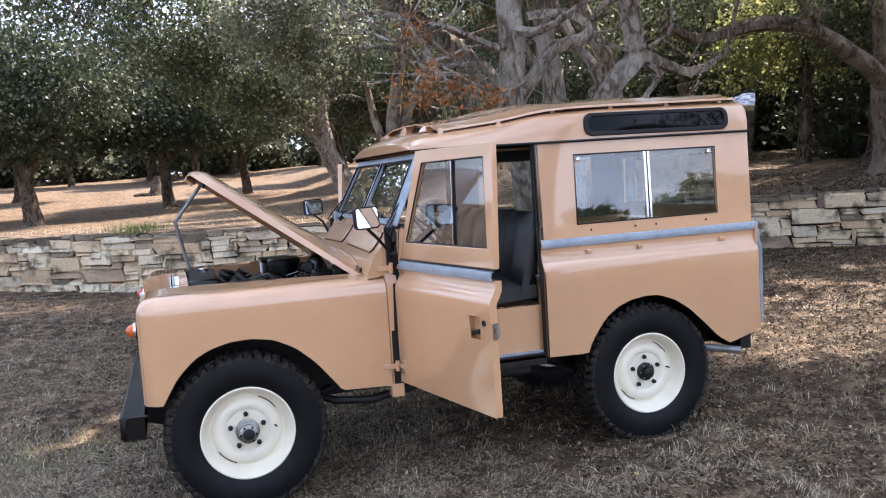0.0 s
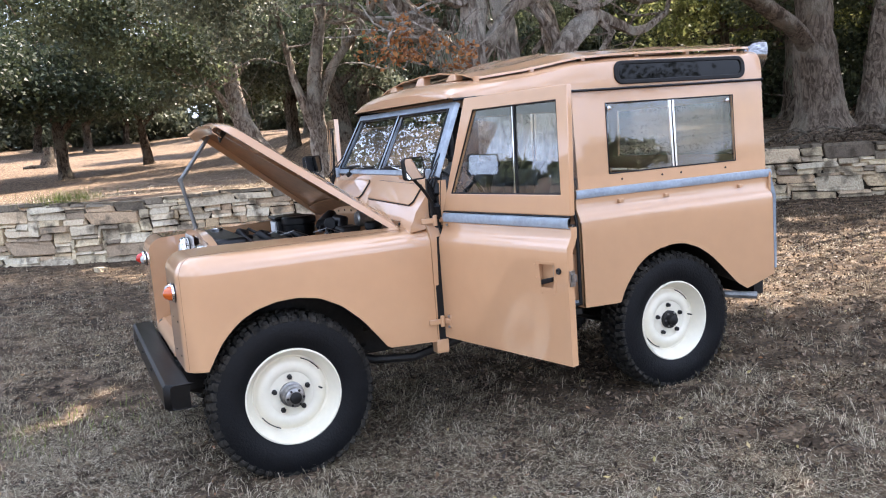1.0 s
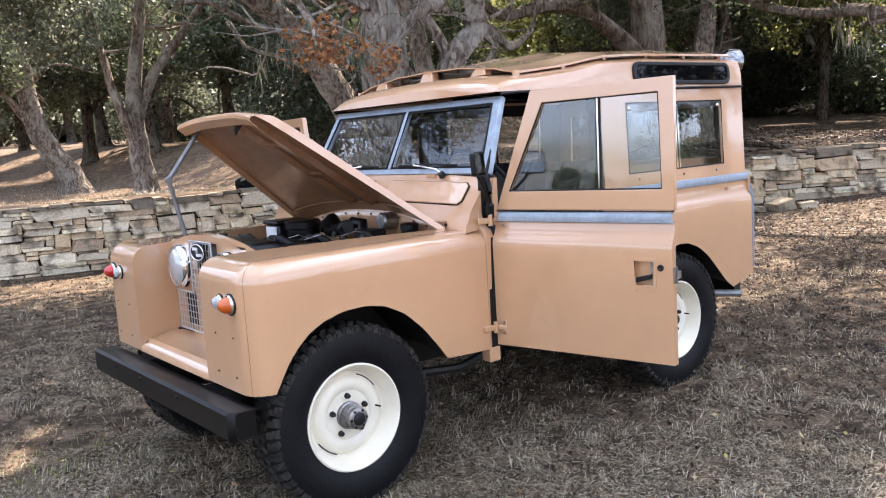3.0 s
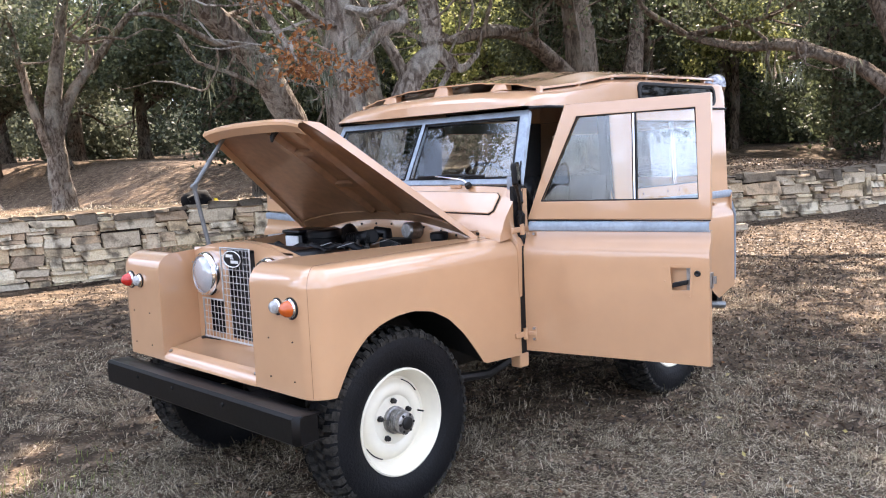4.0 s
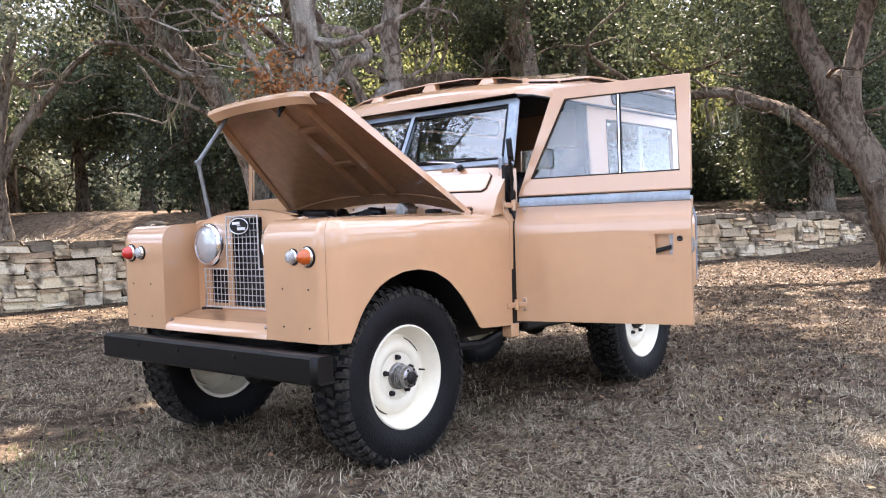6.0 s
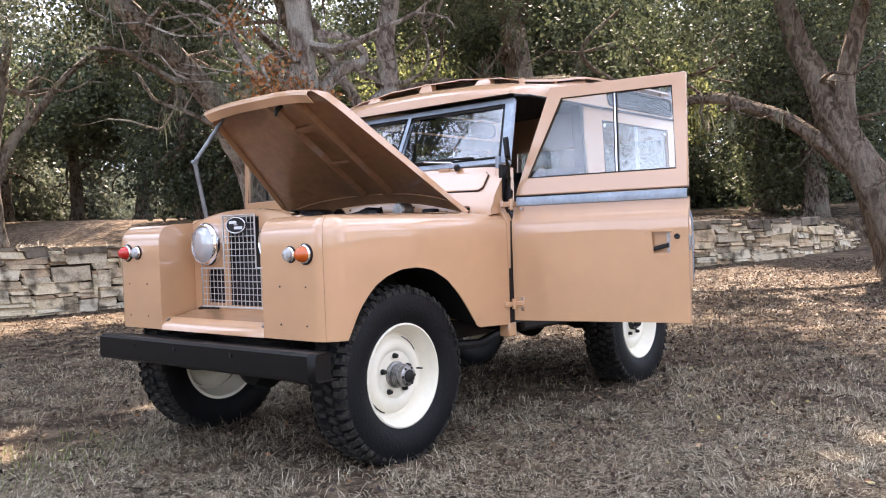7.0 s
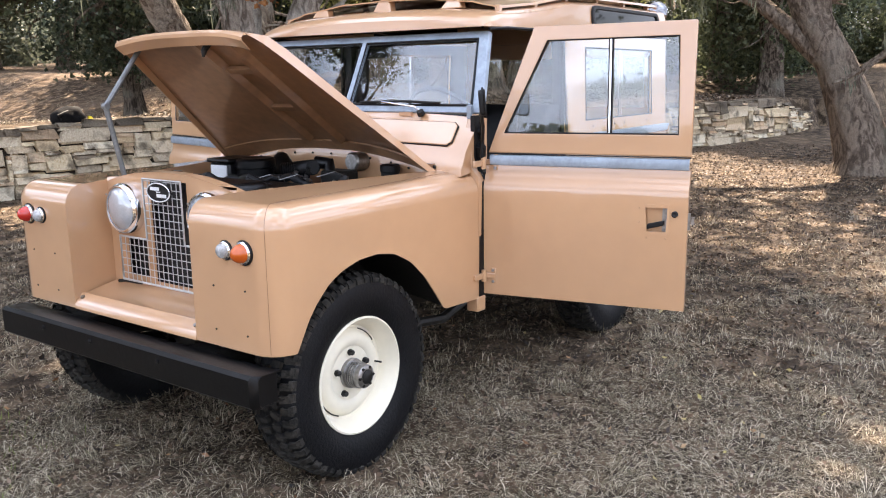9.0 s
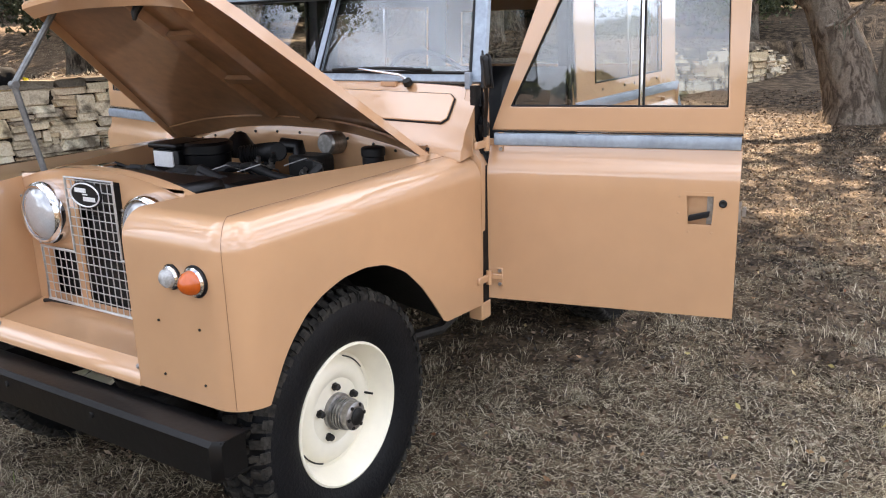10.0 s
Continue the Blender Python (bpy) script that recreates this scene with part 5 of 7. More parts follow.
def ground_mat(name, a, b, c, patch, bump=.6):
    m = bpy.data.materials.new(name)
    m.use_nodes = True
    t = m.node_tree
    p = t.nodes["Principled BSDF"]
    tc = t.nodes.new("ShaderNodeTexCoord")
    ns = []
    for sc, det in ((patch, 6), (7.0, 8), (55.0, 6)):
        n = t.nodes.new("ShaderNodeTexNoise")
        n.inputs["Scale"].default_value, n.inputs["Detail"].default_value = sc, det
        t.links.new(tc.outputs["Object"], n.inputs["Vector"])
        ns.append(n)
    r = t.nodes.new("ShaderNodeValToRGB")
    r.color_ramp.elements[0].position, r.color_ramp.elements[1].position = .34, .66
    r.color_ramp.elements[0].color, r.color_ramp.elements[1].color = (*a, 1), (*b, 1)
    t.links.new(ns[0].outputs["Fac"], r.inputs["Fac"])
    r2 = t.nodes.new("ShaderNodeValToRGB")
    r2.color_ramp.elements[0].position, r2.color_ramp.elements[1].position = .45, .62
    t.links.new(ns[1].outputs["Fac"], r2.inputs["Fac"])
    mx = t.nodes.new("ShaderNodeMixRGB")
    mx.inputs["Color2"].default_value = (*c, 1)
    t.links.new(r2.outputs["Color"], mx.inputs["Fac"])
    t.links.new(r.outputs["Color"], mx.inputs["Color1"])
    r3 = t.nodes.new("ShaderNodeValToRGB")
    r3.color_ramp.elements[0].position, r3.color_ramp.elements[1].position = .3, .7
    r3.color_ramp.elements[0].color, r3.color_ramp.elements[1].color = (.45, .45, .45, 1), (1.35, 1.3, 1.25, 1)
    t.links.new(ns[2].outputs["Fac"], r3.inputs["Fac"])
    mu = t.nodes.new("ShaderNodeMixRGB")
    mu.blend_type, mu.inputs["Fac"].default_value = "MULTIPLY", 1
    t.links.new(mx.outputs["Color"], mu.inputs["Color1"])
    t.links.new(r3.outputs["Color"], mu.inputs["Color2"])
    t.links.new(mu.outputs["Color"], p.inputs["Base Color"])
    p.inputs["Roughness"].default_value, p.inputs["Specular IOR Level"].default_value = .95, .15
    bp = t.nodes.new("ShaderNodeBump")
    bp.inputs["Strength"].default_value, bp.inputs["Distance"].default_value = bump, .03
    t.links.new(ns[2].outputs["Fac"], bp.inputs["Height"])
    t.links.new(bp.outputs["Normal"], p.inputs["Normal"])
    return m


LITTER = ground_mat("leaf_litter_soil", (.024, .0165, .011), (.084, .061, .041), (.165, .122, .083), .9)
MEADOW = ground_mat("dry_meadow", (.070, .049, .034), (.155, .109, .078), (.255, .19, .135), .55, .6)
me = mesh_of("ground", np.stack([GX, GY, GZ], -1).reshape(-1, 3), faces.tolist())
me.materials.append(LITTER)
me.materials.append(MEADOW)
fc = np.array([(GX.ravel()[f].mean(), GY.ravel()[f].mean()) for f in faces])
fd = wall_side(fc[:, 0], fc[:, 1])
# pale patch between the trunks: bare soil with its sunlight in the colour
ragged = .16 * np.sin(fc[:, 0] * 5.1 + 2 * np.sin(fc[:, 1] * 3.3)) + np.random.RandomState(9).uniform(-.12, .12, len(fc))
sunlit_clearing = (fd > .9) & (((fc[:, 0] - 12.2) / 2.3) ** 2 + ((fc[:, 1] - 9.3) / 2.0) ** 2 + ragged < 1)
me.polygons.foreach_set("material_index", ((fd > .2) & (fc[:, 0] < 8.5 + .25 * fc[:, 1]) & ((fc[:, 0] < 1.2) | (fd > 5.5))).astype(int) | ((fc[:, 1] < -14)).astype(int) | sunlit_clearing.astype(int))
me.polygons.foreach_set("use_smooth", [True] * len(me.polygons))
tagged(new("ground", me), "dry grassy ground with leaf litter under oaks and a pale meadow beyond", "ground", kind="structure")

# ---------- vegetation ----------


def leaf_mat(name, tones, trans=.35):
    m = bpy.data.materials.new(name)
    m.use_nodes = True
    t = m.node_tree
    p = t.nodes["Principled BSDF"]
    g = t.nodes.new("ShaderNodeNewGeometry")
    r = t.nodes.new("ShaderNodeValToRGB")
    for k, c in enumerate(tones):
        e = r.color_ramp.elements[0] if k == 0 else r.color_ramp.elements[-1] if k == len(tones) - 1 else r.color_ramp.elements.new(k / (len(tones) - 1))
        e.color = (*c, 1)
    t.links.new(g.outputs["Random Per Island"], r.inputs["Fac"])
    t.links.new(r.outputs["Color"], p.inputs["Base Color"])
    p.inputs["Roughness"].default_value, p.inputs["Specular IOR Level"].default_value = .55, .35
    tr = t.nodes.new("ShaderNodeBsdfTranslucent")
    t.links.new(r.outputs["Color"], tr.inputs["Color"])
    mx = t.nodes.new("ShaderNodeMixShader")
    mx.inputs["Fac"].default_value = trans
    t.links.new(p.outputs["BSDF"], mx.inputs[1])
    t.links.new(tr.outputs["BSDF"], mx.inputs[2])
    t.links.new(mx.outputs["Shader"], t.nodes["Material Output"].inputs["Surface"])
    return m


LEAF = leaf_mat("oak_leaves", [(.040, .054, .031), (.085, .105, .056), (.165, .188, .100)], .42)
# grey-green leaves, lightened in colour for light and haze on far growth
LEAF_PALE = leaf_mat("paled_grey_green_leaves", [(.075, .092, .066), (.135, .155, .108), (.235, .25, .175)], .42)
# darkened copy of the leaves, with the wood's shade put into its colour
LEAF_SHADE = leaf_mat("shade_darkened_leaves", [(.020, .031, .018), (.045, .060, .034), (.085, .105, .056)], .3)
# oak leaves brightened in colour, standing for sun shining through them
LEAF_LIT = leaf_mat("sunlit_toned_oak_leaves", [(.10, .12, .045), (.23, .25, .095), (.40, .41, .17)], .6)
LEAF_O = leaf_mat("dead_orange_leaves", [(.15, .055, .022), (.33, .13, .04), (.48, .22, .085)])
MOSS = leaf_mat("hanging_lichen", [(.085, .10, .070), (.14, .155, .105), (.22, .235, .165)], .35)
STRAW = leaf_mat("dry_grass_blades", [(.045, .033, .023), (.15, .113, .074), (.22, .194, .119), (.355, .295, .21), (.55, .466, .342), (.76, .67, .52)], .35)
FALLEN = leaf_mat("fallen_leaves", [(.014, .009, .006), (.040, .025, .016), (.060, .036, .022), (.090, .052, .030), (.13, .082, .052), (.18, .12, .078), (.29, .21, .142)], .1)
GREEN = leaf_mat("green_grass_blades", [(.09, .12, .03), (.16, .20, .06), (.25, .30, .08)], .4)
BARK = bark_mat("oak_bark", (.115, .088, .069), (.34, .288, .238), (.44, .415, .36))
BARK_E = bark_mat("brown_oak_bark", (.085, .064, .049), (.23, .182, .142), (.27, .235, .19))
BARK2 = bark_mat("dark_oak_bark", (.038, .028, .021), (.17, .135, .105), (.20, .185, .15))


def quads(name, pos, ax, ay, c=4):
    """One mesh of many small four-cornered (far off three-cornered) leaves: centres and half axes."""
    n = len(pos)
    v = np.empty((n, c, 3))
    if c == 4:
        v[:, 0], v[:, 1], v[:, 2], v[:, 3] = pos - ax, pos + ay * .55, pos + ax, pos - ay * .55
    else:
        v[:, 0], v[:, 1], v[:, 2] = pos - ax, pos + ay * .75 + ax * .4, pos - ay * .75 + ax * .4
    me = bpy.data.meshes.new(name)
    me.vertices.add(c * n)
    me.vertices.foreach_set("co", v.ravel())
    me.loops.add(c * n)
    me.loops.foreach_set("vertex_index", np.arange(c * n))
    me.polygons.add(n)
    me.polygons.foreach_set("loop_start", np.arange(n) * c)
    me.polygons.foreach_set("loop_total", np.full(n, c))
    me.update()
    return me


def unit(v):
    return v / np.maximum(1e-9, np.linalg.norm(v, axis=1, keepdims=True))


# openings in the crowns where the sun comes down to the ground: x, y, half length, half width, turn
GAPS = [(5.8, 1.75, 1.0, .50, 20), (7.5, -.35, 1.6, .75, 35), (6.5, -1.4, 1.1, .5, 10), (8.3, 1.2, .6, .3, 40), (-.98, 1.2, .85, .20, 48), (4.6, 3.0, .5, .22, 60), (7.0, 2.7, .5, .2, 0), (12.5, 3.6, 1.5, .6, -20), (15.2, 12.2, 1.9, 1.2, -45)]
# sunlit clumps of leaves, open towards the sun: centre and radius
LIT = [(12.2, 9.6, 4.6, 1.4), (15.5, 10.5, 5.0, 1.5), (20, 7.4, 5.2, 1.5), (4.4, 16.4, 5.6, 2.3), (2.4, 15.8, 5.2, 1.6), (2.0, 22.5, 5.2, 2.4), (3.2, 22.4, 4.3, 1.8), (6.6, 23.2, 5.6, 2.4), (8.5, 30.5, 5.0, 3.4), (3.5, 40.5, 5.5, 3.6), (16.5, 17, 6.4, 1.6)]
grng = random.Random(31)
for gcx, gcy, ga, gb, gt in list(GAPS[:5]):
    for _ in range(7):
        GAPS.append((gcx + grng.gauss(0, 1.0), gcy + grng.gauss(0, .7), grng.uniform(.12, .30), grng.uniform(.06, .14), grng.uniform(0, 180)))


def sunlit(P):
    """Which leaves hang in the sun's way to one of the openings' spots."""
    k = P[:, 2] - .15
    q = P[:, :2] - k[:, None] * np.array([math.cos(SUN_AZ), math.sin(SUN_AZ)]) / math.tan(SUN_EL)
    hit = np.zeros(len(P), bool)
    for x, y, a, b, turn in GAPS:
        close = np.nonzero((np.abs(q[:, 0] - x) < 1.5 * a + .2) & (np.abs(q[:, 1] - y) < 1.5 * a + .2))[0]
        if not len(close):
            continue
        d = q[close] - np.array([x, y])
        c, s = math.cos(radians(turn)), math.sin(radians(turn))
        u, v = d[:, 0] * c + d[:, 1] * s, d[:, 1] * c - d[:, 0] * s
        ang = np.arctan2(v / b, u / a)
        edge = 1 + .22 * np.sin(3 * ang + x * 7) + .16 * np.sin(5 * ang + y * 9) + .1 * np.sin(9 * ang + x)
        inside = (u / a) ** 2 + (v / b) ** 2 < edge ** 2
        if a > .4:   # a wide opening is itself broken by sprays of leaves
            qx, qy = q[close, 0], q[close, 1]
            inside &= np.sin(qx * 8.3 + 2.1 * np.sin(qy * 4.7)) * np.sin(qy * 9.7 + 1.8 * np.sin(qx * 5.9)) > .06
        hit[close] |= inside
    hit &= P[:, 2] > 2.4
    for x, y, z, r in LIT:
        d = P - np.array([x, y, z])
        k = d @ np.array(sd)
        hit |= (k > r * .8) & (np.linalg.norm(d - k[:, None] * np.array(sd), axis=1) < r * 1.25)
    return hit


def foliage(rs, blobs, size, per=38, spread=.30, fine=False):
    """Leaves in clumps through ellipsoids (x, y, z, rx, ry, rz, number); fine: smaller, more leaves near the car, fewer, larger ones high overhead."""
    P, S = [], []
    for x, y, z, rx, ry, rz, n in blobs:
        sb = size
        if fine:
            far = math.hypot(x + 1, y + 3.5)
            if z - rz > 1.8 + .27 * far or x + y < -3:
                sb = size * 1.25
                n = int(n * (.85 if far < 15 else .6))
            else:
                sb = min(size, max(.030, .0029 * far))
                n = int(n * min(2.6, (size / sb) ** 2 * .9))
        S.append(np.full((n, 1), sb))
        k = max(3, n // per)
        c = unit(rs.normal(size=(k, 3))) * rs.uniform(.35, 1, (k, 1)) ** .45 * np.array([rx, ry, rz]) + np.array([x, y, z])
        s = spread * rs.uniform(.6, 1.5, k)
        w = rs.randint(0, k, n)
        off = rs.normal(size=(n, 3)) * s[w][:, None] * np.array([1, 1, .62])
        P.append(c[w] + off)
    P, S = np.concatenate(P), np.concatenate(S)
    keep = ~sunlit(P)
    P, S = P[keep], S[keep]
    n = len(P)
    a = unit(rs.normal(size=(n, 3)))
    b = unit(np.cross(a, unit(rs.normal(size=(n, 3)))))
    sz = S * rs.uniform(.55, 1.35, (n, 1))
    return P, a * sz, b * sz


def bend(pts, step, rs, wob):
    P = [np.array(p, float) for p in pts]
    P = [2 * P[0] - P[1]] + P + [2 * P[-1] - P[-2]]
    out = []
    for a, b, c, d in zip(P, P[1:], P[2:], P[3:]):
        n = max(2, int(np.linalg.norm(c - b) / step))
        for k in range(n):
            t = k / n
            out.append(.5 * (2 * b + (c - a) * t + (2 * a - 5 * b + 4 * c - d) * t * t + (3 * b - a - 3 * c + d) * t ** 3))
    out.append(P[-2])
    out = np.array(out)
    out[1:-1] += rs.normal(size=(len(out) - 2, 3)) * wob
    return out


def limb_mesh(limbs, rs, sides=11, step=.22):
    """Tapered, knotty limbs: each a list of points with the radius at its foot and at its tip."""
    V, F = [], []
    for pts, r0, r1 in limbs:
        line = bend(pts, max(step, r0 * .7) if r0 > .045 else step * 1.5, rs, r0 * .04)
        seg = sides if r0 > .11 else min(sides, 7) if r0 > .045 else min(sides, 5)
        n = len(line)
        base = len(V)
        ph = rs.uniform(0, 6.28, 4)
        for i, p in enumerate(line):
            d = line[min(i + 1, n - 1)] - line[max(i - 1, 0)]
            d = Vector(d.tolist()).normalized()
            if i == 0:
                a, b = frame_at(d)
            a = (a - d * a.dot(d)).normalized()   # carried along, so that the limb does not twist
            b = d.cross(a)
            t = i / (n - 1)
            r = r0 * (1 - t) + r1 * t
            if r0 > .19:
                r *= 1 + .55 * math.exp(-float(np.linalg.norm(p - line[0])) / .22)
            for k in range(seg):
                an = k * math.tau / seg
                rr = r * (1 + .10 * math.sin(3 * an + ph[0] + i * .13) + .07 * math.sin(5 * an + ph[1] - i * .21) + .03 * math.sin(i * .9 + ph[2]) + rs.uniform(-.04, .04))
                q = Vector(p.tolist()) + rr * (math.cos(an) * a + math.sin(an) * b)
                V.append(tuple(q))
        for i in range(n - 1):
            for k in range(seg):
                F.append((base + i * seg + k, base + i * seg + (k + 1) % seg, base + (i + 1) * seg + (k + 1) % seg, base + (i + 1) * seg + k))
        F.append(tuple(base + (n - 1) * seg + k for k in range(seg)))
    return mesh_of("limbs", V, F)


def strands(rs, spots, n, lo, hi, width):
    """Tassels of thin strands that hang below some of the given spots."""
    m = max(3, n // 16)
    foot = spots[rs.randint(0, len(spots), m)] + rs.normal(size=(m, 3)) * np.array([.10, .10, .04])
    size = rs.uniform(.35, 1, m) ** 2
    k = rs.randint(0, m, n)
    top = foot[k] + rs.normal(size=(n, 3)) * np.array([.045, .045, .05])
    ln = ((lo + (hi - lo) * size[k]) * rs.uniform(.4, 1, n))[:, None]
    ax = np.concatenate([rs.normal(size=(n, 2)) * .17, -np.ones((n, 1))], 1) * ln / 2
    an = rs.uniform(0, 6.28, n)
    ay = np.stack([np.cos(an), np.sin(an), np.zeros(n)], 1) * width * rs.uniform(.5, 1.6, (n, 1))
    return top + ax, ax, ay


def oak(seed, base, trunks, blobs, label, leaf=.075, bark=None, moss=0, mossat=None, group="oaks", leaves=None, spread=.30, mlen=(.12, .5), twigs=True, corners=3, crooked=0, reach=1.6, hang=None, fine=True):
    rs = np.random.RandomState(seed)
    x, y = base
    z = float(ground_height(x, y))
    root = thing("oak_tree", label, "tree", group=group)
    limbs = list(trunks)
    if twigs:   # limbs that run out into the crown
        tips = [np.array(t[0][-1]) for t in trunks]
        for bx, by, bz, rx, ry, rz, n in blobs:
            c = np.array([bx, by, bz])
            t0 = min(tips, key=lambda p: np.linalg.norm(p - c))
            r0 = [t[2] for t in trunks][[np.allclose(t0, t[0][-1]) for t in trunks].index(True)]
            mid = (t0 + c) / 2 + rs.normal(size=3) * .25
            limbs.append(([tuple(t0), tuple(mid), tuple(c + rs.normal(size=3) * .2)], max(.03, r0 * .9), .025))
            for _ in range(3):
                e = c + rs.normal(size=3) * np.array([rx, ry, rz]) * .55
                limbs.append(([tuple(mid), tuple((mid + e) / 2 + rs.normal(size=3) * .15), tuple(e)], max(.02, r0 * .35), .008))
    for _ in range(crooked):   # gnarled boughs that twist away from the stems
        pts, r0, r1 = trunks[rs.randint(len(trunks))]
        line = bend(pts, .2, rs, 0)
        i = rs.randint(len(line) // 3, len(line))
        p, d = line[i].copy(), unit(rs.normal(size=(1, 3)) * np.array([1, 1, .35]))[0]
        way = [tuple(p)]
        for _ in range(5):
            d = unit((d + rs.normal(size=3) * np.array([.55, .55, .45]) + np.array([0, 0, .08]))[None])[0]
            p = p + d * reach * rs.uniform(.12, .28)
            way.append(tuple(p))
        r = (r0 * (1 - i / len(line)) + r1 * i / len(line)) * rs.uniform(.22, .5)
        limbs.append((way, r, .012))
        for _ in range(2):
            q = np.array(way[rs.randint(2, 6)])
            e = unit((d + rs.normal(size=3) * .8)[None])[0] * reach * .3
            limbs.append(([tuple(q), tuple(q + e * .5 + rs.normal(size=3) * .06), tuple(q + e)], r * .35, .006))
    part("trunk", limb_mesh(limbs, rs), bark or BARK, root, smooth=60)
    P, a, b = foliage(rs, blobs, leaf, spread=spread * .82, fine=fine)
    part("crown", quads("crown", P, a, b, corners), leaves or LEAF, root, smooth=0)
    if moss:
        spots = np.concatenate([bend(t[0], .3, rs, .05)[1:] for t in limbs[len(trunks):]] + [P[rs.randint(0, len(P), 200)]]) if mossat is None else np.array(mossat)
        Q, a, b = strands(rs, spots, int(moss * .9), *mlen, .010)
        part("hanging_lichen", quads("lichen", Q, a, b), hang or MOSS, root, "grey-green hanging lichen", smooth=0)["kind"] = "stuff"
    return root


GH = lambda x, y: float(ground_height(x, y))

# the old many-stemmed oak behind the car
C0 = (4.2, 4.3)
cz = GH(*C0) - .1
oak(11, C0, [
    ([(3.75, 4.1, cz), (3.6, 3.95, 1.2), (3.42, 3.75, 2.0), (3.33, 3.7, 2.35), (3.38, 3.7, 2.85), (3.34, 3.7, 3.4), (3.2, 3.9, 4.6), (3.1, 4.2, 5.6)], .205, .075),
    ([(4.15, 4.6, cz), (4.25, 4.6, 1.4), (4.27, 4.55, 2.35), (4.2, 4.55, 3.0), (4.2, 4.6, 3.6), (4.3, 4.8, 4.6), (4.2, 5.2, 6.0)], .185, .08),
    ([(4.3, 4.4, cz), (4.42, 4.2, 1.4), (4.66, 4.08, 2.3), (4.95, 4.05, 2.62), (5.12, 4.05, 2.88), (5.04, 4.05, 3.4), (5.3, 4.1, 4.2), (5.7, 4.3, 5.5)], .175, .085),
    ([(3.42, 3.72, 2.3), (3.62, 3.6, 2.62), (3.85, 3.6, 2.86), (4.20, 3.65, 2.95), (4.28, 3.65, 3.10), (4.0, 3.65, 3.24), (3.55, 3.65, 3.2)], .085, .045),
    ([(3.36, 3.7, 2.95), (3.15, 3.6, 2.86), (2.85, 3.5, 2.95), (2.55, 3.4, 3.05)], .06, .03),
    ([(3.4, 3.72, 2.2), (3.1, 3.5, 2.38), (2.75, 3.35, 2.42), (2.4, 3.2, 2.5), (2.1, 3.1, 2.55)], .06, .02),
    ([(2.4, 3.2, 2.5), (2.28, 3.3, 2.8), (2.15, 3.4, 3.1), (1.9, 3.4, 3.2), (1.5, 3.4, 3.15)], .04, .015),
    ([(5.0, 4.1, 2.9), (5.6, 4.3, 2.75), (6.4, 4.8, 2.7), (7.2, 5.2, 3.0)], .085, .04),
    ([(4.72, 4.1, 2.35), (4.6, 4.2, 2.75), (4.40, 4.3, 3.1), (4.2, 4.4, 3.6)], .085, .05),
], [
    # blobs above 6 m are out of view, placed to shade car and ground
    (4.0, 4.2, 6.1, 2.2, 2.2, 1.4, 9000), (6.4, 4.4, 6.2, 2.2, 2.2, 1.5, 8000), (4.0, 5.5, 7.2, 2.6, 2.2, 1.4, 7000),
    (1.2, 3.4, 4.2, 1.0, .8, .5, 500), (6.8, 5.2, 4.4, 1.3, 1.0, .7, 2200), (3.6, 2.9, 6.4, 1.6, 1.2, .8, 4000), (3.0, 4.8, 4.1, 1.2, .8, .5, 1400), (6.2, 1.6, 6.8, 2.3, 1.7, .9, 7000), (5.0, 2.6, 7.2, 2.4, 2.0, .8, 8000), (2.6, 2.5, 6.9, 1.6, 1.4, .7, 6000), (7.4, 2.6, 7.0, 1.8, 1.6, .8, 5000),
], "old many-stemmed oak with pale twisted limbs, standing before the stone wall", moss=900, crooked=22, mlen=(.12, .5))
# leaning stems behind it, at the wall
z = GH(5.2, 6.6) - .1
oak(14, (5.2, 6.6), [
    ([(5.0, 6.5, z), (4.75, 6.4, 1.9), (4.15, 6.2, 2.72), (3.65, 6.15, 3.15), (2.85, 6.1, 3.75), (1.8, 6.0, 4.5)], .23, .10),
    ([(3.7, 6.15, 3.1), (3.3, 6.0, 3.0), (2.6, 5.9, 3.25), (2.1, 5.8, 3.2)], .05, .02),
    ([(6.3, 6.5, z), (6.2, 6.4, 1.9), (5.95, 6.25, 2.9), (5.68, 6.2, 3.55), (5.35, 6.2, 4.1), (5.0, 6.3, 5.2)], .17, .08),
# the last three blobs are unseen crowns added to shade ground by the wall
], [(1.6, 6.4, 5.2, 1.8, 1.5, 1.0, 3800), (4.8, 6.6, 6.4, 2.0, 1.8, 1.1, 4200), (2.9, 6.6, 4.6, 1.0, .8, .5, 900), (.5, 8.5, 8.2, 2.6, 2.2, 1.0, 4200), (2.8, 7.6, 7.6, 2.0, 1.8, .9, 3200), (3.0, 10.2, 7.7, 2.6, 2.2, .8, 7000)],
    "leaning grey oak stems rising behind the wall", moss=500, crooked=14)
# tangle of bleached dead twigs hung with lichen
rs = np.random.RandomState(6)
tangle = thing("dead_branch", "tangle of bleached dead twigs hung with lichen", "branch")
tw = []
for k in range(34):
    p = np.array([2.75, 3.35, 2.42]) + rs.normal(size=3) * np.array([.28, .18, .13])
    d = rs.normal(size=3) * np.array([.30, .2, .16])
    tw.append(([tuple(p), tuple(p + d * .6 + rs.normal(size=3) * .05), tuple(p + d * 1.2 + rs.normal(size=3) * .07)], rs.uniform(.006, .014), .003))
for t in tw:
    part("twig", limb_mesh([t], rs, 5, .08), BARK, tangle)
Q, a, b = strands(rs, np.array([t[0][1] for t in tw]), 420, .06, .30, .008)
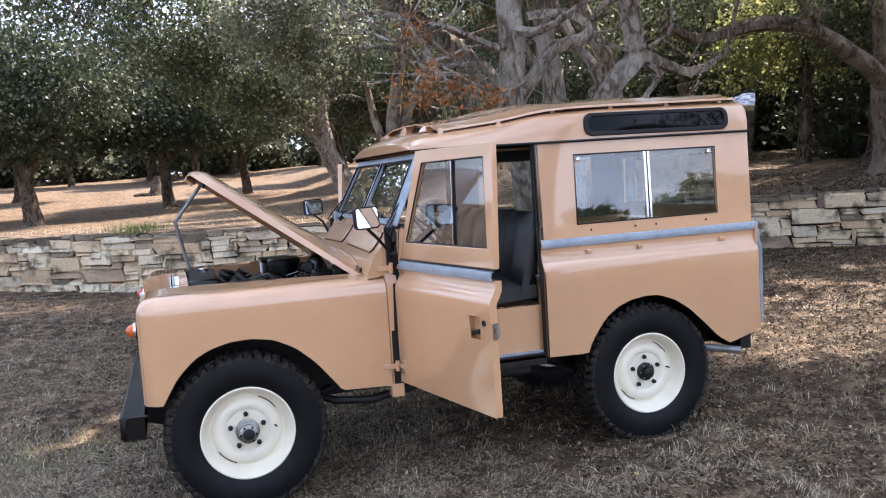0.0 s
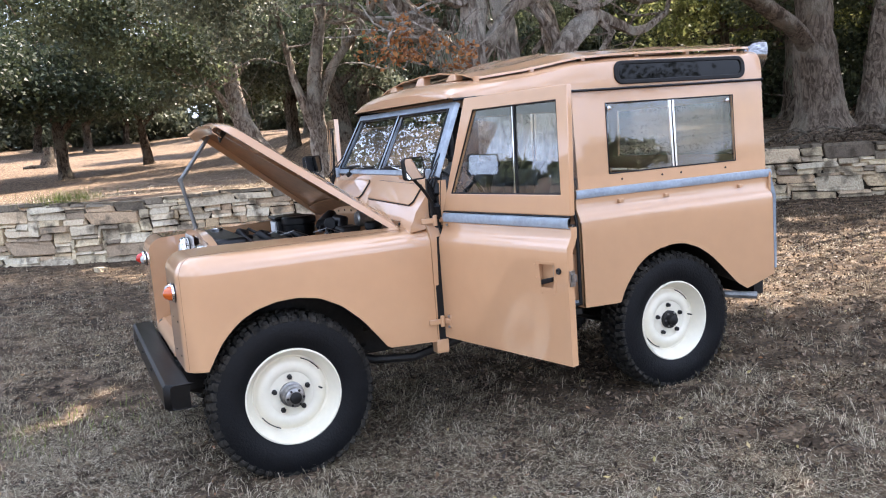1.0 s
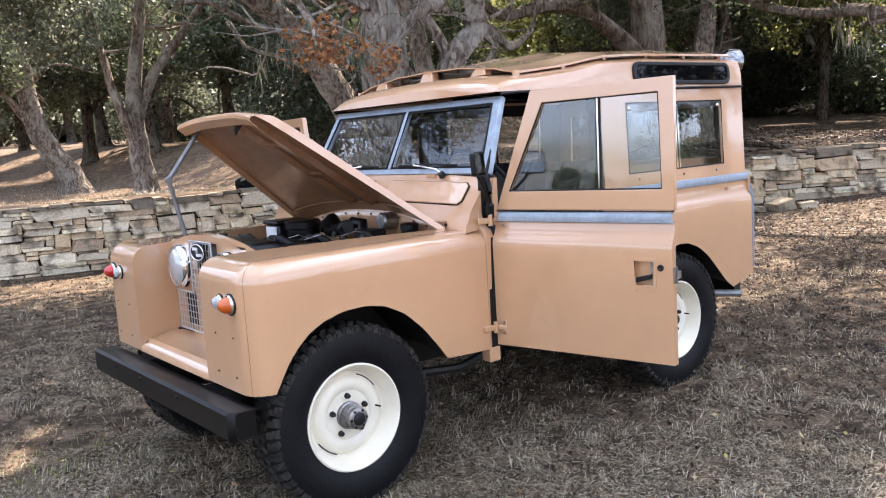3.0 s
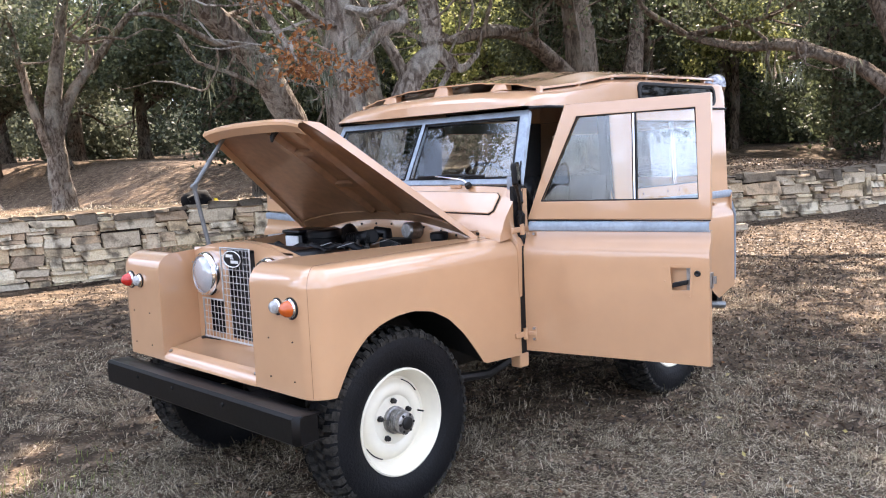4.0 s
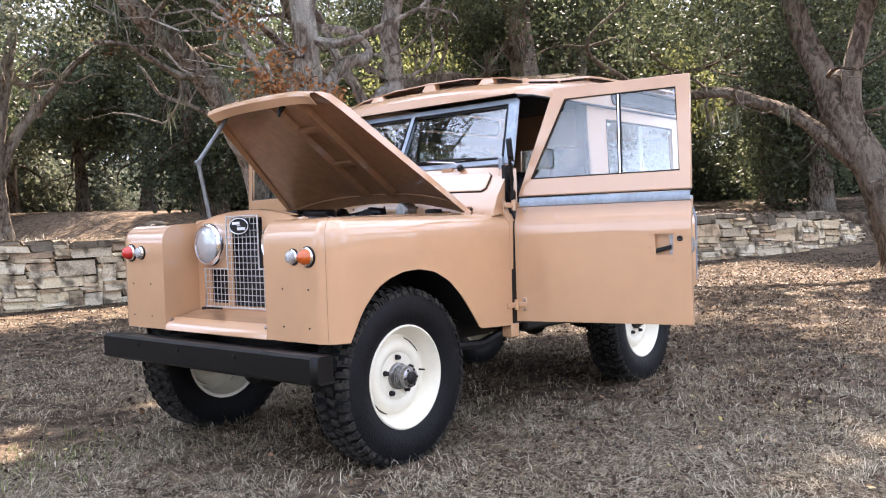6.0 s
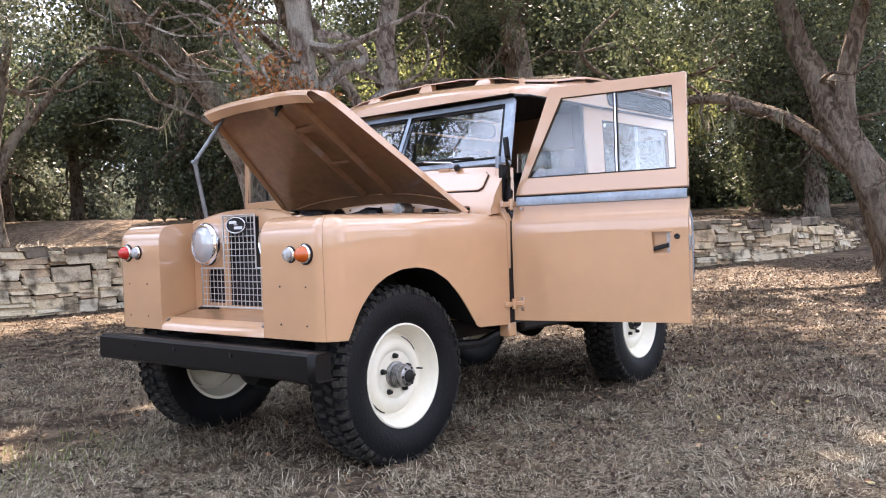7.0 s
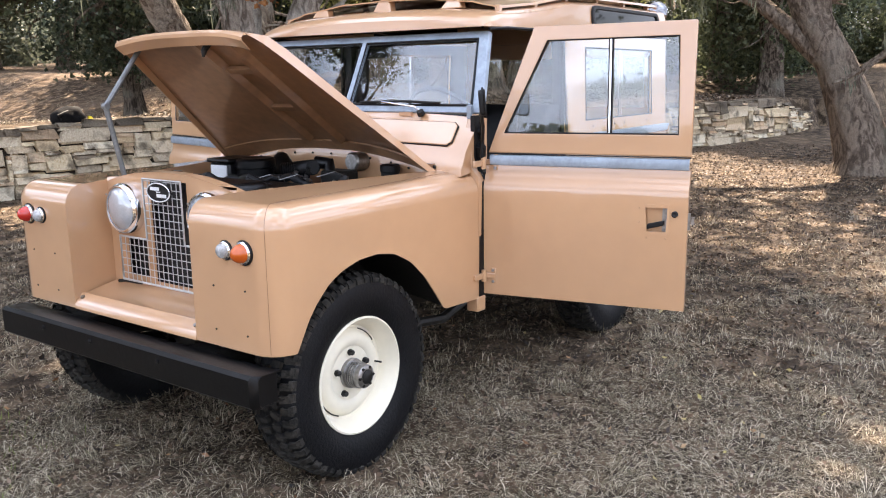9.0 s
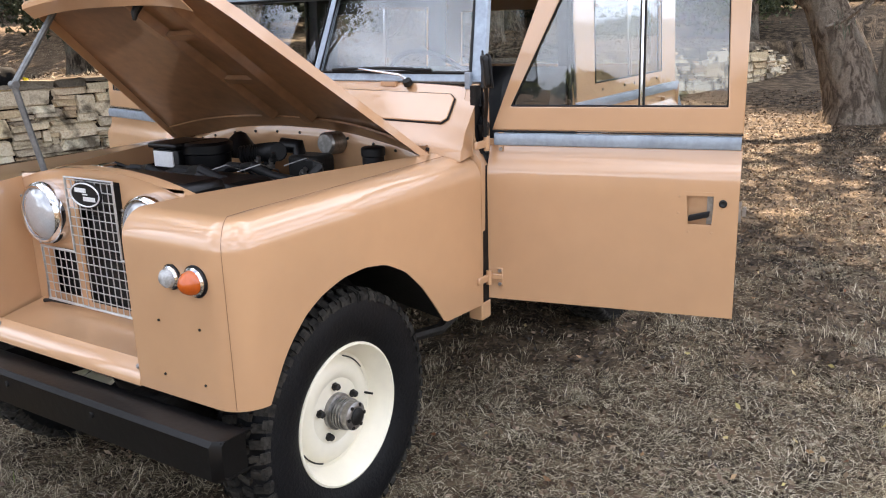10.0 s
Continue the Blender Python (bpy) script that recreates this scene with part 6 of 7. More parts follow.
part("hanging_lichen", quads("lichen", Q, a, b), MOSS, tangle, "grey-green hanging lichen", smooth=0)["kind"] = "stuff"
# dead orange leaves on a broken bough of it
rs = np.random.RandomState(3)
bough = thing("dead_bough", "broken oak bough with dead orange leaves", "branch")
for t in [([(2.9, 3.6, 2.7), (2.5, 3.1, 2.62), (2.05, 2.7, 2.52), (1.85, 2.35, 2.3)], .03, .008), ([(2.3, 2.9, 2.6), (2.5, 2.6, 2.4), (2.65, 2.5, 2.25)], .014, .005), ([(2.6, 3.2, 2.65), (2.3, 3.3, 2.95), (2.1, 3.2, 3.05)], .014, .005)]:
    part("twig", limb_mesh([t], rs, 6), BARK, bough)
P, a, b = foliage(rs, [(1.95, 2.5, 2.36, .26, .2, .20, 260), (2.3, 2.75, 2.45, .27, .2, .24, 200), (2.62, 2.55, 2.22, .18, .14, .12, 150), (2.1, 3.2, 3.0, .2, .16, .16, 130)], .026, per=14, spread=.07)
part("leaves", quads("leaves", P, a, b), LEAF_O, bough, smooth=0)

# leaning oak at the end of the wall
ez = GH(9.5, -.9) - .1
oak(12, (9.5, -.9), [
    ([(9.5, -.85, ez), (9.5, -.74, .75), (9.5, -.58, 1.2), (9.5, -.30, 1.80), (9.5, -.02, 2.31), (9.5, .32, 3.2), (9.5, .58, 3.9), (9.6, .7, 4.8)], .30, .10),
    ([(9.5, -.16, 2.05), (9.5, -.14, 2.5), (9.5, -.17, 2.86), (9.5, -.36, 3.65), (9.3, -.8, 4.8)], .15, .08),
    ([(9.45, -.40, 1.55), (9.42, .12, 2.0), (9.45, .54, 2.37), (9.45, 1.08, 2.63), (9.4, 1.50, 2.80), (9.3, 2.2, 2.86), (9.2, 2.9, 3.1)], .125, .05),
    ([(9.6, -1.22, ez), (9.6, -1.28, .7), (9.6, -1.30, 1.2), (9.6, -1.36, 1.8), (9.7, -1.6, 2.7), (9.9, -2.1, 3.8)], .23, .09),
], [
    (9.4, .8, 5.4, 2.4, 2.0, 1.2, 9000), (9.0, -1.8, 5.4, 2.2, 2.0, 1.2, 7000), (8.8, 3.0, 3.9, 1.4, 1.2, .8, 1500), (10.8, -.4, 6.0, 2.0, 2.2, 1.2, 6000), (9.2, 1.5, 3.6, .8, .8, .5, 1300),
    (9.9, -.6, 4.2, 1.2, 1.2, .7, 2200),
], "leaning twin-stemmed oak with rough grey bark beside the wall", moss=620, bark=BARK_E, crooked=9)

# thick oak behind the wall
fz = GH(10.85, 6) - .1
oak(13, (10.95, 5.9), [
    ([(11.0, 5.9, fz), (10.95, 5.9, 1.6), (10.85, 5.9, 2.5), (10.8, 5.9, 3.4), (10.4, 5.9, 5.2)], .39, .22),
    ([(11.95, 5.75, fz), (12.05, 5.7, 1.8), (12.3, 5.75, 3.0), (12.9, 5.9, 4.6)], .25, .13),
    ([(10.7, 5.88, 2.5), (10.08, 5.7, 2.87), (9.13, 5.7, 3.35), (8.23, 5.7, 3.47), (7.15, 5.7, 3.26), (6.5, 5.6, 3.45)], .16, .06),
], [
    (10.0, 6.5, 6.4, 2.8, 2.2, 1.5, 8000), (12.6, 6.6, 5.8, 2.2, 2.2, 1.6, 6000), (8.2, 5.2, 5.0, 1.3, 1.1, .7, 1600), (11.8, 7.2, 4.0, 1.4, 1.2, .9, 2600),
], "thick old oak with deeply furrowed bark behind the stone wall", moss=700, bark=BARK_E, crooked=10)

# the last of these oaks is added only to shade ground behind the wall
for k, (bx, by, h, w, lean) in enumerate(((15.9, 7.5, 6, .30, -.3), (13.2, 8.3, 7, .36, -.2), (18.2, 9.2, 6.5, .40, .5), (22.8, 8.6, 6, .30, -1.0), (17.6, 2.6, 6.5, .3, .6), (9.9, 14.8, 8.5, .26, -.3))):
    z = GH(bx, by) - .1
    oak(20 + k, (bx, by), [([(bx, by, z), (bx + lean * .15, by, z + 1.2), (bx + lean * .4, by + .1, z + 2.6), (bx + lean, by, z + h * .75)], w, w * .4),
                           ([(bx + lean * .2, by, z + 1.9), (bx - .9, by - .4, z + 3.0), (bx - 2.0, by - .6, z + 3.9)], w * .45, w * .2)],
        [(bx + lean, by, z + h, 2.8, 2.6, 1.8, 6000), (bx - 2.0, by - .6, z + 4.6, 1.8, 1.6, 1.2, 3200), (bx + 1.8, by + .8, z + 4.4, 1.8, 1.6, 1.4, 3200), (bx + .3, by + .8, z + 3.0, 1.8, 1.2, .9, 2000)],
        "oak with a tall dark trunk among dense growth", leaf=.085, moss=900, bark=BARK2, spread=.4, crooked=9, mlen=(.12, .55), reach=2.6)

# two slender oaks in the meadow
z = GH(5.6, 23.2) - .1
oak(31, (5.6, 23.2), [
    ([(5.65, 23.2, z), (5.5, 23.2, z + .7), (5.1, 23.2, z + 1.3), (4.67, 23.2, 3.0), (4.5, 23.2, 4.8), (4.3, 23.2, 6.4)], .38, .14),
    ([(5.0, 23.2, 2.1), (4.5, 23.0, 2.75), (4.0, 22.8, 3.4), (3.2, 22.6, 4.5)], .14, .06)],
    # the last two blobs hang unseen overhead, added to shade the meadow
    [(4.2, 23, 7.6, 3.4, 3.0, 1.8, 8000), (2.0, 22.5, 5.2, 2.0, 1.8, 1.1, 3600), (6.6, 23.2, 6.0, 2.0, 1.8, 1.3, 3600), (.2, 22.6, 6.6, 2.4, 2.0, 1.5, 4200), (3.2, 22.4, 4.3, 1.2, 1.0, .6, 1200), (2, 21, 10, 4.0, 3.6, 1.3, 3600), (-2, 24, 10.5, 4.0, 3.2, 1.2, 3000)],
    "leaning meadow oak with a dark swollen foot", leaf=.12, moss=420, spread=.4, crooked=8, reach=3)
z = GH(5.44, 16.6) - .1
oak(32, (5.44, 16.6), [
    ([(5.46, 16.6, z), (5.4, 16.6, z + .6), (5.35, 16.6, 1.75), (5.37, 16.6, 3.1), (5.7, 16.6, 4.8), (5.9, 16.6, 6.0)], .27, .09),
    ([(5.36, 16.6, 1.7), (5.1, 16.5, 2.3), (4.83, 16.4, 3.1), (4.7, 16.4, 3.8), (4.4, 16.2, 5.2)], .13, .05),
    ([(5.42, 16.6, 2.4), (5.8, 16.6, 3.3), (6.5, 16.6, 4.2), (7.3, 16.6, 5.2), (8.0, 16.6, 5.8)], .14, .06)],
    # the last six blobs are added high crowns, unseen, that keep sun off the meadow
    [(5.9, 16.6, 7.2, 2.6, 2.4, 1.4, 6500), (4.0, 16.0, 6.0, 1.9, 1.7, 1.2, 4200), (8.4, 16.4, 6.6, 2.0, 1.8, 1.1, 4200), (2.4, 15.8, 5.4, 1.4, 1.2, .9, 2600), (3.4, 16, 4.2, .8, .8, .5, 800), (3, 19, 9.2, 3.6, 2.8, 1.1, 3800), (1.5, 15.5, 8.6, 2.6, 2.2, 1.0, 2600), (9.4, 15.6, 7.4, 2.4, 2.2, 1.1, 4500), (7.6, 13.4, 6.9, 2.0, 1.8, .8, 3600), (12.6, 21.0, 8.2, 2.8, 2.4, 1.1, 4000), (13.0, 24.0, 8.6, 2.6, 2.2, 1.0, 3000)],
    "slender three-limbed meadow oak", leaf=.095, moss=300, spread=.34, leaves=LEAF_PALE, crooked=8, reach=2.4)
rs = np.random.RandomState(8)
P, a, b = foliage(rs, [(8.0, 16.4, 5.9, .4, .3, .4, 420)], .07, per=30, spread=.10)
ob = tagged(new("dead_leaf_cluster", quads("dead_leaf_cluster", P, a, b)), "cluster of dead orange leaves hanging in a meadow oak", "branch", kind="stuff")
ob.data.materials.append(LEAF_O)

# dark low-hung oak at the meadow's edge
z = GH(7.4, 11.4) - .1
oak(33, (7.4, 11.4), [([(7.4, 11.4, z), (7.3, 11.4, 1.6), (7.1, 11.4, 2.6), (6.8, 11.3, 4.0)], .20, .10), ([(7.25, 11.4, 1.9), (7.8, 11.2, 2.6), (8.4, 11.0, 3.4)], .09, .04)],
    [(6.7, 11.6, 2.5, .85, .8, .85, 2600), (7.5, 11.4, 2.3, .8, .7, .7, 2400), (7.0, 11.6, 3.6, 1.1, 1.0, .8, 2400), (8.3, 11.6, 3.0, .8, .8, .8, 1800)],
    "dark low-hung oak behind the stone wall", leaf=.055, leaves=LEAF_SHADE, bark=BARK2, moss=120, spread=.26, crooked=4)

# woods round the meadow and behind the wall
rs = np.random.RandomState(77)
spots = []
for k in range(9):
    spots.append((-26 + 6.2 * k + rs.uniform(-1.5, 1.5), rs.uniform(58, 76), 1))
for x, y in ((-9, 50), (-14, 44), (1.5, 62), (10, 48), (14.5, 40), (-20, 58)):
    spots.append((x, y, 1))
for k in range(17):
    spots.append((-44 + 5.0 * k + rs.uniform(-1.5, 1.5), rs.uniform(84, 96), 2))
for x, y in ((-5.5, 31), (-.5, 36), (-10.5, 37), (3.5, 41), (-16, 46), (8.5, 31)):
    spots.append((x, y, 3))
for x, y in ((19.5, 31), (24, 36), (15.5, 27.5), (29, 33), (12.5, 33), (23, 26), (31, 25), (27, 20), (36, 28), (21, 18.5), (28, 14), (34, 17), (24, 12), (31, 9.5), (38, 10), (27, 5), (33, 2), (40, 4), (18.5, 14.5), (20, 4.5), (9.5, 27), (11, 37), (44, 17), (50, 22), (48, 12), (46, 27), (20.5, 41), (13.6, 29)):
    spots.append((x, y, 0))
for k, (x, y, far) in enumerate(spots):
    z = GH(x, y) - .1
    h = rs.uniform(7.5, 10.5)
    w = rs.uniform(.24, .36)
    l = rs.uniform(-.8, .8)
    low = (1.5 if y < 20 else 2.6, 2.6, .4, 2.7)[far]
    sz = (.10, .20, .36, .11)[far] * (1.4 if x > 26 else 1)
    n = (5600, 3400, 2200, 6400)[far] if x <= 26 or far else 2200
    blobs = [(x + l, y, z + h * .78, 3.6, 3.2, 2.4, n), (x + l - 2.4, y - 1.0, z + h * .55, 2.4, 2.2, 1.7, n), (x + l + 2.4, y - .8, z + h * .55, 2.4, 2.2, 1.7, n), (x + l, y - 1.4, z + low + 1.2, 2.6, 1.8, 1.2, n)]
    if not far and y < 20:
        blobs.append((x - 1.2, y - 1.2, z + 1.2, 2.0, 1.4, 1.0, n // 2))
    oak(100 + k, (x, y), [([(x, y, z), (x + l * .2, y, z + 1.4), (x + l * .6, y, z + 3.2), (x + l, y, z + h * .6)], w, w * .4),
                          ([(x + l * .3, y, z + 2.0), (x + l * .4 + 1.2, y - .3, z + 3.2), (x + l + 2.2, y - .6, z + h * .5)], w * .5, w * .2)],
        blobs, "far oak at the edge of the meadow" if far else "dense dark oak in the wood behind the wall", leaf=sz, bark=BARK2, spread=.55 if far else .42, group="wood",
        moss=0 if far else 700, mlen=(.12, .55), leaves=LEAF_PALE if far == 3 and x > 2 else LEAF_SHADE if far == 3 or (not far and y < 22 and k % 3) or (far == 1 and x < 3) else LEAF_PALE if far == 2 and x > 0 or k % 5 == 1 else LEAF, crooked=0 if far else 5, reach=3)

# young oaks at the back; the lit ones carry sunlight in their leaf colour
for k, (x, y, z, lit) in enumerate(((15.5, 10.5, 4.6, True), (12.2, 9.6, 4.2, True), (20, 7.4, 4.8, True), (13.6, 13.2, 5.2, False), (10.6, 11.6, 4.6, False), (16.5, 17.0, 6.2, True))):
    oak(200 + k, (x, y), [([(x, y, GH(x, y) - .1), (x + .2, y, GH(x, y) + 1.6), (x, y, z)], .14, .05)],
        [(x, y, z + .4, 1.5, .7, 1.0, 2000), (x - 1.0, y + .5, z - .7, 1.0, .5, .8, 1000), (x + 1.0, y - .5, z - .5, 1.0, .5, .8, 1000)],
        "young oak with leaves coloured sunlit yellow-green" if lit else "young oak with grey-green leaves", leaf=.085, leaves=LEAF_LIT if lit else LEAF, moss=420, mlen=(.2, .8), hang=LEAF_LIT if lit else MOSS, bark=BARK2, spread=.32, group="wood")

# an oak before the wall that overhangs the car's nose, seen in the windscreen
z = GH(-6.6, 8.4) - .1
crown = []
for az, el, far, r, n in ((116, 40, 10, 1.15, 9000), (122.3, 38.3, 9.5, .48, 2600), (112, 33, 10.5, 1.1, 9000), (108, 26, 11, 1.25, 13000), (117.5, 46.5, 10, .7, 3000), (103, 20, 12, 1.5, 13000)):
    crown.append((.88 + far * math.cos(radians(az)), -.3 + far * math.sin(radians(az)), 1.5 + far * math.tan(radians(el)), r, r, r * .85, n))
oak(299, (-6.6, 8.4), [([(-6.6, 8.4, z), (-6.4, 8.4, 2.6), (-5.9, 8.6, 5.0), (-5.2, 8.8, 8.0)], .36, .16), ([(-5.8, 8.6, 5.4), (-4.4, 8.8, 6.6), (-3.2, 9.4, 7.4)], .14, .07)],
    crown, "oak standing before the wall with a crown over open ground", leaf=.036, bark=BARK2, group="wood", spread=.20, leaves=LEAF_SHADE, fine=False)

# an oak behind the camera whose low spray hangs into the rear windows' reflection
z = GH(7.6, -14.2) - .1
oak(305, (7.6, -14.2), [([(7.6, -14.2, z), (7.6, -14.0, 1.8), (7.8, -13.4, 3.6), (8.0, -13.0, 5.0)], .32, .14), ([(7.8, -13.5, 3.4), (8.6, -11.8, 3.9), (9.7, -10.3, 3.55)], .10, .03)],
    [(9.7, -10.4, 3.4, 1.3, 1.2, .55, 2600), (8.2, -12.8, 6.0, 2.2, 2.0, 1.4, 3200)], "oak in the open ground with a low hanging spray", leaf=.05, bark=BARK2, group="wood", fine=False)

z = GH(14.6, -8.6) - .1
oak(306, (14.6, -8.6), [([(14.6, -8.6, z), (14.5, -8.5, 2.0), (14.3, -8.4, 4.2)], .34, .16)],
    [(14.2, -8.3, 3.4, 1.5, 1.5, 1.3, 3600), (14.4, -8.5, 5.6, 2.0, 2.0, 1.4, 3600)], "oak in the open ground with a low dense crown", leaf=.07, bark=BARK2, group="wood", fine=False, leaves=LEAF_SHADE)

# far trees all round the open ground, seen in the glass
rs = np.random.RandomState(63)
for k in range(34):
    az, far = radians(138 + 6.1 * k + rs.uniform(-2, 2)), rs.uniform(66, 110)
    x, y, h = far * math.cos(az), far * math.sin(az), rs.uniform(1.8, 3.4)
    z = GH(x, y) - .1
    oak(310 + k, (x, y), [([(x, y, z), (x + .2, y, z + 1.2), (x, y, z + h * .6)], .4, .15)],
        [(x, y, z + h * .68, 2.8, 2.8, h * .26, 700), (x + 2.6, y - 2.0, z + h * .42, 2.6, 2.6, h * .2, 420), (x - 2.6, y + 2.0, z + h * .42, 2.6, 2.6, h * .2, 420)],
        "far oak beyond the open ground", leaf=.42, bark=BARK2, spread=.7, group="wood", twigs=False)

# bushes at the foot of the wood
rs = np.random.RandomState(41)
for k in range(5, 26):
    x = 9.0 + k * 1.05 + rs.uniform(-.5, .5)
    y = 10.5 + 3.5 * math.sin(k * .7) + max(0, 15 - x) * 1.5 - max(0, x - 22) * .35 + rs.uniform(-1, 1)
    if y < 9 and x < 20:
        continue
    z = GH(x, y)
    bush = thing("bush", "dense dark green bush at the foot of the wood", "bush", group="bushes")
    tall = rs.uniform(.7, 1.2)
    P, a, b = foliage(rs, [(x, y, z + tall, 1.5, 1.2, tall, 4200), (x + .6, y - .4, z + .4, 1.0, .8, .5, 1600)], .072, spread=.34)
    P[:, 2] = np.maximum(P[:, 2], z + .02)
    part("leaves", quads("leaves", P, a, b, 3), LEAF_SHADE if k < 8 or k % 3 == 1 else LEAF, bush, smooth=0)
    part("stems", limb_mesh([([(x, y, z - .05), (x + rs.uniform(-.3, .3), y, z + .5), (x + rs.uniform(-.7, .7), y, z + 1.3)], .03, .01) for _ in range(4)], rs, 6), BARK2, bush)

# low growth far behind the meadow; beyond y 20 in the paled leaf colour
for k, (x, y, r, tall) in enumerate([(14.6, 16.5, 2.2, 2.0), (12.0, 17.2, 2.0, 1.8), (17.6, 17.6, 2.4, 2.2), (24, 50, 3.2, 2.6), (30, 53, 3.2, 2.6), (36, 58, 3.4, 2.6), (28, 44, 3.0, 2.4), (42, 60, 3.4, 2.8), (31, 20, 3.2, 3.4), (36, 17, 3.2, 3.4), (26, 22.5, 2.8, 3.2), (50, 62, 3.4, 2.8), (13.5, 35, 2.2, 1.8), (16.5, 38, 2.4, 2.0), (18.5, 41, 2.6, 2.2), (15.5, 45, 2.6, 2.2), (21, 46, 2.6, 2.2)] + [(-24 + 5.2 * q, 76 + 3 * math.sin(q * 2.1), 3.4, 2.6) for q in range(14)]):
    z = GH(x, y)
    bush = thing("bush", "dense bush at the far edge of the meadow", "bush", group="bushes")
    P, a, b = foliage(rs, [(x, y, z + tall * .9, r, r * .8, tall, 3400), (x + r * .5, y - .4, z + tall * .4, r * .7, r * .6, tall * .5, 1200)], .13 if y < 60 else .28, spread=.42)
    P[:, 2] = np.maximum(P[:, 2], z + .02)
    part("leaves", quads("leaves", P, a, b, 3), LEAF_PALE if y > 20 else LEAF_SHADE, bush, smooth=0)
    part("stems", limb_mesh([([(x, y, z - .05), (x + rs.uniform(-.3, .3), y, z + .5), (x + rs.uniform(-.7, .7), y, z + 1.3)], .03, .01) for _ in range(4)], rs, 6), BARK2, bush)

# ---------- stone wall ----------
TONES = [(.30, .245, .175), (.72, .60, .41), (.52, .39, .245), (.78, .70, .54), (.42, .35, .26), (.70, .59, .43), (.55, .39, .25), (.24, .20, .155)]
STONE = stone_mat("field_stone", "Random", TONES, (.17, .138, .10))
STONE_I = stone_mat("field_stone_rest", "Random Per Island", TONES, (.17, .138, .10))
CAP = stone_mat("lichen_dark_stone", "Random Per Island", [(.10, .082, .062), (.24, .20, .15), (.16, .13, .10)], (.075, .062, .048))
# core behind the stones, dark for the fill and the shadow in the joints
CORE = mat("dark_joint_fill", (.06, .048, .037), rough=1.0, vary=.3, scale=10, fine=60, bump=.8, spec=.05)
wall = thing("stone_wall", "low curved dry-laid wall of pale field stones", "wall", kind="structure")


def on_wall(s, d, z):
    """A place s metres along the wall, d behind its face; z up."""
    i = min(len(WL) - 2, max(0, int(np.searchsorted(WS, s) - 1)))
    t = (s - WS[i]) / (WS[i + 1] - WS[i])
    p = WL[i] * (1 - t) + WL[i + 1] * t
    g = WL[min(i + 3, len(WL) - 1)] - WL[max(i - 2, 0)]
    g = g / np.linalg.norm(g)
    return np.array([p[0] - g[1] * d, p[1] + g[0] * d, z]), g


TOP = 1.02


def wall_top(s):
    x = on_wall(s, 0, 0)[0][0]
    return TOP + .02 * math.sin(s * .8) + .02 * math.sin(s * 2.3 + 1) - .25 * float(sstep(13.5, 15.4, x))


rows = []
ss = np.arange(0, WS[-1], .3)
for d, up in ((.05, None), (.05, 0.0), (.42, 0.0), (.42, None)):
    rows.append([tuple(on_wall(s, d, (wall_top(s) - .05) if up is not None else (GH(*on_wall(s, 0, 0)[0][:2]) - .35))[0]) for s in ss])
part("wall_core", sheet(rows), CORE, wall)

rng = random.Random(12)
units = []
for k in range(12):
    bm = bmesh.new()
    bmesh.ops.create_cube(bm, size=1.0)
    bmesh.ops.bevel(bm, geom=list(bm.edges), offset=.07, segments=1, profile=.6, affect="EDGES")
    lean, wedge, bow = rng.uniform(-.16, .16), rng.uniform(-.22, .22), rng.uniform(-.10, .10)
    for v in bm.verts:
        x, y, z = v.co
        v.co = Vector((x + z * lean, y + x * bow, z * (1 + x * wedge)))
        v.co += Vector((rng.uniform(-.05, .05), rng.uniform(-.10, .10), rng.uniform(-.09, .09)))
    me = bpy.data.meshes.new("stone")
    bmesh.ops.recalc_face_normals(bm, faces=bm.faces)
    bm.to_mesh(me)
    bm.free()
    units.append(me)
CELL = .046
nS = int(WS[-1] / CELL)
rowsN = 20
busy = np.zeros((nS + 20, rowsN + 8), bool)
stones = []
for j in range(rowsN):
    i = 0
    while i < nS:
        if busy[i, j]:
            i += 1
            continue
        h = rng.choice([1, 1, 1, 1, 1, 1, 2, 2, 2, 2, 3, 3, 4, 5]) if rng.random() > .022 or j > 9 else rng.choice([7, 8, 9])
        if j + h > rowsN:
            h = rowsN - j
        w = int(h * rng.uniform(1.5, 3.0)) + rng.choice([2, 3, 4, 5, 6, 7]) if h < 7 else rng.choice([5, 6, 7, 9])
        while h > 1 and busy[i:i + 1, j:j + h].any():
            h -= 1
        k = 1
        while k < w and i + k < nS and not busy[i + k, j:j + h].any():
            k += 1
        busy[i:i + k, j:j + h] = True
        stones.append((i * CELL, k * CELL, j, h))
        i += k


def stone_pose(s, w, j, h, r):
    p, g = on_wall(s + w / 2, 0, 0)
    base = GH(p[0], p[1])
    lo = base - .06
    sc = (wall_top(s + w / 2) - lo) / (rowsN * CELL)
    z = lo + (j + h / 2) * CELL * sc
    dep = .26 + r.uniform(0, .06)
    out = r.uniform(-.030, .026) + .012 * (1 - j / rowsN) * 2
    c, _ = on_wall(s + w / 2, dep / 2 - out, z)
    yaw = math.degrees(math.atan2(g[1], g[0])) + r.uniform(-2, 2)
    m = pose(c[0], c[1], c[2] + r.uniform(-.008, .008), r.uniform(-1.5, 1.5), r.uniform(-2, 2), yaw)
    return m @ Matrix.Diagonal((w * .99 - .001, dep, h * CELL * sc * .97 + .001, 1))


near = [q for q in stones if -0.9 < on_wall(q[0], 0, 0)[0][0] < 3.0 or 9.3 < on_wall(q[0], 0, 0)[0][0] < 12.2]
near.sort(key=lambda q: -q[1] * q[3])
near = set(q for q in near[:330] if q[2] + q[3] < rowsN)
V, F, VC, FC = [], [], [], []
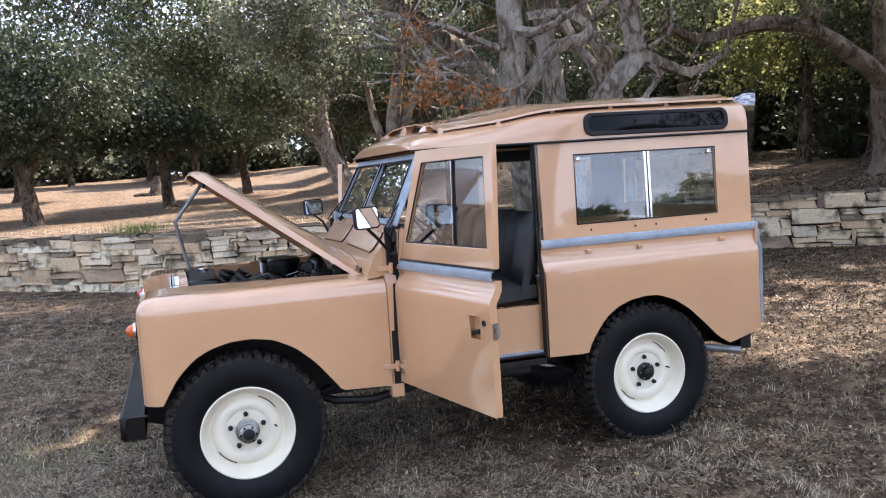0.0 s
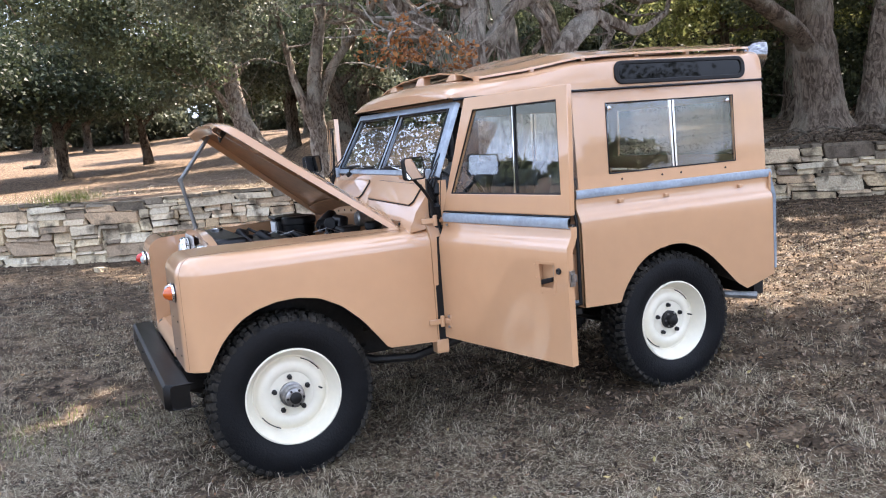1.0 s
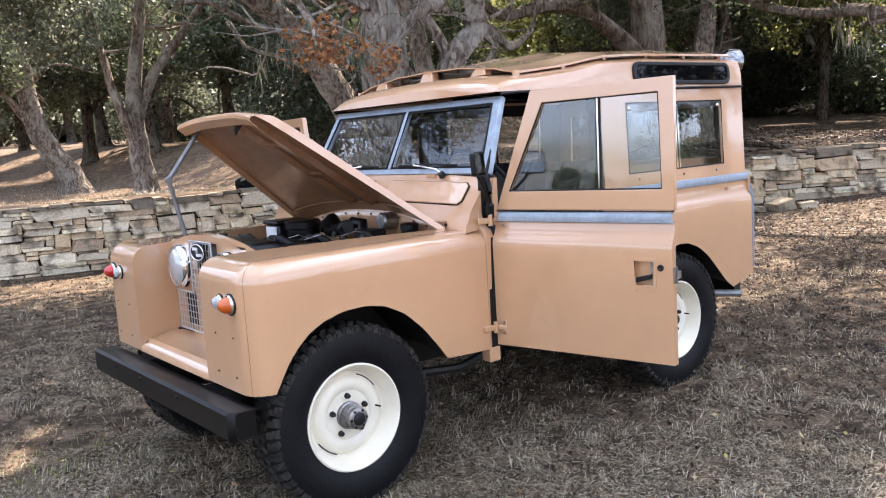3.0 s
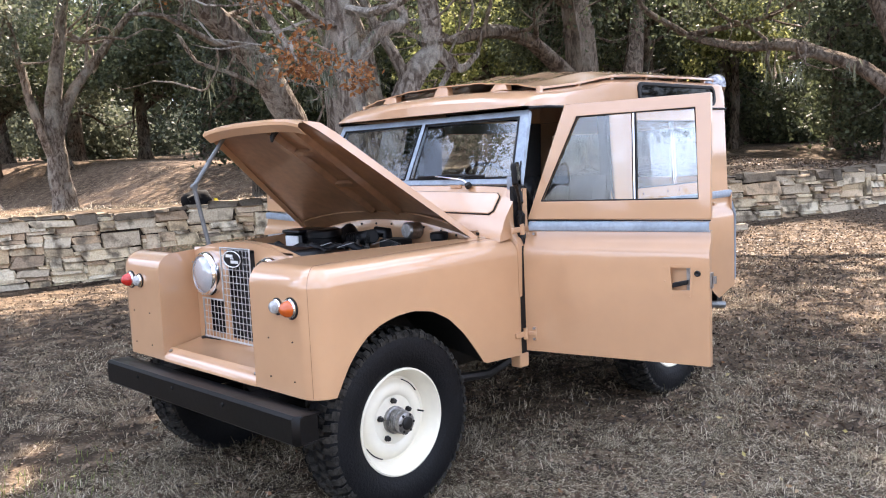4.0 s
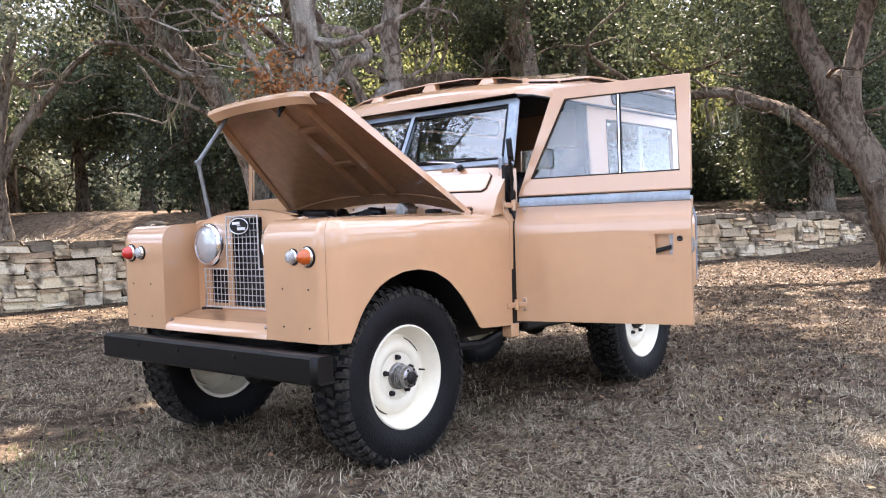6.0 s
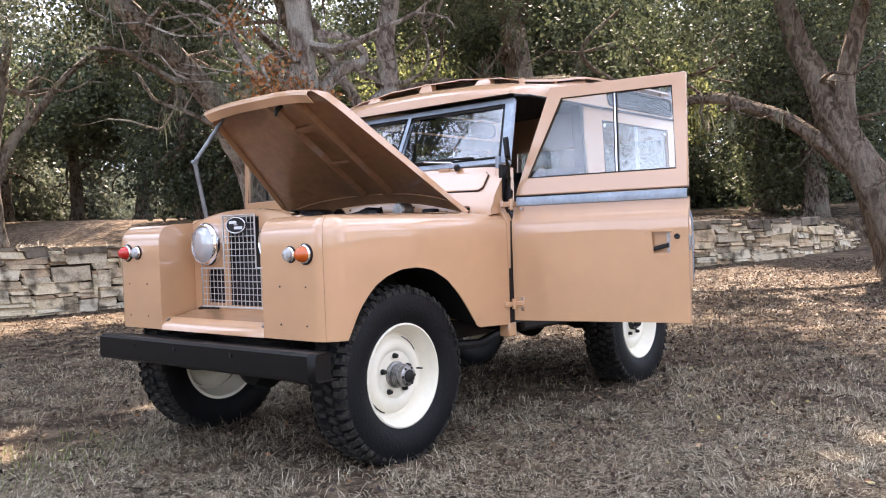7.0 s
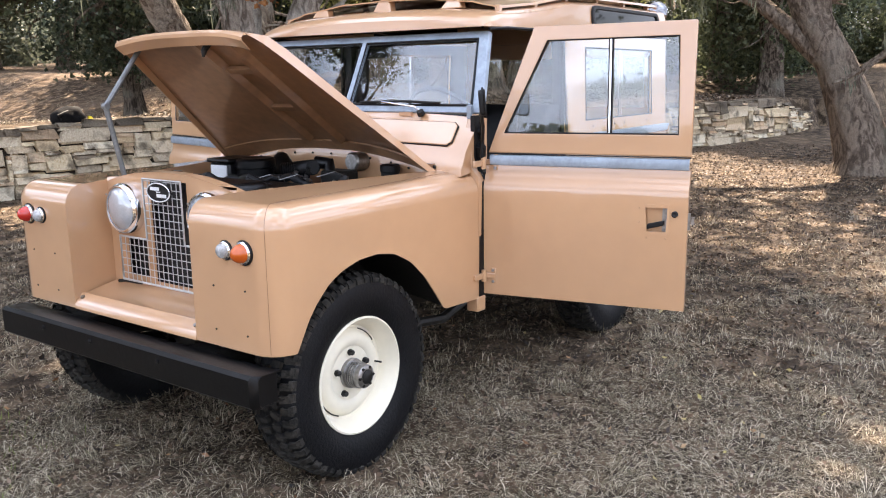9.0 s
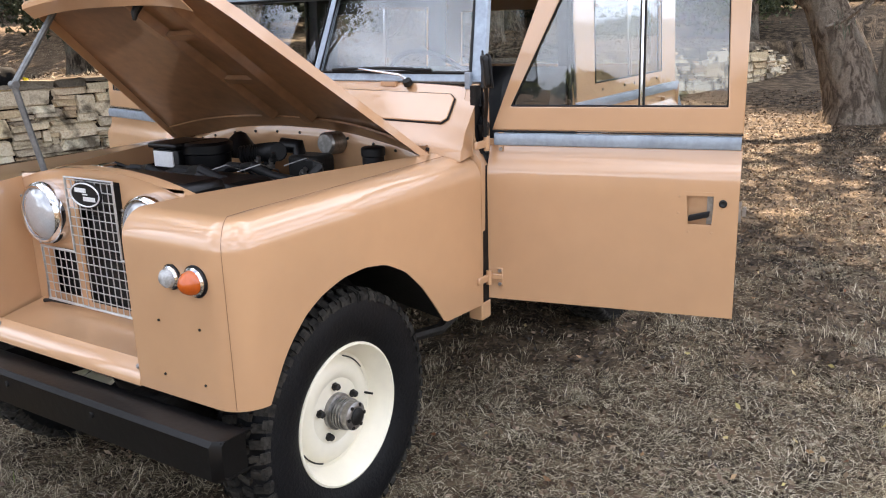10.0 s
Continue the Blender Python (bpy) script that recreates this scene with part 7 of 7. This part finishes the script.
for q in stones:
    m = stone_pose(*q, rng)
    u = rng.choice(units)
    if q in near:
        ob = new("stone", u)
        ob.parent = wall
        ob.matrix_world = m
        if not u.materials:
            u.materials.append(STONE)
    else:
        vl, fl = (VC, FC) if q[2] + q[3] >= rowsN else (V, F)
        b0 = len(vl)
        vl += [tuple(m @ v.co) for v in u.vertices]
        fl += [tuple(b0 + i for i in p.vertices) for p in u.polygons]
rest = part("stones", mesh_of("stones", V, F), STONE_I, wall, "pale field stones", smooth=0)
rest["kind"] = "stuff"
part("cap_stones", mesh_of("cap_stones", VC, FC), CAP, wall, "dark lichen-stained cap stones", smooth=0)["kind"] = "stuff"
# fallen stones at the wall's foot
for x, y, sx in ((9.0, 2.4, .34), (9.25, 2.15, .22), (8.75, 2.55, .2), (9.5, 2.2, .16), (-.5, 6.6, .14)):
    st = tagged(new("loose_stone", units[rng.randrange(12)].copy()), "loose grey stone fallen at the foot of the wall", "stone", "loose stones")
    if not st.data.materials:
        st.data.materials.append(STONE)
    st.matrix_world = pose(x, y, GH(x, y) + sx * .16, 0, 8, rng.uniform(0, 180)) @ Matrix.Diagonal((sx, sx * .7, sx * .45, 1))

# black bag on the wall
bag = thing("bag", "slumped black bag with a yellow tag on the stone wall", "bag")
bx, by = 3.36, 6.81
bz = TOP - .005
bm = bmesh.new()
bmesh.ops.create_icosphere(bm, subdivisions=3, radius=1)
for v in bm.verts:
    n = noise.noise(v.co * 1.7) * .22
    v.co = Vector((v.co.x * .21 * (1 + n), v.co.y * .15 * (1 + n), max(-.55, v.co.z) * .13 * (1 + n) + .07))
    v.co += Vector((bx, by, bz))
part("body", bm, mat("black_bag_cloth", (.012, .012, .013), rough=.85, vary=.4, scale=14, fine=120, bump=.5, spec=.15), bag, smooth=60)
part("strap", tubes(([(bx - .16, by - .1, bz + .05), (bx - .20, by - .12, bz + .10), (bx - .09, by - .10, bz + .135), (bx + .05, by - .07, bz + .15)], .016)), BLACK, bag)
part("tag", slab([(bx + .19, by - .10, bz + .02), (bx + .30, by - .06, bz + .01), (bx + .26, by - .06, bz + .07), (bx + .20, by - .09, bz + .08)], (0, .02, 0)), mat("yellow_cloth", (.75, .62, .03), rough=.8), bag, "yellow tag")

# dead branches on the right-hand stretch of the wall, a stump in the meadow
pile = thing("branch_pile", "heap of dead dark branches on the wall's edge", "branches")
rs = np.random.RandomState(19)
for k in range(14):
    x, y = 8.6 + rs.uniform(-.6, 1.0), 0
    p, g = on_wall(float(np.interp(x, WL[:, 0], WS)), rs.uniform(.25, .9), 0)
    z = max(GH(p[0], p[1]), TOP) + .02
    d = np.array([rs.normal(), rs.normal() * .6, 0]) * .5
    part("branch", limb_mesh([([(p[0] - d[0], p[1] - d[1], z + rs.uniform(.0, .06)), (p[0], p[1], z + rs.uniform(.05, .22)), (p[0] + d[0], p[1] + d[1], z + rs.uniform(0, .10))], rs.uniform(.015, .04), .008)], rs, 6), BARK2, pile)
sx, sy = -1.2, 47.0
sz = GH(sx, sy)
stump = thing("stump", "broken grey tree stump in the meadow", "stump")
part("wood", limb_mesh([([(sx, sy, sz - .1), (sx, sy, sz + .5), (sx + .1, sy, sz + 1.1)], .38, .22), ([(sx - .2, sy, sz), (sx - .9, sy, sz + .1), (sx - 1.3, sy, sz + .05)], .15, .06)], rs), BARK2, stump)


# ---------- ground cover ----------
def cover(seed, n, x0, x1, y0, y1, focus, reach):
    """Spots on the ground, thicker towards a focus, none in the wall or beneath the wheels."""
    rs = np.random.RandomState(seed)
    m = n * 5
    x, y = rs.uniform(x0, x1, m), rs.uniform(y0, y1, m)
    d = np.hypot(x - focus[0], y - focus[1])
    keep = rs.uniform(size=m) < np.clip((reach / np.maximum(d, .3)) ** 1.6, 0, 1)
    keep &= wall_side(x, y) < -.05
    x, y = x[keep][:n], y[keep][:n]
    return rs, x, y, ground_height(x, y)


def patchy(x, y, k, seed):
    """Smooth noise between about -1 and 1 over the ground, k patches to the metre."""
    return np.array([noise.noise(Vector((a * k, b * k, seed))) for a, b in zip(x, y)]) * 1.7


def blades(rs, x, y, z, lo, hi, width, flat):
    """Bent grass blades that lie mostly one way in each patch."""
    n = len(x)
    an = 5.0 * patchy(x, y, 1.1, 2.7) + 2.2 * patchy(x, y, 4.5, 9.1) + rs.normal(size=n) * .85
    up = np.clip(rs.gamma(1.5, flat, n), .02, 1.35)
    ln = rs.uniform(lo, hi, n) * (.75 + .5 * rs.uniform(size=n) ** 3)
    d = np.stack([np.cos(an), np.sin(an)], 1)
    side = np.stack([-np.sin(an), np.cos(an), np.zeros(n)], 1) * (width * rs.uniform(.5, 1.3, n))[:, None]
    base = np.stack([x, y, z - .004], 1)
    mid = base + np.concatenate([d * (ln * .55 * np.cos(up))[:, None], (ln * .55 * np.sin(up))[:, None]], 1)
    end = up - rs.uniform(.2, 1.1, n)
    tip = mid + np.concatenate([d * (ln * .45 * np.cos(end))[:, None], (ln * .45 * np.sin(end))[:, None]], 1)
    tip[:, 2] = np.maximum(tip[:, 2], z + .003)
    return base, mid + side, tip, mid - side


def folded(name, corners):
    """One mesh of many four-cornered pieces."""
    v = np.stack(corners, 1)
    n = len(v)
    me = bpy.data.meshes.new(name)
    me.vertices.add(4 * n)
    me.vertices.foreach_set("co", v.ravel())
    me.loops.add(4 * n)
    me.loops.foreach_set("vertex_index", np.arange(4 * n))
    me.polygons.add(n)
    me.polygons.foreach_set("loop_start", np.arange(n) * 4)
    me.polygons.foreach_set("loop_total", np.full(n, 4))
    me.update()
    return me


rs, x, y, z = cover(51, 340000, -6, 11, -4.6, 9, (-.6, -2.3), 3.4)
thick = patchy(x, y, .8, 3.1) + .9 * patchy(x, y, 2.6, 7.7) - 1.0 * sstep(.9, 3.0, x + .3 * y) + .25 * sstep(1.2, .2, x) + .7 * sstep(-.9, -1.9, y)
keep = thick > rs.uniform(-.95, .35, len(x))
grass = [blades(rs, x[keep], y[keep], z[keep], .035, .115, .0015, .22)]
# short broken straw that covers the soil between
rs, x, y, z = cover(55, 330000, -5, 4, -4.6, 5, (-.4, -2.2), 2.5)
keep = 1.1 * patchy(x, y, .8, 3.1) + .9 * patchy(x, y, 2.6, 7.7) - 1.2 * sstep(.8, 2.6, x + .3 * y) > rs.uniform(-1.1, .1, len(x)) - .5 * sstep(-1.2, -2.2, y)
x, y, z = x[keep], y[keep], z[keep]
an, ln = rs.uniform(0, 6.28, len(x)), rs.uniform(.010, .034, len(x))
ax = np.stack([np.cos(an), np.sin(an), rs.uniform(-.1, .35, len(x))], 1) * ln[:, None]
ay = np.stack([-np.sin(an), np.cos(an), np.zeros(len(x))], 1) * rs.uniform(.0014, .0034, (len(x), 1))
me = quads("straw_thatch", np.stack([x, y, z + .006], 1), ax, ay, 3)
me.materials.append(STRAW)
tagged(new("straw_thatch", me), "short broken straw between the grass", "straw", kind="stuff")
# tufts that stand a little higher
rs, x, y, z = cover(53, 3600, -5, 8, -4.4, 6, (-.4, -2.2), 3.2)
many = rs.randint(22, 60, len(x))
tx, ty = np.repeat(x, many), np.repeat(y, many)
wide = np.repeat(rs.uniform(.018, .055, len(x)), many)
tx, ty = tx + rs.normal(size=len(tx)) * wide, ty + rs.normal(size=len(ty)) * wide
grass.append(blades(rs, tx, ty, ground_height(tx, ty), .03, .105, .0014, .42))
me = folded("dry_grass", [np.concatenate(q) for q in zip(*grass)])
me.materials.append(STRAW)
tagged(new("dry_grass", me), "matted dry straw-coloured grass", "grass", kind="stuff")


def fallen(rs, x, y, z, lo, hi):
    """Cupped leaves lying at all angles."""
    n = len(x)
    a = unit(rs.normal(size=(n, 3)) * np.array([1, 1, .38]))
    b = unit(np.cross(a, unit(rs.normal(size=(n, 3)) * np.array([.45, .45, 1]))))
    c = np.cross(a, b)
    c *= np.sign(c[:, 2:3]) + .01
    sz = rs.uniform(lo, hi, (n, 1))
    p = np.stack([x, y, z + .005 + sz[:, 0] * np.abs(a[:, 2]) * .6], 1)
    cup = c * sz * rs.uniform(-.1, .45, (n, 1))
    return p - a * sz + cup, p + b * sz * .5, p + a * sz + cup * .6, p - b * sz * .5


rs, x, y, z = cover(52, 112000, -5, 12.5, -4.4, 8.8, (5.0, .4), 3.6)
litter = [fallen(rs, x, y, z, .006, .020)]
rs, x, y, z = cover(54, 9000, -5, 5, -4.4, 5, (-.6, -2.2), 2.6)
litter.append(fallen(rs, x, y, z, .004, .012))
me = folded("leaf_litter", [np.concatenate(q) for q in zip(*litter)])
me.materials.append(FALLEN)
tagged(new("leaf_litter", me), "brown fallen oak leaves", "leaves", kind="stuff")

# a few larger, brighter leaves lying on the grass
rs, x, y, z = cover(59, 700, -5, 7, -4.4, 4, (.2, -2.2), 2.6)
me = folded("bright_leaves", fallen(rs, x, y, z + .012, .010, .020))
me.materials.append(leaf_mat("tan_and_rust_leaves", [(.22, .085, .04), (.36, .20, .10), (.46, .33, .19), (.50, .42, .16)], .2))
tagged(new("bright_leaves", me), "tan and rust fallen leaves on the grass", "leaves", kind="stuff")

# tufts of straw in the meadow, litter in the wood behind the wall
rs = np.random.RandomState(57)
x, y = rs.uniform(-5, 10, 60000), 8 + 20 * rs.uniform(size=60000) ** 1.5
keep = (wall_side(x, y) > .5) & (patchy(x, y, .7, 8.3) > rs.uniform(-.6, .7, len(x)))
x, y = x[keep], y[keep]
me = folded("meadow_grass", blades(rs, x, y, ground_height(x, y), .06, .18, .004, .25))
me.materials.append(STRAW)
tagged(new("meadow_grass", me), "sparse dry grass in the meadow", "grass", kind="stuff")
x, y = rs.uniform(5, 17, 46000), rs.uniform(2, 13, 46000)
keep = (wall_side(x, y) > .45) & (((x - 12.2) / 2.0) ** 2 + ((y - 9.3) / 1.7) ** 2 > rs.uniform(.5, 1.2, len(x))) & (patchy(x, y, .9, 4.4) > rs.uniform(-1.2, .6, len(x)))
x, y = x[keep], y[keep]
me = folded("wood_litter", fallen(rs, x, y, ground_height(x, y), .012, .034))
me.materials.append(FALLEN)
tagged(new("wood_litter", me), "brown leaf litter under the wood", "leaves", kind="stuff")

# fallen twigs
twigs = []
rs, x, y, z = cover(58, 150, -4, 9, -4, 6, (.8, -1.8), 3.2)
for a, b, c in zip(x, y, z):
    an, ln = rs.uniform(0, 6.28), rs.uniform(.05, .22)
    d = np.array([math.cos(an), math.sin(an), 0]) * ln
    p = np.array([a, b, c + .012])
    twigs.append(([tuple(p), tuple(p + d * .5 + rs.normal(size=3) * .01), tuple(p + d + np.array([0, 0, .01]))], rs.uniform(.002, .005), .001))
me = limb_mesh(twigs, rs, 5, .06)
me.materials.append(BARK2)
tagged(new("fallen_twigs", me), "small dead twigs scattered in the grass", "twigs", kind="stuff")

for (tx, ty, h, m, tint, lab) in ((-.75, 7.75, .22, 500, GREEN, "tuft of fresh green grass on the wall's edge"), (-1.15, .72, .06, 420, GREEN, "short green grass in a bare patch")):
    rs = np.random.RandomState(int(abs(tx * 10)))
    px, py = tx + rs.normal(size=m) * (.22 if h > .1 else .35), ty + rs.normal(size=m) * (.10 if h > .1 else .25)
    an, tl = rs.uniform(0, 6.28, m), rs.uniform(.8, 1.5, m)
    ax = np.stack([np.cos(an) * np.cos(tl), np.sin(an) * np.cos(tl), np.sin(tl)], 1) * h * rs.uniform(.3, .6, (m, 1))
    ay = np.stack([-np.sin(an), np.cos(an), np.zeros(m)], 1) * .004
    pz = np.maximum(ground_height(px, py), TOP - .02 if h > .1 else -9)
    me = quads("grass_tuft", np.stack([px, py, pz], 1) + ax * .95, ax, ay)
    me.materials.append(tint)
    tagged(new("grass_tuft", me), lab, "grass", kind="stuff")
